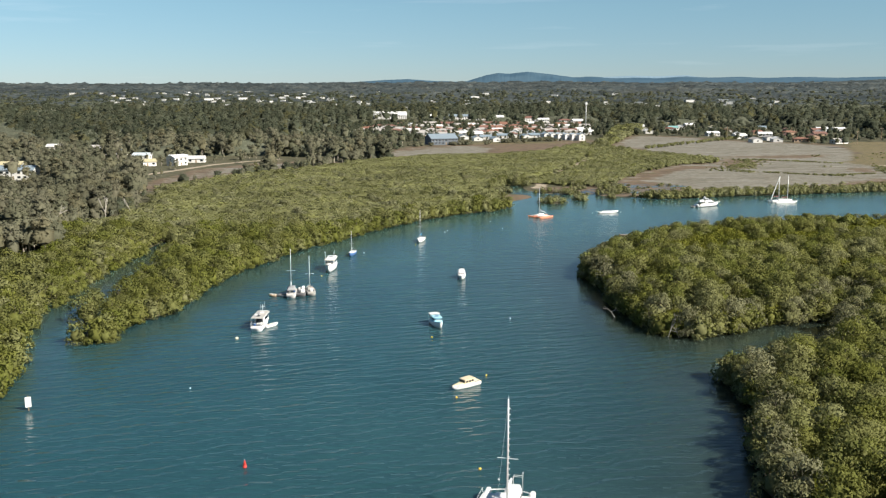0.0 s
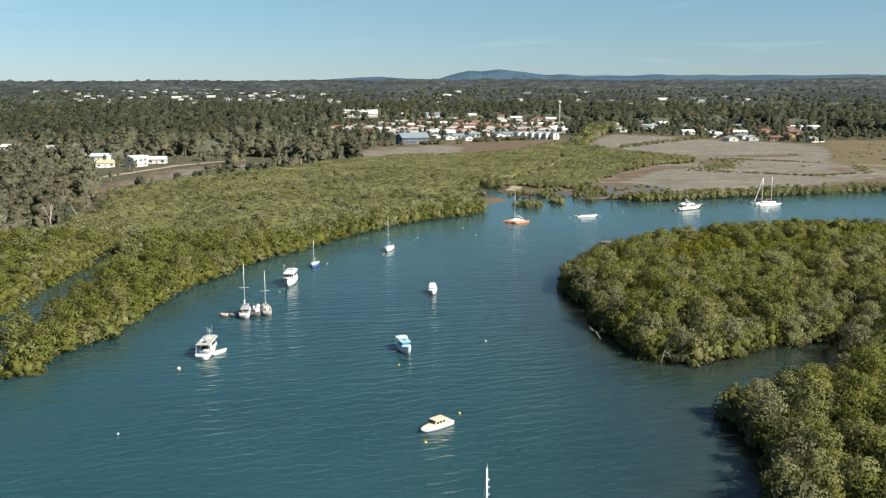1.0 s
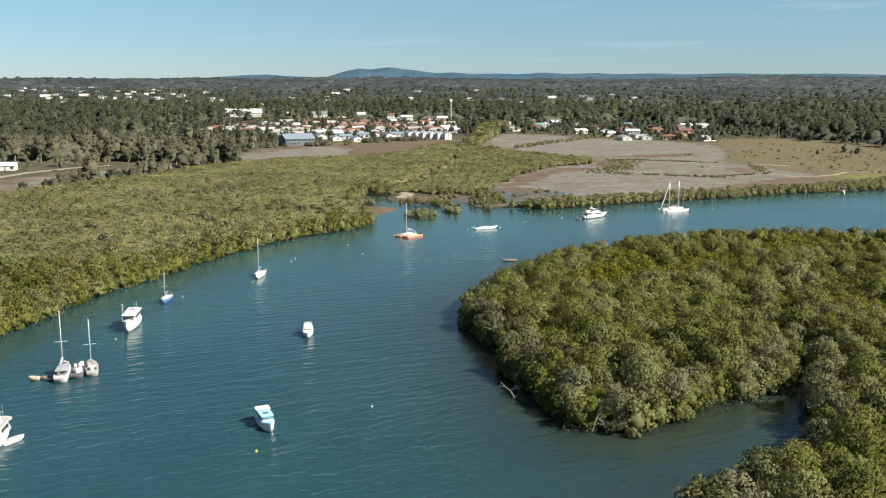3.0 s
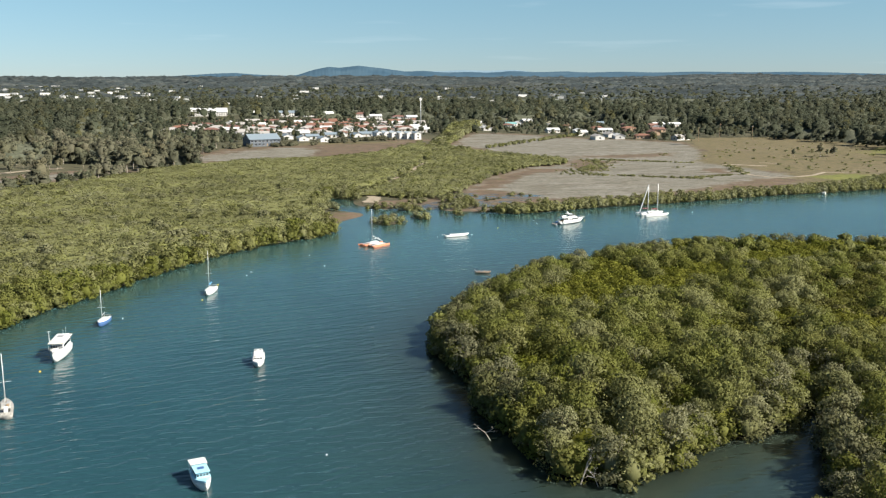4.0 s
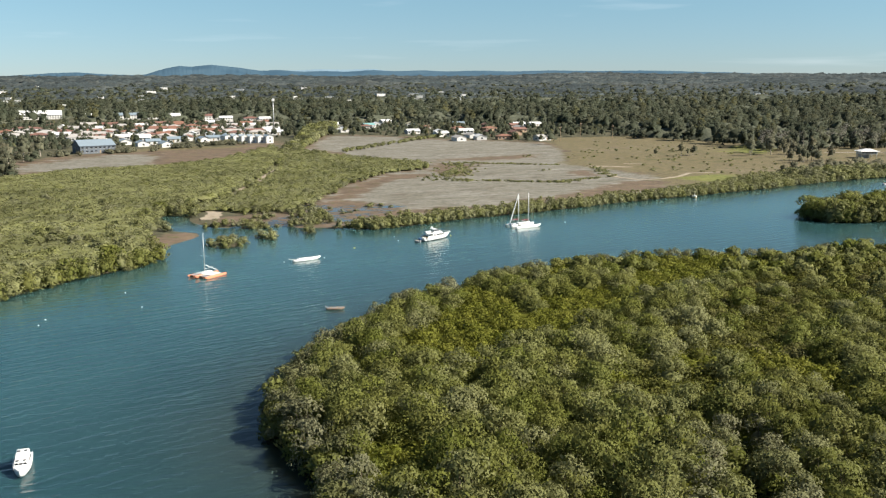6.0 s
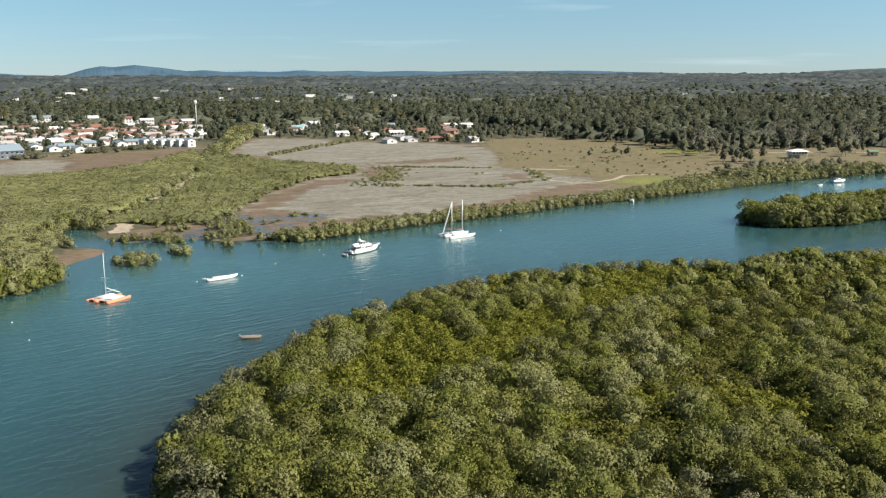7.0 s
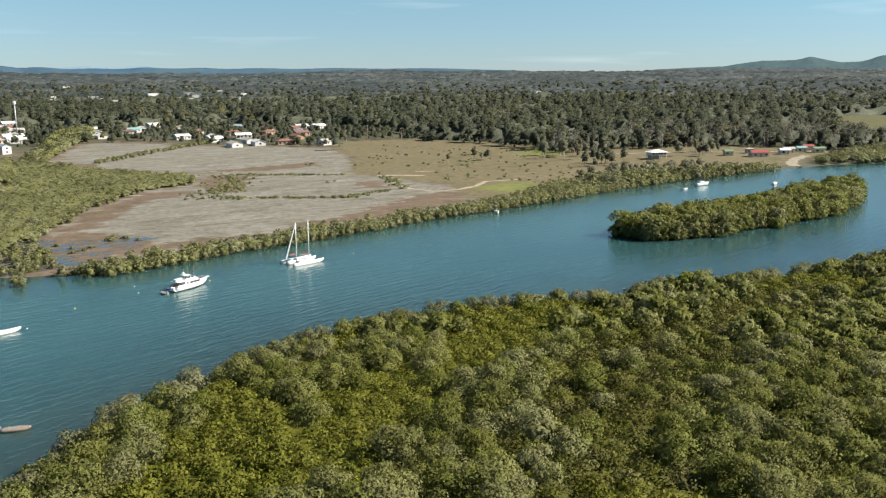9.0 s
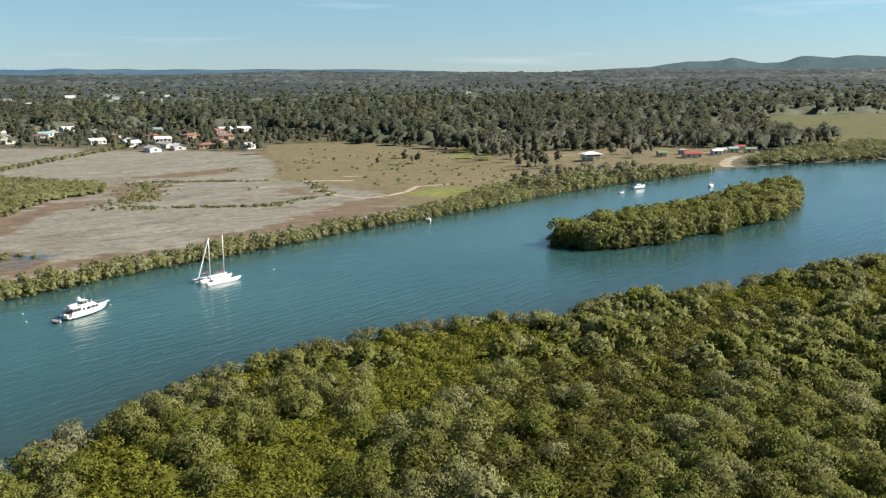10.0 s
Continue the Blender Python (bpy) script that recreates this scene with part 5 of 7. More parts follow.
vy = np.array([rr.gauss(y, w * 0.6) for x, y, n, w in ((24, 716, 16, 5), (34, 722, 14, 5), (62, 742, 10, 4), (72, 748, 10, 5), (88, 762, 16, 7), (100, 764, 14, 6), (-8, 702, 10, 5), (-30, 690, 16, 8)) for _ in range(n)])
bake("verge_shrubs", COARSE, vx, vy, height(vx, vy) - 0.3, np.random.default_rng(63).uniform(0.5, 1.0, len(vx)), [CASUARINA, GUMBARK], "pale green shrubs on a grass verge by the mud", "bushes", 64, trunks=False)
# Garden trees and shrubs between the houses.
GARDEN = [gum_shape(600 + k, 110, 0.6, 5.6, 2.7, 8) for k in range(8)]
for poly, seed in ((TOWN, 44), (TOWN_EAST, 45)):
    tx, ty = scatter(poly, 10.5, seed, lambda x, y: woods_ok(x, y) & (signed(x, y, FLAT) < -6) & open_view(x, y, seed + 160, 0.35 if seed == 44 else 0.8, 6.0) & (signed(x, y, WEST_FLAT) < -30))
    bake("garden_trees", GARDEN, tx, ty, height(tx, ty) - 0.3, np.random.default_rng(seed).uniform(0.5, 1.25, len(tx)), [GUM, GUMBARK], "garden trees and shrubs between suburban houses", "trees", seed, trunks=False)
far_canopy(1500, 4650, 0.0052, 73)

# A dim blue glow stands in for haze on these hills.
dark_haze = Mat("hazed_wooded_hills", 1.0, 0, 0.0)
dark_haze.colour(dark_haze.ramp(dark_haze.noise(dark_haze.coords(), 0.02, 5, 0.7), [(0.3, (0.02, 0.034, 0.034)), (0.7, (0.045, 0.062, 0.055))]))
dark_haze.b.inputs["Emission Color"].default_value = (0.12, 0.19, 0.24, 1)
dark_haze.b.inputs["Emission Strength"].default_value = 0.22
# Paler base and stronger glow paint more haze on the farthest ridge.
pale = Mat("hazed_palest_hills", 1.0, 0, 0.0)
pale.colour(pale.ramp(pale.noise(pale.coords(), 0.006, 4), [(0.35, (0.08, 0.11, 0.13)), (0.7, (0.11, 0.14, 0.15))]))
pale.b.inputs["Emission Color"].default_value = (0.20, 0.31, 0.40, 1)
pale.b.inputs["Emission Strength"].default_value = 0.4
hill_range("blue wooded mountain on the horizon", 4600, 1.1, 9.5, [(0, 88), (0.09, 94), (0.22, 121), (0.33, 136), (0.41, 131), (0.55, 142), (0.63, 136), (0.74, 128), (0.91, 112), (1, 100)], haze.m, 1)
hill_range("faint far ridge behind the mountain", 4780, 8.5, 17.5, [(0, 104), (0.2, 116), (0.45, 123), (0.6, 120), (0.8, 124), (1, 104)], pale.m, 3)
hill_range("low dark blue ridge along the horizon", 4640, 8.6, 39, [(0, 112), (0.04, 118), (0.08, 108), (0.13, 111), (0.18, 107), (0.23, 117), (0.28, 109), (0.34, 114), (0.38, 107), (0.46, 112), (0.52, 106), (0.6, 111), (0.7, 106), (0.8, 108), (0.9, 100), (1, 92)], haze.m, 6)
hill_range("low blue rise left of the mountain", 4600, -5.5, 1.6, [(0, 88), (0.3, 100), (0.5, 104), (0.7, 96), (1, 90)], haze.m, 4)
hill_range("dark wooded hills above the far woods", 4550, 46, 66, [(0, 90), (0.15, 101), (0.235, 105), (0.285, 118), (0.346, 130), (0.40, 129), (0.448, 133), (0.472, 148), (0.512, 132), (0.556, 118), (0.615, 121), (0.637, 134), (0.667, 150), (0.70, 146), (0.758, 136), (0.78, 146), (0.816, 148), (0.886, 140), (1, 110)], dark_haze.m, 2)

# ---- boats ----


def hull_rings(length, beam, free, bow_rise=0.35, transom=0.85, draft=0.35, fine=2.2, n=13):
    """Rings of a hull along x, stern at -length/2, bow at +length/2."""
    rings = []
    for k in range(n):
        u = k / (n - 1)
        x = -length / 2 + length * u
        w = beam / 2 * (transom + (1 - transom) * math.sin(min(u / 0.45, 1) * math.pi / 2)) * (1 - max(0, (u - 0.45) / 0.55) ** fine * 0.985)
        top = free * (1 + bow_rise * u * u)
        keel = -draft * (1 - max(0, (u - 0.7) / 0.3) ** 2) + max(0, (u - 0.85) / 0.15) * top * 0.55
        chine = keel + (top - keel) * 0.38
        flare = 0.82 + 0.1 * (1 - u)
        rings.append([(x, 0, keel), (x, w * flare * 0.75, keel * 0.4 + chine * 0.6 - 0.05), (x, w * flare, chine), (x, w, top), (x, w * 0.93, top + 0.02), (x, 0, top + 0.05), (x, -w * 0.93, top + 0.02), (x, -w, top), (x, -w * flare, chine), (x, -w * flare * 0.75, keel * 0.4 + chine * 0.6 - 0.05)])
    return rings


def hull(length, beam, free, offset=(0, 0, 0), **shape):
    bm = bmesh.new()
    o = Vector(offset)
    loft(bm, [[Vector(p) + o for p in ring] for ring in hull_rings(length, beam, free, **shape)])
    return bm


def cabin(x0, x1, w, z0, z1, rake0=0.1, rake1=0.4, tumble=0.88, y=0.0):
    """A deckhouse with raked ends and leaning sides."""
    bm = bmesh.new()
    lo = [(x0, -w / 2), (x1, -w / 2), (x1, w / 2), (x0, w / 2)]
    hi = [(x0 + rake0, -w / 2 * tumble), (x1 - rake1, -w / 2 * tumble), (x1 - rake1, w / 2 * tumble), (x0 + rake0, w / 2 * tumble)]
    loft(bm, [[(a, b + y, z0) for a, b in lo], [(a, b + y, z1) for a, b in hi]])
    bmesh.ops.bevel(bm, geom=bm.edges[:], offset=min(0.1, (z1 - z0) * 0.15), segments=2, affect="EDGES", profile=0.5)
    return bm


def slab(x0, x1, y0, y1, z0, z1, bevel=0.04):
    bm = bmesh.new()
    box(bm, x0, x1, y0, y1, z0, z1, None, bevel)
    return bm


def side_windows(parent, x0, x1, w, z, h, n, rake=0.94):
    step = (x1 - x0) / n
    for k in range(n):
        for s in (-1, 1):
            y = s * w / 2 * rake
            part("window", slab(x0 + k * step + 0.1, x0 + (k + 1) * step - 0.1, y - 0.05, y + 0.05, z, z + h, 0.02), DARK, parent, "dark tinted window")


def front_windows(parent, x, w, z, h, n):
    step = w / n
    for k in range(n):
        y = -w / 2 + k * step
        part("windscreen", slab(x - 0.05, x + 0.05, y + 0.07, y + step - 0.07, z, z + h, 0.02), DARK, parent, "dark windscreen pane")


def rail(parent, points, z0, z1, label="stainless guard rail"):
    bm = bmesh.new()
    for a, b in zip(points, points[1:]):
        tube(bm, (*a, z1), (*b, z1), 0.025, sides=5)
    for p in points:
        tube(bm, (*p, z0), (*p, z1), 0.025, sides=5)
    part("guard_rail", bm, ALLOY, parent, label)


def mast_rig(parent, x, y, z0, z1, boom=3.0, cover=None, stays=(), spread=0.55, r=0.09):
    z1 = z1 / parent.matrix_basis.to_scale().x
    bm = bmesh.new()
    tube(bm, (x, y, z0), (x, y, z1), r, r * 0.7, 8)
    m = part("mast", bm, ALLOY, parent, "pale aluminium mast", True)
    bm = bmesh.new()
    zs = z0 + (z1 - z0) * 0.42
    tube(bm, (x, y - 1.0 * spread * 2, zs), (x, y + 1.0 * spread * 2, zs), 0.04, sides=5)
    part("spreader", bm, ALLOY, m)
    bm = bmesh.new()
    tube(bm, (x, y, z1), (x - 0.25, y, z1 + 0.35), 0.02, sides=4)
    tube(bm, (x - 0.3, y, z1 + 0.05), (x + 0.2, y, z1 + 0.05), 0.03, sides=4)
    part("masthead_fitting", bm, GREYPAINT, m)
    if boom:
        bm = bmesh.new()
        tube(bm, (x - 0.1, y, z0 + 0.9), (x - boom, y, z0 + 1.0), 0.06, sides=6)
        part("boom", bm, ALLOY, parent)
    if cover:
        bm = bmesh.new()
        tube(bm, (x - 0.15, y, z0 + 1.12), (x - boom * 0.95, y, z0 + 1.14), 0.22, 0.13, 7)
        part("sail_cover", bm, cover, parent, "canvas cover over a furled sail")
    for e in stays:
        bm = bmesh.new()
        tube(bm, (x, y, z1 - 0.1), e, 0.007, sides=4)
        part("stay", bm, GREYPAINT, parent, "thin wire stay")


SIZES = {"sailing_catamaran": 1.0, "cabin_boat": 0.74, "fishing_boat": 0.74, "motor_launch": 0.72, "house_cruiser": 0.76, "old_yacht": 0.85, "work_barge": 0.85, "old_sloop": 0.85, "flybridge_cruiser": 0.8, "sloop": 0.86, "trimaran": 0.92, "mastless_yacht": 0.83, "motor_yacht": 0.82, "ketch_trimaran": 0.9, "sports_cruiser": 0.85}


def afloat(name, x, y, heading, label, category="boat", group="moored boats"):
    k = SIZES.get(name, 0.85)
    return empty(name, pose(x, y, 0, 0, 0, heading) @ Matrix.Scale(k, 4), label, category, group)


def outboard(parent, x, y, z=0.7):
    bm = bmesh.new()
    box(bm, x - 0.35, x, y - 0.18, y + 0.18, z, z + 0.45, None, 0.08)
    box(bm, x - 0.2, x - 0.08, y - 0.06, y + 0.06, z - 0.9, z)
    part("outboard_motor", bm, GREYPAINT, parent, "grey outboard motor")


def open_dinghy(name, x, y, heading, length, beam, colour, inner, label, oars=False, motor=True):
    b = afloat(name, x, y, heading, label, "dinghy")
    bm = hull(length, beam, 0.45, bow_rise=0.4, draft=0.15, transom=0.8)
    part("hull", bm, colour, b, "", True)
    rings = []
    for k in range(7):
        u = k / 6
        X = -length * 0.46 + length * 0.85 * u
        w = beam * 0.42 * (0.85 + 0.15 * u) * (1 - max(0, (u - 0.5) / 0.5) ** 2 * 0.85)
        z = 0.475 * (1 + 0.4 * (u * 0.92) ** 2) + 0.03
        rings.append([(X, -w, z), (X, w, z), (X, w * 0.97, z + 0.02), (X, -w * 0.97, z + 0.02)])
    bm = bmesh.new()
    loft(bm, rings)
    part("cockpit_floor", bm, inner, b, "dark open inside")
    for f in (-0.25, 0.08):
        part("thwart", slab(length * f - 0.14, length * f + 0.14, -beam * 0.4, beam * 0.4, 0.52, 0.6, 0.02), TIMBER, b)
    if motor:
        outboard(b, -length / 2, 0, 0.5)
    return b


# White sailing catamaran close to the start of the path.
b = afloat("sailing_catamaran", 7.6, 87.6, -104, "white sailing catamaran with a tall bare mast and stern arch", "catamaran")
for s in (-1, 1):
    part("float_hull", hull(11.3, 1.4, 1.05, (0, s * 2.45, 0), bow_rise=0.3, fine=1.8, transom=0.35), WHITE, b, "slim white hull", True)
    part("stern_horn", cabin(-5.75, -4.2, 0.62, 0.8, 1.25, 0.25, 0.2, 0.7, s * 2.45), WHITE, b, "raised white stern end", True)
part("bridge_deck", slab(-4.4, 2.4, -2.4, 2.4, 0.72, 1.12, 0.1), WHITE, b)
part("cabin", cabin(-3.4, 1.6, 2.7, 1.1, 2.0, 0.5, 1.2), WHITE, b, "", True)
part("dodger", cabin(-4.5, -2.6, 1.9, 1.6, 2.5, 0.3, 0.7, 0.75, 0.5), plain("pale_grey_canvas", (0.55, 0.57, 0.58), 0.85), b, "pale grey cockpit hood", True)
side_windows(b, -2.6, 0.6, 2.7, 1.4, 0.3, 3)
part("trampoline", slab(2.5, 4.8, -1.7, 1.7, 0.9, 0.94, 0.01), GREYPAINT, b, "grey net between the bows")
bm = bmesh.new()
tube(bm, (4.8, -2.4, 1.1), (4.8, 2.4, 1.1), 0.1)
part("crossbeam", bm, ALLOY, b)
bm = bmesh.new()
for k in range(8):
    y0, y1 = -2.2 + 0.55 * k, -1.65 + 0.55 * k
    tube(bm, (-4.9 - 0.5 * (1 - (y0 / 2.2) ** 2), y0, 1.2), (-4.9 - 0.5 * (1 - (y1 / 2.2) ** 2), y1, 1.2), 0.07)
part("stern_beam", bm, WHITE, b, "curved white stern beam")
mast_rig(b, -1.3, 0.25, 1.9, 13.0, 3.0, WHITE, [(5.5, 0, 1.2), (-1.9, -0.9, 1.9)], 0.55, 0.11)
for k in range(14):
    part("mast_step", slab(-1.38, -1.22, 0.36, 0.48, 3.4 + 0.66 * k, 3.46 + 0.66 * k, 0.0), WHITE, b)
bm = bmesh.new()
for y in (0.35, 1.35):
    tube(bm, (-4.8, y, 1.1), (-4.9, y, 3.0), 0.035)
    tube(bm, (-4.9, y, 3.0), (-5.5, y, 2.9), 0.035)
for x, z in ((-4.9, 3.0), (-5.5, 2.9)):
    tube(bm, (x, 0.35, z), (x, 1.35, z), 0.035)
part("stern_arch", bm, ALLOY, b, "small tubular stern arch")
bm = bmesh.new()
tube(bm, (-4.8, 1.4, 1.1), (-4.8, 1.4, 3.6), 0.03)
box(bm, -5.0, -4.55, 1.33, 1.47, 3.45, 3.6, None, 0.03)
part("wind_vane", bm, GREYPAINT, b, "dark wind vane on a pole")
part("cockpit_box", slab(-4.3, -3.8, 0.9, 1.4, 1.1, 1.7, 0.05), DARK, b)
rail(b, [(5.2, 2.3), (2.5, 2.9), (-1, 3.0), (-4.2, 2.9)], 1.15, 1.7)
rail(b, [(5.2, -2.3), (2.5, -2.9), (-1, -3.0), (-4.2, -2.9)], 1.15, 1.7)

# Cream half-cabin motor boat.
b = afloat("cabin_boat", 5.5, 131.2, -140, "cream half-cabin motor boat with a tan roof", "motor boat")
b.matrix_world = pose(5.5, 131.2, 0, 0, 0, -140) @ Matrix.Diagonal((0.76, 0.74, 0.66, 1))
part("hull", hull(7.0, 2.2, 0.8, fine=1.6), WHITE, b, "white lower hull", True)
part("gunwale", hull(7.04, 2.26, 0.16, (0, 0, 0.69), draft=0.0, bow_rise=1.75, fine=1.6), CREAM, b, "yellowed cream gunwale", True)
part("foredeck", cabin(0.4, 2.6, 1.7, 0.9, 1.25, 0.0, 1.2, 0.7), CREAM, b, "", True)
part("cabin", cabin(-1.7, 1.1, 2.0, 0.85, 1.95, 0.05, 0.45), CREAM, b, "", True)
part("roof", slab(-1.9, 0.85, -0.98, 0.98, 1.94, 2.04, 0.04), plain("sun_bleached_tan", (0.60, 0.50, 0.36), 0.7), b, "sun-bleached tan cabin roof")
side_windows(b, -1.45, 0.75, 2.02, 1.28, 0.5, 3)
front_windows(b, 0.9, 1.75, 1.32, 0.5, 2)
part("cockpit", slab(-3.1, -1.8, -0.95, 0.95, 0.9, 0.96, 0.02), GREYPAINT, b, "open grey cockpit")
part("engine_box", slab(-2.9, -2.2, -0.5, 0.5, 0.95, 1.3, 0.06), CREAM, b)

# Pale blue wooden fishing boat, bow towards the path's start.
b = afloat("fishing_boat", 1.5, 167.3, -75, "pale blue wooden fishing boat with a white stern awning", "fishing boat")
part("hull", hull(7.4, 2.7, 0.72, bow_rise=0.8), WHITE, b, "white lower planking", True)
part("topside", hull(7.4, 2.72, 0.34, (0, 0, 0.72), draft=0.0, bow_rise=2.4), PALEBLUE, b, "pale blue upper planking", True)
part("rubbing_strake", hull(7.45, 2.76, 0.14, (0, 0, 0.9), draft=0.0, bow_rise=3.8), WHITE, b, "white rubbing strake", True)
part("wheelhouse", cabin(-1.9, 1.3, 2.1, 1.05, 2.35, 0.05, 0.3), PALEBLUE, b, "", True)
front_windows(b, 1.1, 1.9, 1.6, 0.42, 4)
side_windows(b, -1.5, 1.0, 2.1, 1.6, 0.42, 3)
part("wheelhouse_roof", slab(-2.0, 1.35, -1.15, 1.15, 2.33, 2.43, 0.04), PALEBLUE, b, "light blue roof")
part("roof_hatch", slab(-0.7, 0.1, -0.5, 0.5, 2.43, 2.52, 0.03), BLUECANVAS, b, "darker blue hatch")
part("awning", slab(-3.7, -1.5, -1.3, 1.3, 2.62, 2.7, 0.03), WHITE, b, "white stern awning")
bm = bmesh.new()
for X in (-3.6, -1.7):
    for s in (-1, 1):
        tube(bm, (X, s * 1.1, 1.0), (X, s * 1.2, 2.62), 0.035)
part("awning_posts", bm, ALLOY, b)
bm = bmesh.new()
tube(bm, (3.3, 0, 1.6), (4.6, 0, -0.1), 0.025, sides=4)
part("mooring_line", bm, WHITE, b, "slack mooring line")

# White launch with a flying bridge.
b = afloat("motor_launch", 7.8, 211.8, -91, "white flybridge launch with small dark windows", "motor boat")
part("hull", hull(8.8, 2.9, 1.1), WHITE, b, "", True)
part("cabin", cabin(-2.6, 2.6, 2.4, 1.1, 2.1, 0.1, 1.3), WHITE, b, "", True)
part("flybridge", cabin(-2.4, 0.8, 2.1, 2.05, 2.75, 0.1, 0.4), WHITE, b, "", True)
front_windows(b, 1.9, 1.9, 1.5, 0.4, 3)
side_windows(b, -2.0, 1.2, 2.4, 1.45, 0.4, 3)
for X in (-3.2, -1.2, 1.3):
    for s in (-1, 1):
        part("hatch", slab(X - 0.25, X + 0.25, s * 0.55 - 0.25, s * 0.55 + 0.25, 2.76 if X > -2.5 and X < 0.8 else (1.2 if X < -2.5 else 2.1), 2.82 if X > -2.5 and X < 0.8 else (1.3 if X < -2.5 else 2.14), 0.02), DARK, b, "small dark hatch")
rail(b, [(4.0, 0.3), (2.5, 1.1), (0, 1.35), (-3, 1.35)], 1.15, 1.8)
rail(b, [(4.0, -0.3), (2.5, -1.1), (0, -1.35), (-3, -1.35)], 1.15, 1.8)

# Houseboat-like cruiser with a long flat roof and a tender alongside.
b = afloat("house_cruiser", -32.0, 167.4, 88, "white cruiser with a long flat pale roof and open stern", "motor boat")
b.matrix_world = pose(-32.0, 167.4, 0, 0, 0, 88) @ Matrix.Diagonal((0.78, 0.68, 0.8, 1))
part("hull", hull(10.4, 3.6, 1.15, transom=0.92), WHITE, b, "", True)
part("wheelhouse", cabin(-1.6, 3.2, 3.0, 1.1, 2.9, 0.05, 1.0), WHITE, b, "", True)
part("roof_nose", cabin(2.6, 4.0, 3.1, 2.6, 3.08, 0.0, 0.5, 0.7), WHITE, b, "rounded roof front", True)
part("roof", slab(-4.6, 3.1, -1.7, 1.7, 2.95, 3.1, 0.06), plain("cream_deck", (0.40, 0.39, 0.365), 0.7), b, "long flat pale roof")
side_windows(b, -1.2, 2.2, 3.0, 1.8, 0.7, 3)
part("saloon_door", slab(-1.66, -1.58, -1.0, 1.0, 1.25, 2.7, 0.02), DARK, b, "dark open saloon doorway")
bm = bmesh.new()
for X in (-4.4, -2.8):
    for s in (-1, 1):
        tube(bm, (X, s * 1.6, 1.1), (X, s * 1.6, 2.95), 0.04)
part("roof_posts", bm, ALLOY, b)
rail(b, [(-1.8, 1.65), (-4.9, 1.6), (-4.9, -1.6), (-1.8, -1.65)], 1.15, 1.9)
part("cockpit_sole", slab(-4.9, -1.7, -1.5, 1.5, 1.16, 1.22, 0.02), GREYPAINT, b)
for X, Y, c in ((-4.0, 0.7, BLUECANVAS), (-3.2, -0.8, WHITE), (-4.3, -0.6, GREYPAINT)):
    part("deck_box", slab(X - 0.35, X + 0.35, Y - 0.3, Y + 0.3, 1.2, 1.7, 0.06), c, b)
for X, Y, sx, sy, h, c in ((-0.8, 0.5, 0.5, 0.4, 0.35, GREYPAINT), (0.4, -0.2, 0.4, 0.6, 0.3, WHITE), (-2.4, 0.1, 0.6, 0.5, 0.08, DARK), (-1.8, 0.9, 0.35, 0.35, 0.3, WHITE)):
    part("roof_gear", slab(X - sx, X + sx, Y - sy, Y + sy, 3.1, 3.1 + h, 0.04), c, b)
bm = bmesh.new()
tube(bm, (2.2, 0, 3.1), (2.1, 0, 5.0), 0.08, 0.05)
tube(bm, (2.1, -0.7, 4.3), (2.1, 0.7, 4.3), 0.04)
for s in (-0.6, 0.6):
    tube(bm, (2.1, s, 3.1), (2.1, s, 5.6), 0.02, sides=4)
part("signal_mast", bm, ALLOY, b, "short signal mast with aerials")
open_dinghy("tender", -30.0, 167.2, 50, 3.6, 1.4, WHITE, WHITE, "white tender tied beside a cruiser")

# Three old boats rafted together and their dinghy.
b = afloat("old_yacht", -30.3, 194.3, 98, "weathered white motor-sailer rafted to other boats", "sailing boat")
part("hull", hull(8.8, 2.8, 1.2), plain("chalky_white_paint", (0.52, 0.51, 0.49), 0.6, dirt=0.22), b, "chalky white hull", True)
part("cabin", cabin(-2.6, 2.0, 2.0, 1.2, 2.0, 0.1, 0.8), GREYPAINT, b, "", True)
part("canvas_cover", cabin(-3.8, -0.4, 2.3, 1.9, 2.5, 0.3, 0.5, 0.6), plain("grey_canvas", (0.27, 0.28, 0.29), 0.9), b, "faded grey canvas cover", True)
mast_rig(b, 0.8, 0, 2.0, 10.2, 3.2, WHITE, [(4.3, 0, 1.6), (-4.3, 0, 1.3)])
side_windows(b, -2.0, 1.2, 2.0, 1.45, 0.3, 3)
rr = random.Random(14)
part("cockpit", slab(-4.1, -2.6, -0.9, 0.9, 1.22, 1.3, 0.02), RUBBER, b, "dark cockpit")
for k in range(14):
    X, Y, s = rr.uniform(-4.0, 2.4), rr.uniform(-0.9, 0.9), rr.uniform(0.15, 0.35)
    part("deck_gear", slab(X - s, X + s, Y - s, Y + s, 1.25, 1.5 + s * 2, s * 0.3), rr.choice([GREYPAINT, RUBBER, BLUECANVAS, DARK, WHITE]), b, "loose gear on the deck")
b = afloat("work_barge", -28.3, 195.0, 98, "dark blunt work barge piled with covered gear", "barge")
part("hull", hull(6.8, 2.5, 0.9, transom=0.98, fine=3.0), plain("dark_grey_hull", (0.10, 0.10, 0.105), 0.6, dirt=0.2), b, "dark grey blunt hull", True)
rr = random.Random(4)
for k in range(9):
    X, Y, s = rr.uniform(-2.6, 2.0), rr.uniform(-0.7, 0.7), rr.uniform(0.3, 0.6)
    part("covered_crate", slab(X - s, X + s, Y - s * 0.7, Y + s * 0.7, 0.9, 0.95 + s * 1.5, s * 0.3), rr.choice([WHITE, GREYPAINT, WHITE, RUBBER]), b, "crate under a pale cover")
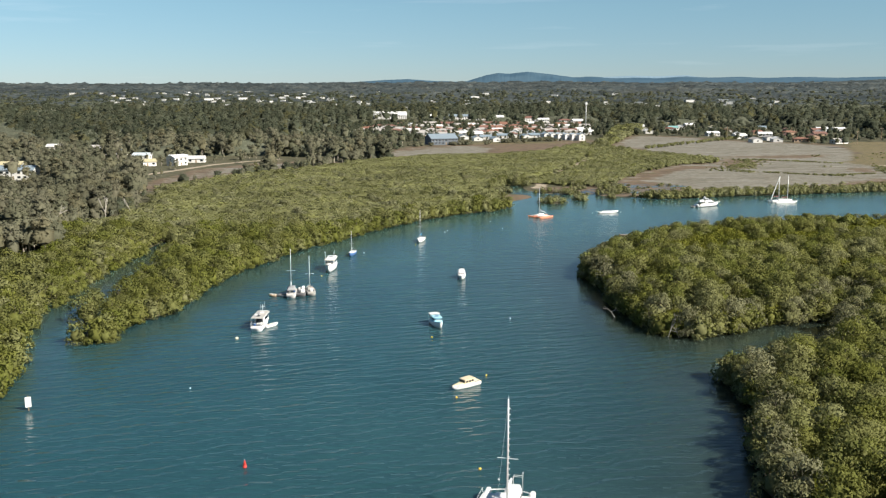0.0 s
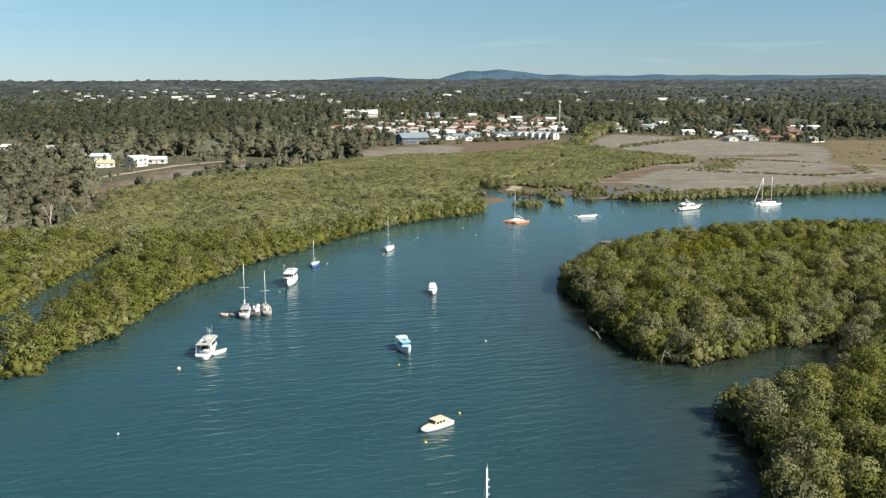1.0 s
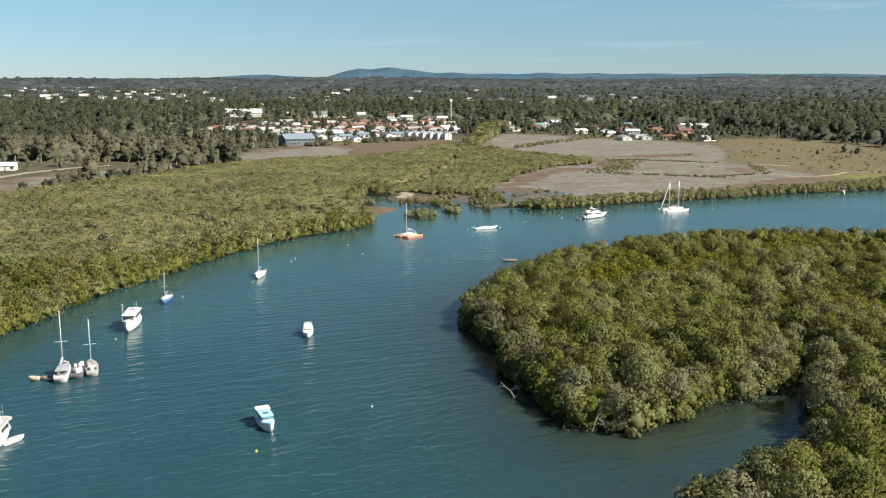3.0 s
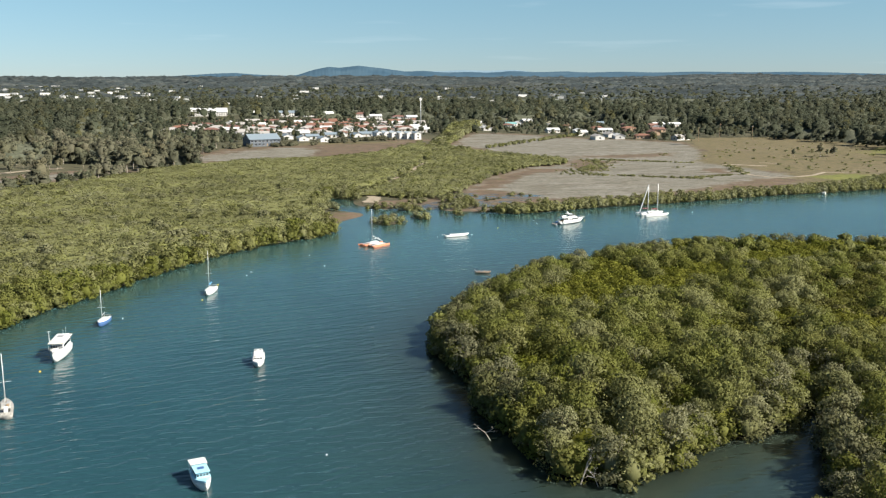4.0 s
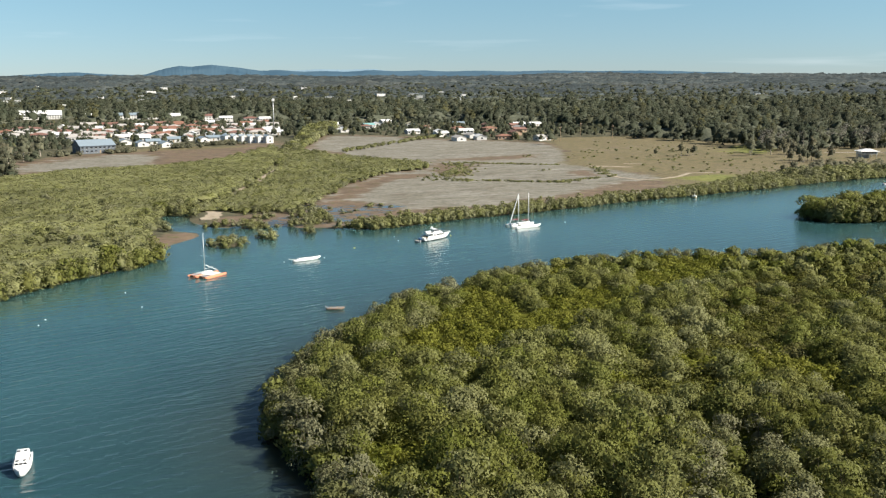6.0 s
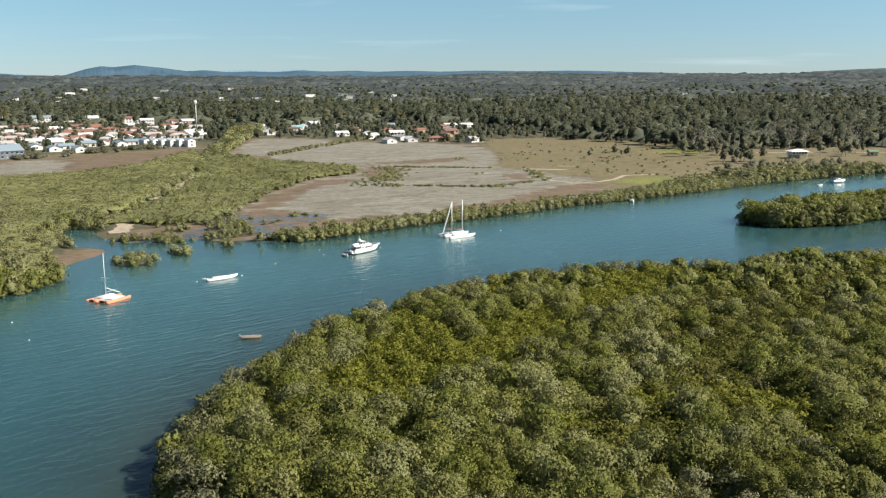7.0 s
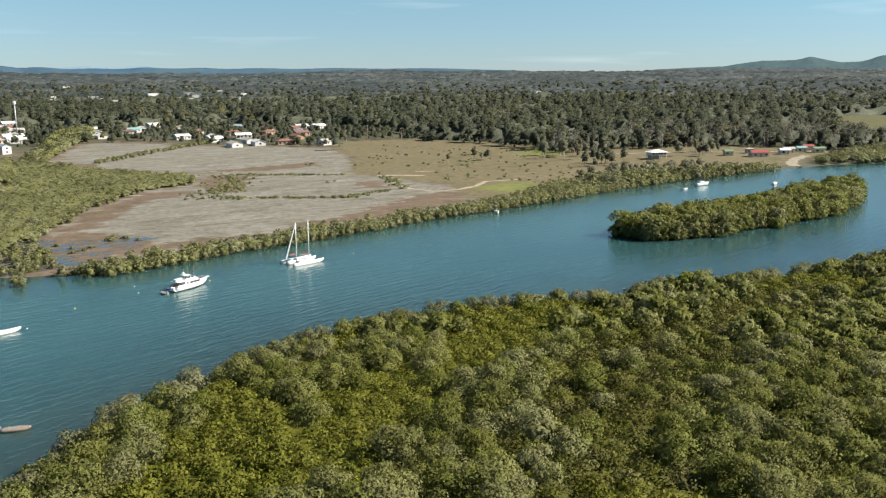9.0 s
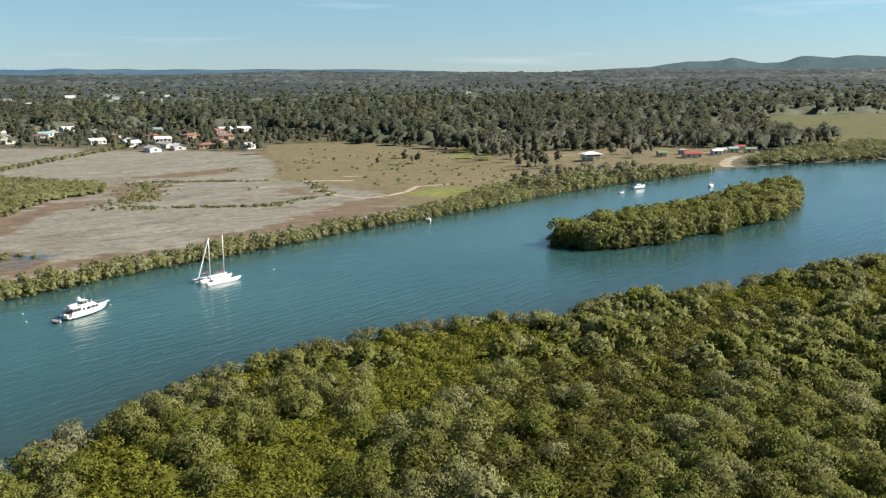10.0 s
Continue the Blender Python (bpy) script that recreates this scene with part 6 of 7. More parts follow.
b = afloat("old_sloop", -26.4, 196.0, 104, "small weathered sloop rafted alongside a barge", "sailing boat")
part("hull", hull(7.4, 2.4, 1.0), plain("stained_hull", (0.36, 0.35, 0.32), 0.65, dirt=0.3), b, "stained hull", True)
part("cabin", cabin(-1.6, 1.6, 1.6, 1.0, 1.55, 0.1, 0.6), plain("grimy_deck_paint", (0.46, 0.45, 0.42), 0.7, dirt=0.25), b, "", True)
part("hatch_cover", slab(-3.0, -1.7, -0.7, 0.7, 1.05, 1.2, 0.04), DARK, b)
for k in range(7):
    X, Y, s = rr.uniform(-3.2, 1.5), rr.uniform(-0.6, 0.6), rr.uniform(0.15, 0.32)
    part("deck_gear", slab(X - s, X + s, Y - s, Y + s, 1.0, 1.25 + s * 2, s * 0.3), rr.choice([GREYPAINT, RUBBER, TIMBER, WHITE]), b, "loose gear on the deck")
mast_rig(b, 0.6, 0, 1.5, 8.3, 2.6, None, [(3.6, 0, 1.3), (-3.6, 0, 1.1)])
open_dinghy("tender", -32.0, 192.5, 170, 2.7, 1.4, GREYPAINT, RUBBER, "grey inflatable tender behind a motor-sailer")
open_dinghy("tender", -34.2, 192.8, 172, 2.0, 1.3, plain("faded_tan_canvas", (0.42, 0.31, 0.21), 0.8), WHITE, "small tan and white tender trailing a grey one", motor=False)

# White trawler-like cruiser with a long roof, bow towards the start.
b = afloat("flybridge_cruiser", -24.6, 221.8, -92, "white high-bowed cruiser with a long cream roof", "motor boat")
b.matrix_world = pose(-24.6, 221.8, 0, 0, 0, -92) @ Matrix.Diagonal((0.8, 0.8, 1.0, 1))
part("hull", hull(10.6, 3.4, 1.25, bow_rise=0.75, fine=1.9), WHITE, b, "", True)
part("bulwark", hull(10.66, 3.46, 0.12, (0, 0, 1.1), draft=0.0, bow_rise=7.6, fine=1.9), GREYPAINT, b, "grey rubbing strip", True)
part("cabin", cabin(-4.4, 1.9, 2.8, 1.25, 2.75, 0.1, 0.25), WHITE, b, "", True)
part("roof", slab(-4.9, 2.3, -1.6, 1.6, 2.75, 2.9, 0.06), plain("cream_roof_paint", (0.74, 0.70, 0.60), 0.6), b, "long cream roof")
part("roof_coaming", slab(-4.2, 0.6, -1.25, 1.25, 2.9, 3.15, 0.06), WHITE, b, "white raised roof edge")
part("roof_hatch", slab(-2.4, -1.2, -0.6, 0.6, 3.15, 3.26, 0.03), GREYPAINT, b)
part("foredeck_box", slab(2.4, 3.3, -0.5, 0.5, 1.75, 2.1, 0.06), WHITE, b)
front_windows(b, 1.88, 2.5, 1.95, 0.5, 5)
side_windows(b, -3.8, 1.4, 2.8, 1.95, 0.5, 5)
bm = bmesh.new()
tube(bm, (1.9, -1.3, 2.9), (1.9, -1.3, 4.9), 0.06)
tube(bm, (1.9, -1.6, 4.8), (1.9, -1.0, 4.8), 0.06)
for X in (-2.6, -0.4):
    tube(bm, (X, 0.9, 3.1), (X - 0.1, 0.9, 4.6), 0.025, sides=4)
part("roof_aerials", bm, ALLOY, b, "signal mast and aerials")
rail(b, [(5.0, 0.2), (3.2, 1.2), (2.2, 1.5)], 1.9, 2.5)
rail(b, [(5.0, -0.2), (3.2, -1.2), (2.2, -1.5)], 1.9, 2.5)


def sloop(x, y, heading, length, top, label, side, cover):
    b = afloat("sloop", x, y, heading, label, "sailing boat")
    part("hull", hull(length, length * 0.33, 0.85, draft=0.3), side, b, "", True)
    part("deck", hull(length * 0.985, length * 0.32, 0.12, (0, 0, 0.82), draft=0, bow_rise=2.6), WHITE, b, "white deck", True)
    part("cabin", cabin(-length * 0.2, length * 0.22, length * 0.2, 0.9, 1.3, 0.1, 0.7, 0.8), WHITE, b, "", True)
    part("cockpit", slab(-length * 0.42, -length * 0.22, -0.45, 0.45, 0.95, 1.0, 0.02), GREYPAINT, b)
    side_windows(b, -length * 0.14, length * 0.1, length * 0.19, 1.02, 0.14, 2)
    mast_rig(b, length * 0.1, 0, 1.25, top, length * 0.38, cover, [(length * 0.48, 0, 1.0), (-length * 0.47, 0, 0.95)], 0.4, 0.07)
    rail(b, [(-length * 0.3, length * 0.13), (-length * 0.48, length * 0.1), (-length * 0.48, -length * 0.1), (-length * 0.3, -length * 0.13)], 0.9, 1.4)


sloop(-21.0, 242.5, -98, 6.4, 6.6, "small sloop with a blue hull and bare mast", BLUECANVAS, None)
sloop(-2.5, 265.0, -100, 7.8, 9.3, "white sloop with a bright blue sail cover", WHITE, plain("bright_blue_canvas", (0.06, 0.28, 0.50), 0.8))
sloop(391.0, 397.0, -150, 7.4, 8.4, "small white sloop anchored beyond the islet", WHITE, None)

# Orange trimaran at the creek mouth.
b = afloat("trimaran", 39.6, 316.9, -137, "orange trimaran with white decks and a bare mast", "trimaran")
b.matrix_world = pose(39.6, 316.9, 0, 0, 0, -137) @ Matrix.Diagonal((0.92, 0.92, 0.78, 1))
part("main_hull", hull(8.6, 1.3, 0.75, fine=1.7, transom=0.5), ORANGE, b, "orange centre hull", True)
for s in (-1, 1):
    part("float_hull", hull(8.0, 0.7, 0.55, (-0.2, s * 2.9, 0), fine=1.6, transom=0.4), ORANGE, b, "orange outrigger float", True)
part("wing_deck", slab(-2.6, 1.4, -2.7, 2.7, 0.66, 0.8, 0.05), plain("grey_white_deck", (0.60, 0.60, 0.58), 0.6), b, "grey-white wing deck")
part("deck_gear", slab(-2.2, -1.2, -0.9, 0.4, 0.8, 1.2, 0.1), GREYPAINT, b, "grey covered gear")
part("cabin", cabin(-1.6, 2.0, 1.3, 0.9, 1.5, 0.1, 0.8), WHITE, b, "", True)
part("side_net", slab(1.7, 3.0, -2.6, 2.6, 0.66, 0.7, 0.01), GREYPAINT, b)
mast_rig(b, 0.6, 0, 1.4, 12.2, 3.4, None, [(4.2, 0, 1.0), (-1.0, 3.0, 0.8), (-1.0, -3.0, 0.8)])
bm = bmesh.new()
for s in (-0.3, 0.3):
    tube(bm, (0.5, s, 3.6), (-4.0, s, 1.1), 0.05)
part("topping_spars", bm, WHITE, b)

# White yacht hull lying without a mast.
b = afloat("mastless_yacht", 66.0, 327.4, 14, "white mastless yacht with a long raised bow", "sailing boat")
b.matrix_world = pose(66.0, 327.4, 0, 0, 0, 14) @ Matrix.Diagonal((0.83, 0.83, 0.66, 1))
part("hull", hull(9.6, 2.1, 0.72, bow_rise=0.75, fine=1.35, transom=0.6), WHITE, b, "", True)
part("boot_stripe", hull(8.4, 2.0, 0.08, (-0.5, 0, 0.04), draft=0.02, bow_rise=0.1, fine=1.4, transom=0.6), GREYPAINT, b, "dark waterline stripe", True)
part("cabin", cabin(-2.0, 1.6, 1.3, 0.78, 1.15, 0.4, 0.9, 0.75), WHITE, b, "", True)
part("coachroof_hatch", slab(-2.9, -1.9, -0.55, 0.55, 0.8, 1.2, 0.08), WHITE, b, "white hatch cover")
side_windows(b, -1.2, 0.4, 1.3, 0.92, 0.1, 3)
part("cockpit", slab(-4.0, -3.0, -0.5, 0.5, 0.8, 0.86, 0.02), GREYPAINT, b)
bm = bmesh.new()
for s in (-0.5, 0.5):
    tube(bm, (-4.2, s, 0.85), (-5.9, s * 0.8, 1.15), 0.05)
tube(bm, (-5.9, 0.45, 1.15), (-5.9, -0.45, 1.15), 0.05)
tube(bm, (-5.2, 0.45, 1.02), (-5.2, -0.45, 1.02), 0.05)
part("stern_davit", bm, WHITE, b)

open_dinghy("old_dinghy", 60.8, 273.9, -16, 4.4, 1.7, plain("weathered_brown_paint", (0.26, 0.20, 0.15), 0.7, dirt=0.25), RUBBER, "weathered open dinghy moored off the mangroves")

# Large white cruiser with a radar mast, a roof dinghy and a stern dinghy.
b = afloat("motor_yacht", 108.6, 346.2, 27, "large white motor yacht with flybridge and radar mast", "motor boat")
b.matrix_world = pose(108.6, 346.2, 0, 0, 0, 27) @ Matrix.Diagonal((0.84, 0.84, 0.87, 1))
part("hull", hull(12.6, 3.7, 1.0, bow_rise=0.6, fine=1.9), WHITE, b, "", True)
part("boot_stripe", hull(11.9, 3.6, 0.10, (-0.2, 0, 0.05), draft=0.05, bow_rise=0.2, fine=1.9), DARK, b, "dark waterline stripe", True)
part("saloon", cabin(-3.2, 3.8, 3.0, 1.05, 2.25, 0.1, 1.9), WHITE, b, "", True)
part("forward_cabin", cabin(2.4, 4.8, 2.2, 1.2, 1.65, 0.0, 1.0), WHITE, b, "", True)
part("aft_deck", slab(-6.0, -2.9, -1.5, 1.5, 1.08, 1.14, 0.03), TIMBER, b)
part("aft_roof", slab(-5.6, -2.4, -1.55, 1.55, 2.3, 2.4, 0.05), WHITE, b, "white roof over the aft deck")
bm = bmesh.new()
for s in (-1, 1):
    for X in (-5.4, -4.2):
        tube(bm, (X, s * 1.4, 1.1), (X, s * 1.4, 2.3), 0.05)
part("aft_posts", bm, ALLOY, b)
part("saloon_door", slab(-3.06, -2.96, -0.9, 0.9, 1.15, 2.15, 0.02), DARK, b, "dark saloon doorway")
part("flybridge", cabin(-3.0, 1.9, 2.6, 2.2, 2.78, 0.1, 1.0), WHITE, b, "", True)
part("flybridge_floor", slab(-2.6, 0.3, -1.0, 1.0, 2.76, 2.8, 0.01), DARK, b, "dark flybridge floor")
part("flybridge_screen", cabin(0.4, 1.2, 2.1, 2.76, 3.08, 0.1, 0.4), GREYPAINT, b, "grey flybridge screen")
for s in (-1, 1):
    part("bulwark", slab(-6.1, -3.0, s * 1.6 - 0.06, s * 1.6 + 0.06, 1.0, 1.6, 0.04), WHITE, b, "white aft bulwark")
part("bimini", slab(-2.8, -0.6, -1.1, 1.1, 3.55, 3.65, 0.04), plain("grey_white_canvas", (0.55, 0.56, 0.57), 0.85), b, "grey canopy over the flybridge")
for X, Y in ((-0.5, 0.5), (-0.5, -0.5), (-1.5, 0.0)):
    part("flybridge_seat", slab(X - 0.3, X + 0.3, Y - 0.3, Y + 0.3, 2.72, 3.2, 0.08), GREYPAINT, b, "grey flybridge seat")
for x0, x1 in ((-2.6, -2.0), (-1.4, -0.2), (0.0, 1.1), (1.3, 2.2)):
    for s in (-1, 1):
        part("window", slab(x0, x1, s * 1.42 - 0.06, s * 1.42 + 0.06, 1.4, 2.04, 0.04), DARK, b, "dark tinted window")
front_windows(b, 2.75, 2.3, 1.5, 0.45, 3)
bm = bmesh.new()
tube(bm, (-2.0, 0, 2.7), (-2.4, 0, 4.6), 0.14, 0.09)
tube(bm, (-2.3, -0.8, 4.0), (-2.3, 0.8, 4.0), 0.05)
tube(bm, (-2.4, 0, 4.6), (-2.4, 0, 5.4), 0.02, sides=4)
for s in (-1, 1):
    tube(bm, (0.6, s * 1.1, 2.7), (0.4, s * 1.1, 5.2), 0.02, sides=4)
part("radar_mast", bm, WHITE, b, "white radar mast with aerials")
bm = bmesh.new()
bmesh.ops.create_uvsphere(bm, u_segments=12, v_segments=7, radius=0.42, matrix=Matrix.Translation((-2.35, 0, 4.15)) @ Matrix.Diagonal((1, 1, 0.6, 1)))
part("radar_dome", bm, WHITE, b, "", True)
part("roof_dinghy", hull(3.0, 1.3, 0.42, (-4.1, 0.1, 2.55), draft=0.15), WHITE, b, "white dinghy carried on the aft roof", True)
rail(b, [(6.9, 0.25), (5.4, 0.8), (3.5, 1.4), (0, 1.75), (-2.8, 1.75)], 1.3, 2.0)
rail(b, [(6.9, -0.25), (5.4, -0.8), (3.5, -1.4), (0, -1.75), (-2.8, -1.75)], 1.3, 2.0)
part("bow_pulpit", slab(5.6, 7.2, -0.3, 0.3, 1.55, 1.66, 0.04), WHITE, b, "white bow pulpit")
part("swim_platform", slab(-7.1, -6.2, -1.5, 1.5, 0.3, 0.42, 0.04), WHITE, b)
for s in (-0.9, -0.1):
    part("hung_outboard", slab(-7.3, -6.7, s - 0.28, s + 0.28, 0.45, 1.35, 0.12), WHITE, b, "white outboard motor")
part("stern_cover", slab(-7.6, -6.3, 0.5, 1.5, 0.45, 0.95, 0.15), BLUECANVAS, b, "bright blue cover")
open_dinghy("inflatable_tender", 101.4, 342.6, 110, 2.7, 1.4, GREYPAINT, RUBBER, "grey inflatable tender behind a motor yacht")

# Two-masted white multihull.
b = afloat("ketch_trimaran", 142.3, 358.0, 12, "white two-masted trimaran with dark red sail covers", "trimaran")
for s in (-1, 1):
    part("float_hull", hull(11.0, 1.0, 0.75, (0.2 * s, s * 3.3, 0), fine=1.5, transom=0.45), WHITE, b, "slim white hull", True)
part("main_hull", hull(10.4, 1.5, 0.95, (-0.3, 0, 0), fine=1.5, transom=0.5), WHITE, b, "", True)
part("wing_deck", slab(-2.6, 0.6, -3.2, 3.2, 0.7, 0.86, 0.06), WHITE, b)
part("cabin", cabin(-2.6, 1.8, 1.8, 0.95, 1.55, 0.1, 0.9), WHITE, b, "", True)
side_windows(b, -2.0, 0.8, 1.8, 1.12, 0.24, 3)
mast_rig(b, 2.6, 0.3, 1.1, 10.7, 3.0, CANVAS, [(5.0, 0, 1.3)], 0.35, 0.18)
mast_rig(b, -1.2, 1.2, 1.4, 10.4, 2.8, CANVAS, [], 0.35, 0.18)
bm = bmesh.new()
tube(bm, (-1.3, 1.2, 11.2), (-4.7, 1.6, 1.2), 0.16, 0.22, 7)
part("furled_sail", bm, WHITE, b, "white sail furled on its stay")

b = afloat("sports_cruiser", 362.2, 413.4, -6, "white sports cruiser with a dark upper deck", "motor boat")
part("hull", hull(9.0, 3.0, 1.3), WHITE, b, "", True)
part("cabin", cabin(-2.8, 2.0, 2.5, 1.3, 2.3, 0.1, 1.4), WHITE, b, "", True)
part("hard_top", slab(-3.0, 0.6, -1.3, 1.3, 2.7, 2.85, 0.05), DARK, b, "dark hard top")
side_windows(b, -2.2, 0.8, 2.5, 1.65, 0.45, 3)
open_dinghy("runabout", 345.0, 408.0, 11, 5.0, 1.9, WHITE, GREYPAINT, "white open runabout near the bank")
b = afloat("day_sailer", 237.2, 399.4, -115, "small white day sailer with a yellow stripe by the mangroves", "sailing boat")
part("hull", hull(4.8, 1.8, 0.75), WHITE, b, "", True)
part("stripe", hull(4.84, 1.84, 0.16, (0, 0, 0.2), draft=0, bow_rise=0.5), BUOYYELLOW, b, "yellow hull stripe", True)
part("cabin", cabin(-0.6, 1.2, 1.1, 0.8, 1.15, 0.1, 0.5), WHITE, b, "", True)
bm = bmesh.new()
tube(bm, (1.0, 0.2, 1.1), (-2.2, 0.2, 1.7), 0.05)
part("lowered_mast", bm, ALLOY, b, "mast lowered over the stern")

# ---- buoys and markers ----


def buoy(x, y, mat, label, r=0.17):
    b = empty("mooring_buoy", pose(x, y, 0), label, "buoy", "mooring buoys")
    bm = bmesh.new()
    bmesh.ops.create_uvsphere(bm, u_segments=12, v_segments=8, radius=r, matrix=Matrix.Translation((0, 0, r * 0.45)) @ Matrix.Diagonal((1, 1, 0.85, 1)))
    part("float", bm, mat, b, "", True)
    bm = bmesh.new()
    tube(bm, (0, 0, r * 1.2), (0, 0, r * 1.55), 0.05)
    part("mooring_eye", bm, GREYPAINT, b)


for x, y in ((9, 136.5), (4, 126.3), (0.5, 159), (6, 101), (82, 340), (-1.2, 273), (-3.8, 258.5), (-26, 214), (114.5, 350)):
    buoy(x, y, BUOYYELLOW, "yellow mooring buoy afloat on the creek")
for x, y in ((-36, 131), (16, 172.5), (8, 98), (6, 286), (21, 305), (5, 282), (24, 290), (97, 347), (60, 327), (71, 329), (159, 361), (98, 354), (-18, 246)):
    buoy(x, y, WHITE, "small white mooring buoy afloat on the creek", 0.13)

buoy(-34.8, 158.5, plain("cream_float", (0.72, 0.66, 0.48), 0.5), "cream mooring buoy afloat near a cruiser", 0.3)
b = empty("channel_marker", pose(-56.2, 121.8, 0, 0, 0, 25), "white sign board on a pile standing in the water", "marker")
bm = bmesh.new()
tube(bm, (0, 0.1, -1.5), (0, 0.1, 2.15), 0.09, 0.08, 10)
part("pile", bm, TIMBER, b)
board = part("board", slab(-0.4, 0.4, -0.04, 0.03, 0.5, 2.0, 0.02), WHITE, b, "white sign board")
for k in range(3):
    part("writing", slab(-0.22, 0.22 - 0.1 * (k % 2), -0.052, -0.041, 1.55 - 0.3 * k, 1.63 - 0.3 * k, 0.0), GREYPAINT, board, "faint line of writing")
b = empty("channel_buoy", pose(-22, 102, 0) @ Matrix.Diagonal((0.55, 0.55, 0.6, 1)), "red conical channel buoy floating upright", "buoy")
bm = bmesh.new()
tube(bm, (0, 0, -0.3), (0, 0, 0.45), 0.45, 0.45, 14)
part("float", bm, BUOYRED, b, "", True)
bm = bmesh.new()
tube(bm, (0, 0, 0.45), (0, 0, 1.5), 0.36, 0.12, 14)
part("cone", bm, BUOYRED, b, "", True)
bm = bmesh.new()
tube(bm, (0, 0, 1.5), (0, 0, 1.75), 0.07)
part("topmark", bm, GREYPAINT, b)

# ---- houses ----
ROOFS = {"o": plain("terracotta_tiles", (0.215, 0.108, 0.074), 0.85, dirt=0.2), "g": plain("grey_tiles", (0.36, 0.34, 0.32), 0.7), "w": plain("white_metal_roof", (0.66, 0.66, 0.65), 0.5), "s": plain("silver_blue_metal_roof", (0.45, 0.51, 0.55), 0.5), "b": plain("blue_grey_metal_roof", (0.20, 0.25, 0.29), 0.5), "n": plain("brown_tiles", (0.17, 0.09, 0.07), 0.8), "y": plain("yellow_metal_roof", (0.43, 0.39, 0.25), 0.5), "r": plain("red_metal_roof", (0.26, 0.055, 0.05), 0.6), "t": plain("teal_metal_roof", (0.16, 0.32, 0.32), 0.6), "e": plain("green_metal_roof", (0.13, 0.20, 0.11), 0.6)}
ROOF_WORDS = {"o": "terracotta tiled", "g": "grey tiled", "w": "white metal", "s": "silver-blue metal", "b": "blue-grey metal", "n": "brown tiled", "y": "yellow metal", "r": "red metal", "t": "teal metal", "e": "green metal"}
WALLS = [plain("white_render", (0.66, 0.65, 0.62), 0.8), plain("cream_render", (0.62, 0.54, 0.42), 0.8), plain("tan_brick", (0.42, 0.29, 0.20), 0.85), plain("blue_grey_cladding", (0.13, 0.15, 0.175), 0.7)]


def gable(w, d, z, rise, over=0.5):
    bm = bmesh.new()
    for s in (-1, 1):
        loft(bm, [[(X, s * (d / 2 + over), z - over * rise / (d / 2)), (X, 0, z + rise), (X, 0, z + rise + 0.14), (X, s * (d / 2 + over), z - over * rise / (d / 2) + 0.14)] for X in (-w / 2 - over, w / 2 + over)])
    return bm


def hip(w, d, z, rise, over=0.5):
    bm = bmesh.new()
    a, b, r = w / 2 + over, d / 2 + over, max(w / 2 - d / 2, 0.3)
    base = [bm.verts.new(p) for p in ((-a, -b, z), (a, -b, z), (a, b, z), (-a, b, z))]
    lip = [bm.verts.new((v.co.x, v.co.y, z + 0.14)) for v in base]
    r0, r1 = bm.verts.new((-r, 0, z + rise)), bm.verts.new((r, 0, z + rise))
    bm.faces.new(list(reversed(base)))
    for k in range(4):
        bm.faces.new((base[k], base[(k + 1) % 4], lip[(k + 1) % 4], lip[k]))
    bm.faces.new((lip[0], lip[1], r1, r0))
    bm.faces.new((lip[1], lip[2], r1))
    bm.faces.new((lip[2], lip[3], r0, r1))
    bm.faces.new((lip[3], lip[0], r0))
    return bm


def house(code, wall, w, d, storeys, hipped):
    """A house at the origin, its long front to -y."""
    h = 2.7 * storeys + 0.3
    ob = empty("house", pose(0, 0, 0), ("two-storey" if storeys > 1 else "single-storey") + " suburban house with a " + ROOF_WORDS[code] + " roof", "house", "houses of the suburb")
    bm = bmesh.new()
    box(bm, -w / 2, w / 2, -d / 2, d / 2, -1.0, h)
    if not hipped:
        for s in (-1, 1):
            vs = [bm.verts.new(p) for p in ((s * (w / 2 - 0.02), -d / 2, h), (s * (w / 2 - 0.02), d / 2, h), (s * (w / 2 - 0.02), 0, h + d * 0.2))]
            bm.faces.new(vs)
    part("wall", bm, wall, ob)
    part("roof", (hip if hipped else gable)(w, d, h, d * 0.2), ROOFS[code], ob)
    for st in range(storeys):
        z = 0.9 + 2.7 * st
        n = max(2, int(w / 3.2))
        for k in range(n):
            x = -w / 2 + (k + 0.5) * w / n
            if st == 0 and k == n // 2:
                part("door", slab(x - 0.5, x + 0.5, -d / 2 - 0.06, -d / 2 + 0.06, 0.0, 2.1, 0.02), TIMBER, ob)
            else:
                win = part("window", slab(x - 0.85, x + 0.85, -d / 2 - 0.07, -d / 2 + 0.05, z, z + 1.2, 0.0), DARK, ob)
                part("sill", slab(x - 0.95, x + 0.95, -d / 2 - 0.14, -d / 2, z - 0.1, z - 0.01, 0.0), WALLS[0], win)
        for s in (-1, 1):
            part("window", slab(s * w / 2 - 0.06, s * w / 2 + 0.06, -0.8, 0.8, z, z + 1.2, 0.0), DARK, ob)
    return ob


HOUSE_CACHE = {}


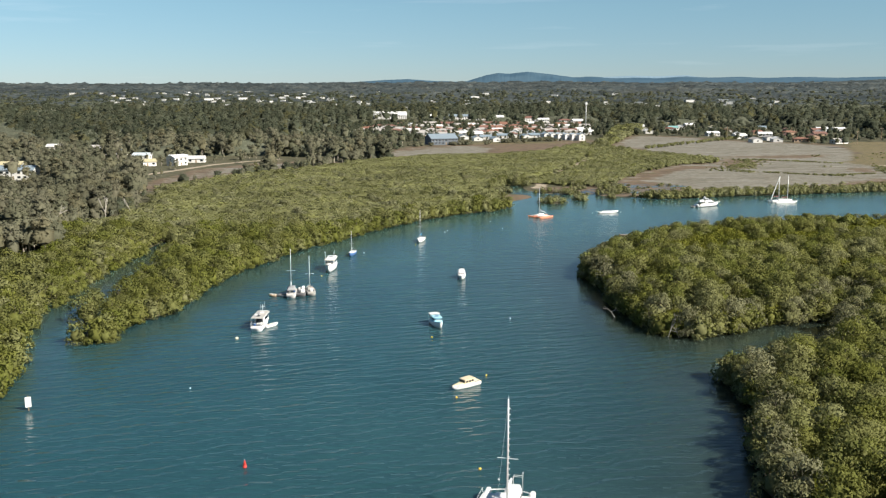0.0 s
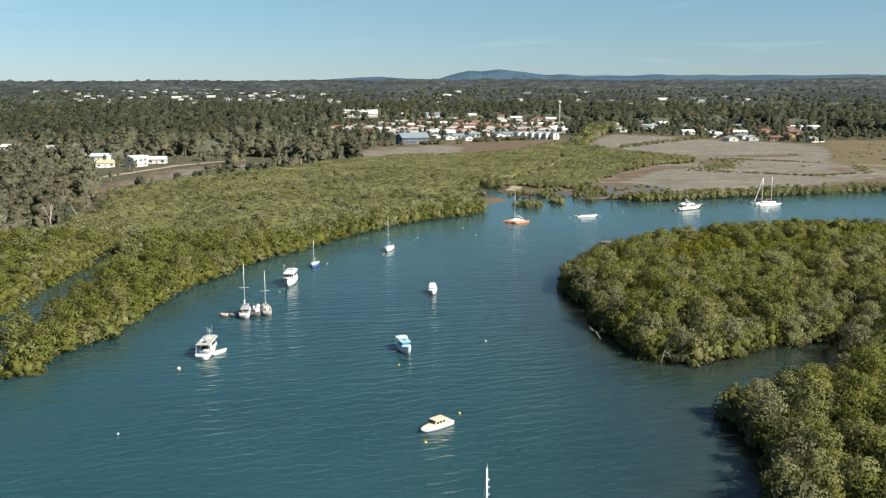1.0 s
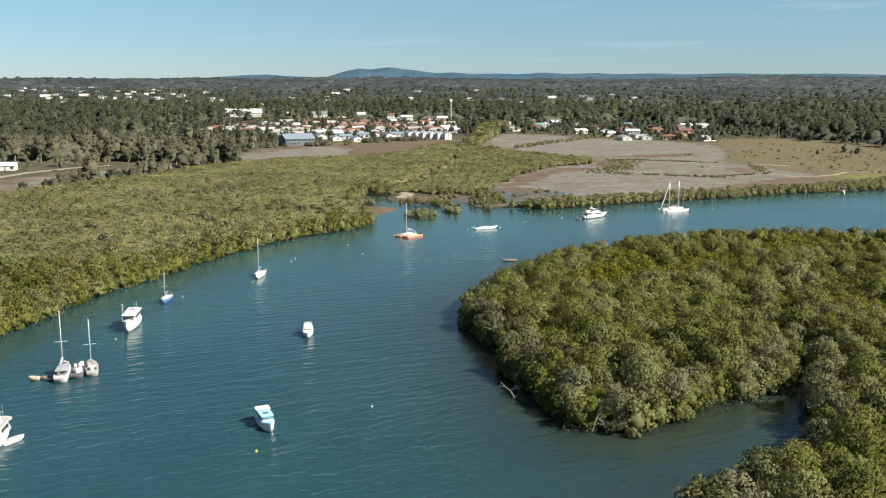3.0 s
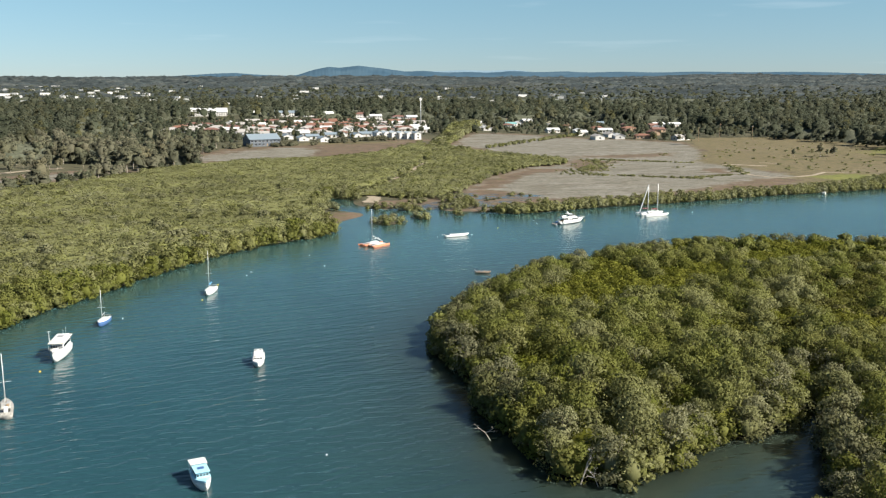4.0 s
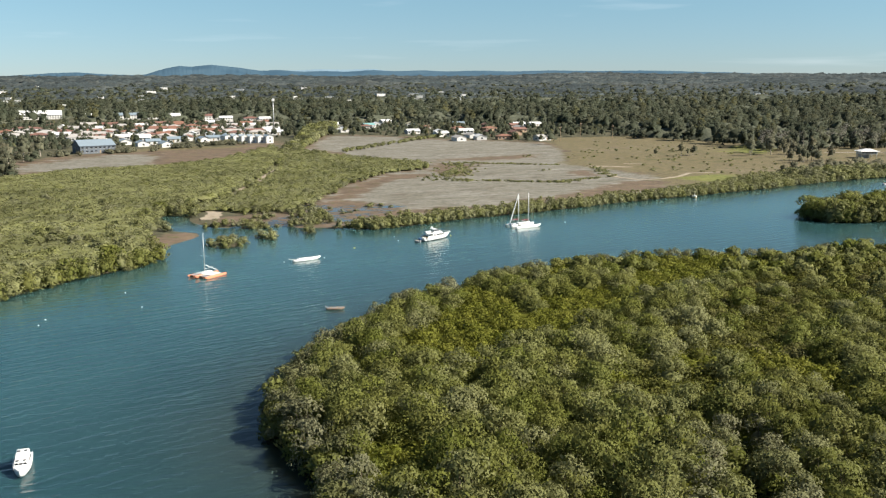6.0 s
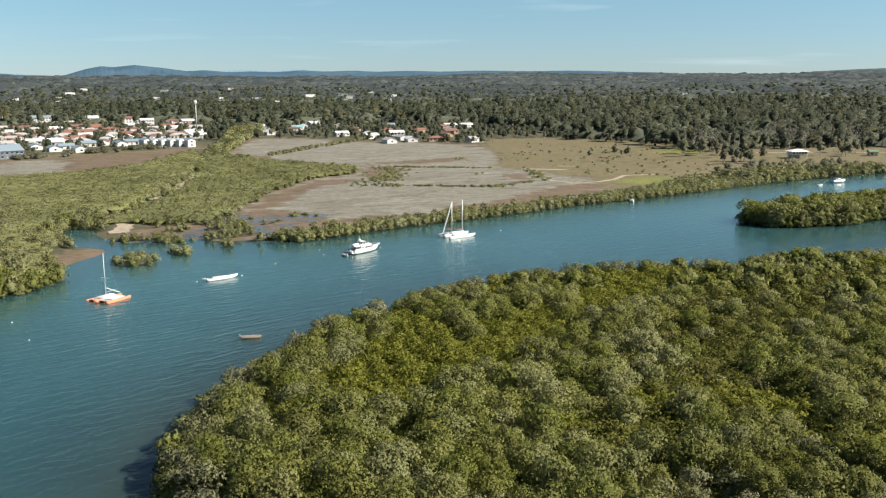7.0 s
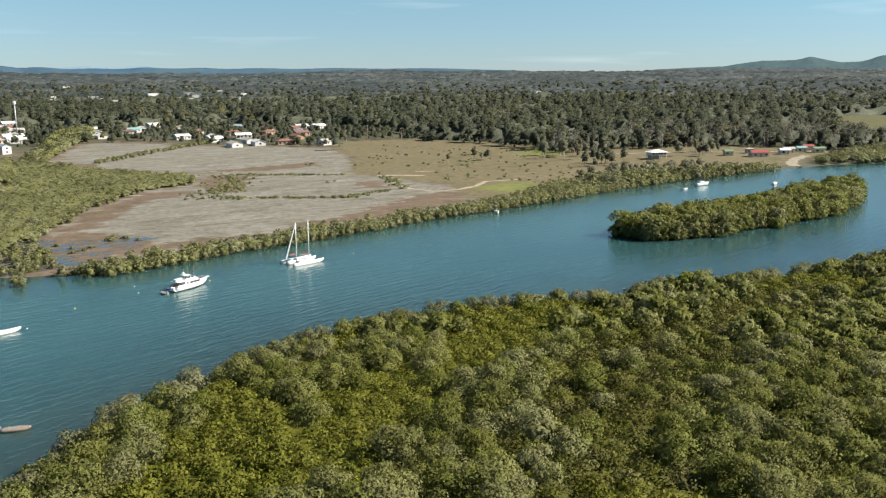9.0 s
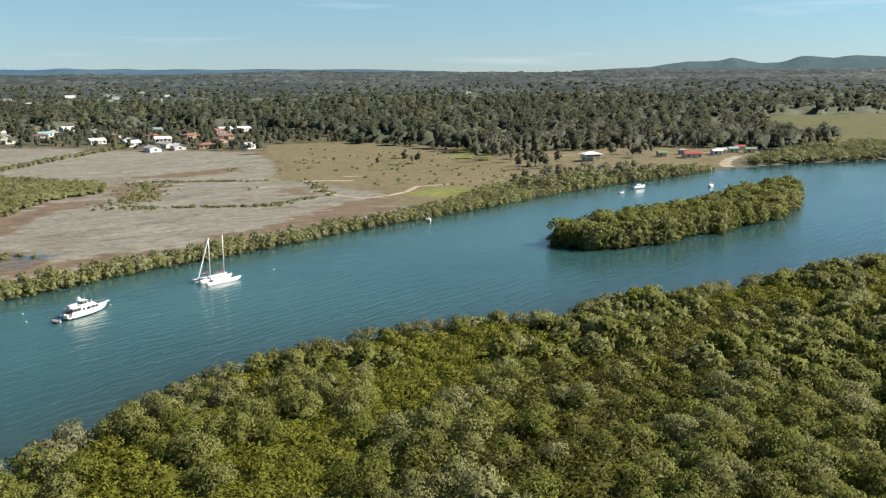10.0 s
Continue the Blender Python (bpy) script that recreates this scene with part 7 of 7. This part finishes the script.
def settle(x, y, code, turn=None, size=None, storeys=None, wall=None):
    """Puts up a house of the wanted kind, copying an earlier one where there is one."""
    rr = random.Random(int(x * 31 + y * 17))
    storeys = storeys or (2 if rr.random() < 0.35 else 1)
    wall = rr.randrange(3) if wall is None else wall
    if code == "w":
        wall = 0
    w, d = size or rr.choice([(12, 9), (14, 9), (16, 10)])
    key = (code, wall, w, d, storeys)
    m = pose(x, y, float(height(np.array([x]), np.array([y]))[0]) + 0.1, 0, 0, rr.choice([-8, 4, 15, 90, 82]) if turn is None else turn)
    if key in HOUSE_CACHE:
        return copy_thing(HOUSE_CACHE[key], m)
    ob = house(code, WALLS[wall], w, d, storeys, hipped=code in "ognp" and rr.random() < 0.7)
    ob.matrix_world = m @ Matrix.Scale(0.82 if size is None else 0.85, 4)
    HOUSE_CACHE[key] = ob
    return ob


for site in HOMES:
    settle(*site)

# Open-sided pavilion by the boat ramp.
pz = float(height(np.array([436.0]), np.array([510.0]))[0])
b = empty("pavilion", pose(436, 510, pz, 0, 0, -20) @ Matrix.Scale(0.8, 4), "white raised pavilion with a pale hipped roof", "pavilion")
part("roof", hip(12.5, 9, 4.9, 1.9, 1.0), ROOFS["w"], b)
part("upper_room", slab(-6, 6, -4.2, 4.2, 2.8, 4.9, 0.03), WALLS[0], b)
for k in range(5):
    part("window", slab(-5.2 + k * 2.2, -3.6 + k * 2.2, -4.28, -4.16, 3.5, 4.5, 0.02), DARK, b)
for X in (-5.6, 0, 5.6):
    for Y in (-3.9, 3.9):
        bm = bmesh.new()
        tube(bm, (X, Y, -0.5), (X, Y, 2.85), 0.18)
        part("post", bm, WALLS[0], b)
part("ground_room", slab(-5.0, 1.0, -2.0, 3.6, -0.4, 2.8, 0.03), GREYPAINT, b, "grey lower store room")

# Far roofs that show between the trees.
bm = bmesh.new()
box(bm, -1, 1, -1, 1, -2.6, 0.8)
far_wall = part("wall", bm, WALLS[0])
far_mesh = far_wall.data
bpy.data.objects.remove(far_wall)
far_roof_bm = hip(2, 2, 0.8, 0.25, 0.06)
far_roof = part("roof", far_roof_bm, ROOFS["w"])
roof_mesh = far_roof.data
bpy.data.objects.remove(far_roof)
FAR_A = [(-688, 2601), (-628, 2460), (-436, 1887), (-386, 1900), (-539, 2738), (-444, 1850), (-345, 1552), (-261, 1312), (-238, 1795), (-321, 2007), (-731, 2450), (-212, 1975), (-273, 3189), (-488, 2837), (148, 2360), (110, 2174), (479, 3835), (556, 3875), (627, 3866), (240, 1829), (402, 1736), (601, 1849), (569, 1715), (525, 1824), (1260, 3255), (994, 3542), (-1037, 2769), (-901, 2326)]
FAR_B = [(477, 3975), (539, 3992), (600, 3992), (1162, 3563), (1321, 3756), (1869, 4400), (395, 1677), (397, 1593), (525, 1610), (1175, 1509), (731, 795), (565, 816), (314, 2266), (496, 2421)]
rr = random.Random(9)
more = []
for k in range(34):
    az, r = math.radians(rr.uniform(-27, 24)), rr.choice([rr.uniform(1100, 1800), rr.uniform(1500, 3600)])
    more.append((40 + r * math.sin(az), 130 + r * math.cos(az)))
for k in range(56):
    az, r = math.radians(rr.uniform(-22, -4)), rr.uniform(1500, 2700)
    more.append((40 + r * math.sin(az), 130 + r * math.cos(az)))
for x, y in FAR_A + FAR_B + more:
    r = math.hypot(x - 50, y - 150)
    w = (rr.uniform(2.2, 4.2) if (x, y) in more else rr.uniform(3.5, 7)) * (1 + r / 7000)
    z = float(terrain(np.array([x]), np.array([y]))[0])
    lift = (8.6 if (x, y) in FAR_A else 7.6) if r > 1300 else 4.0
    b = empty("far_building", pose(x, y, z + lift, 0, 0, rr.uniform(-20, 20)) @ Matrix.Diagonal((w * 1.15, w * 0.6, rr.uniform(1.3, 1.9), 1)), "pale far-off building among the trees", "building", "far buildings")
    new("wall", far_mesh).parent = b
    new("roof", roof_mesh).parent = b

# ---- tower, poles, dead wood ----
tz = float(height(np.array([160.0]), np.array([922.0]))[0])
b = empty("mobile_tower", pose(160, 922, tz), "slender grey monopole tower with antenna panels at its top", "tower")
bm = bmesh.new()
tube(bm, (0, 0, -0.5), (0, 0, 29), 0.5, 0.3, 10)
part("pole", bm, plain("galvanised_steel", (0.55, 0.56, 0.57), 0.5, 0.3), b, "", True)
for k in range(6):
    a = math.radians(60 * k)
    bm = bmesh.new()
    box(bm, -0.25, 0.25, -0.1, 0.1, 26.2, 28.4, pose(1.1 * math.cos(a), 1.1 * math.sin(a), 0, 0, 0, 60 * k + 90), 0.04)
    part("antenna_panel", bm, WHITE, b, "white antenna panel")
bm = bmesh.new()
for k in range(12):
    a, c = math.radians(30 * k), math.radians(30 * k + 30)
    tube(bm, (1.5 * math.cos(a), 1.5 * math.sin(a), 25.5), (1.5 * math.cos(c), 1.5 * math.sin(c), 25.5), 0.1)
    tube(bm, (0, 0, 25.5), (1.5 * math.cos(a), 1.5 * math.sin(a), 25.5), 0.06)
part("headframe", bm, GREYPAINT, b)

for x, y in ((379, 701), (373, 740), (468, 715), (334, 700), (255, 770), (232, 875), (300, 745)):
    z = float(height(np.array([float(x)]), np.array([float(y)]))[0])
    b = empty("power_pole", pose(x, y, z, 0, 0, 20), "weathered timber power pole with a crossarm", "pole", "power poles")
    bm = bmesh.new()
    tube(bm, (0, 0, -0.5), (0, 0, 11), 0.2, 0.14, 7)
    part("pole", bm, TIMBER, b)
    bm = bmesh.new()
    box(bm, -1.2, 1.2, -0.1, 0.1, 10.1, 10.3)
    part("crossarm", bm, TIMBER, b)
    for s in (-1, 0, 1):
        bm = bmesh.new()
        tube(bm, (s * 1.0, 0, 10.3), (s * 1.0, 0, 10.6), 0.08)
        part("insulator", bm, WHITE, b)


def dead_tree(x, y, tall, seed, label, spread=0.4, lean=0.0):
    """A leafless forked tree, each limb splitting twice."""
    rng = np.random.default_rng(seed)
    lines = []

    def grow(p, d, length, r, depth):
        q = p + d * length
        lines.append((p, q, r, r * 0.6))
        if depth:
            for _ in range(rng.integers(2, 4)):
                e = d + rng.normal(0, spread, 3)
                e[2] = abs(e[2]) * 0.8 + 0.15
                grow(q, e / np.linalg.norm(e), length * rng.uniform(0.5, 0.75), r * 0.55, depth - 1)

    grow(np.array([0, 0, -0.4]), np.array([lean, 0, 1.0]), tall * 0.4, tall * 0.022, 3)
    v, f, _ = rods(rng, lines, 5)
    ob = empty("dead_tree", pose(x, y, max(0.0, float(height(np.array([float(x)]), np.array([float(y)]))[0]))), label, "dead tree")
    new("trunk", raw_mesh("trunk", v, f, [DEADWOOD])).parent = ob


dead_tree(-113, 270, 13, 1, "bleached dead gum tree at the edge of the mangroves", 0.45)
dead_tree(-108, 300, 10, 4, "bleached dead gum tree among living trunks", 0.3)
dead_tree(-104, 312, 9, 5, "bleached dead gum tree among living trunks", 0.3)
dead_tree(43.5, 158.6, 5.0, 2, "grey dead mangrove leaning over the water", 0.6, 0.3)
dead_tree(45.5, 157.6, 3.8, 3, "grey dead mangrove leaning over the water", 0.6, -0.4)
dead_tree(37.0, 173.0, 3.8, 6, "grey dead mangrove at the bank's edge", 0.6, -0.6)
dead_tree(88.0, 222.0, 5.5, 7, "grey dead mangrove standing in the canopy", 0.5)

# Bushes on the flats and the grass.
bush_x, bush_y = [], []
rr = random.Random(12)
for x, y, n, s in ((289, 582, 4, 7), (300, 600, 4, 8), (318, 619, 4, 6), (291, 522, 2, 3), (283, 499, 3, 3), (302, 563, 2, 2), (362, 566, 8, 14), (395, 591, 10, 14), (384, 566, 8, 12), (361, 666, 6, 12), (379, 640, 8, 16), (310, 470, 10, 12), (340, 470, 26, 20), (380, 470, 26, 22), (420, 470, 26, 18), (450, 462, 16, 8), (330, 560, 16, 18), (340, 620, 18, 20), (300, 500, 12, 14), (350, 520, 18, 20), (228, 520, 3, 3), (260, 600, 4, 5)):
    for _ in range(int(n * 1.3)):
        bush_x.append(x + rr.gauss(0, s))
        bush_y.append(y + rr.gauss(0, s * 0.7))
for (x0, y0), (x1, y1), n, s in (((205, 575), (250, 543), 70, 0.9), ((159, 497), (180, 484), 26, 2.2), ((180, 484), (214, 462), 60, 1.3), ((263, 530), (256, 506), 14, 2.2), ((256, 506), (246, 479), 30, 2.2), ((246, 479), (214, 466), 40, 1.4), ((205, 578), (186, 528), 90, 5.5), ((190, 530), (168, 505), 70, 5.0)):
    for _ in range(int(n * 1.5)):
        u = rr.random()
        bush_x.append(x0 + (x1 - x0) * u + rr.gauss(0, s))
        bush_y.append(y0 + (y1 - y0) * u + rr.gauss(0, s))
bush_x, bush_y = np.array(bush_x), np.array(bush_y)
bake("scattered_bushes", COARSE, bush_x, bush_y, height(bush_x, bush_y) - 0.3, np.random.default_rng(4).uniform(0.14, 0.42, len(bush_x)), [SHRUB, BARK], "scattered low bushes on the flats and grass", "bushes", 30, lift=np.random.default_rng(4).uniform(0.1, 0.32, len(bush_x)), trunks=False)


# Small trees standing about on the grass by the boat ramp.
rr = random.Random(77)
stand = [(rr.gauss(x, w), rr.gauss(y, w * 0.7)) for x, y, n, w in ((388, 503, 12, 7), (398, 546, 6, 9), (414, 562, 10, 10), (468, 505, 5, 5), (484, 524, 6, 8), (350, 566, 5, 12)) for _ in range(n)]
tree_x, tree_y = np.array([p[0] for p in stand]), np.array([p[1] for p in stand])
ok = open_view(tree_x, tree_y, 205, 1.0, 7.0)
tree_x, tree_y = tree_x[ok], tree_y[ok]
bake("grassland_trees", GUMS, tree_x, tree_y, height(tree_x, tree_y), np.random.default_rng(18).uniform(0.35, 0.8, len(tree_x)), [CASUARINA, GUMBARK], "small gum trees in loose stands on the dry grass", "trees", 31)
tree_x, tree_y = scatter([(320, 448), (400, 446), (436, 452), (430, 466), (380, 478), (330, 466)], 7.0, 78)
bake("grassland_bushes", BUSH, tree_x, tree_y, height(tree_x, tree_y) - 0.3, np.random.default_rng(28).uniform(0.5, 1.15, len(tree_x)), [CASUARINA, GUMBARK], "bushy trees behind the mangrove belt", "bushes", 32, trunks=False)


# ---- sandy tracks ----
SAND = Mat("pale_sand", 0.95, 0, 0.1)
SAND.colour(SAND.ramp(SAND.noise(SAND.coords(), 0.5, 4), [(0.3, (0.21, 0.175, 0.13)), (0.7, (0.33, 0.285, 0.22))]))


RAMP = Mat("worn_concrete_and_sand", 0.95, 0, 0.1)
RAMP.colour(RAMP.ramp(RAMP.noise(RAMP.coords(), 0.4, 5, 0.7), [(0.3, (0.19, 0.16, 0.12)), (0.7, (0.31, 0.28, 0.23))]))


def ribbon(name, line, width, label, lift=0.06):
    """A thin strip laid along a line on the ground."""
    pts, P = [], [Vector(p) for p in line]
    for a, b in zip(P, P[1:]):
        n = max(2, int((b - a).length / 3))
        pts += [a.lerp(b, k / n) for k in range(n)]
    pts.append(P[-1])
    rr = random.Random(len(pts))
    rings = []
    for k, p in enumerate(pts):
        d = (pts[min(k + 1, len(pts) - 1)] - pts[max(k - 1, 0)]).normalized()
        o = Vector((-d.y, d.x)) * width / 2 * rr.uniform(0.75, 1.25)
        z = float(height(np.array([p.x]), np.array([p.y]))[0])
        a, b = p + o, p - o
        rings.append([(a.x, a.y, z + lift), (b.x, b.y, z + lift), (b.x, b.y, z - 0.3), (a.x, a.y, z - 0.3)])
    bm = bmesh.new()
    loft(bm, rings)
    tagged(part(name, bm, RAMP.m if name == "pavement" else SAND.m), label, "track", kind="structure")


ribbon("track", [(259, 516), (255, 503), (250, 490), (247, 474), (250, 461), (262, 460), (276, 466), (290, 478), (307, 476)], 2.4, "pale sandy track across the flat")
ribbon("track", [(262, 530), (270, 526), (281, 516)], 5.0, "pale bare sand beside the flat")
ribbon("track", [(288, 536), (297, 531)], 3.0, "pale bare sand on the grass")
ribbon("track", [(-150, 470), (-140, 500), (-128, 540), (-112, 565), (-95, 580)], 4.5, "pale sandy track behind the mangroves")
ribbon("pavement", [(440, 548), (490, 522), (520, 500), (552, 478)], 4.0, "pale concrete path behind the boat ramp")
ribbon("pavement", [(468, 441), (480, 452), (500, 464), (522, 472)], 5.5, "concrete boat ramp at the water's edge")
ribbon("road", [(1078, 817), (1124, 794), (1191, 778)], 14.0, "pale road along the far marsh", 0.5)
for line, width, label in (([(49, 406), (52, 416), (54, 428)], 5.5, "pale sandbank beside the tidal creek"), ([(61, 452), (64, 462)], 4.0, "bare mud patch in the mangroves"), ([(71, 486), (74, 497)], 4.5, "bare mud patch in the mangroves"), ([(83, 518), (90, 540), (98, 563), (103, 590)], 4.0, "bare winding mud drain in the mangroves"), ([(119, 650), (124, 668), (132, 687)], 6.0, "bare mud drain in the mangroves")):
    ribbon("track", line, width, label, 0.12)
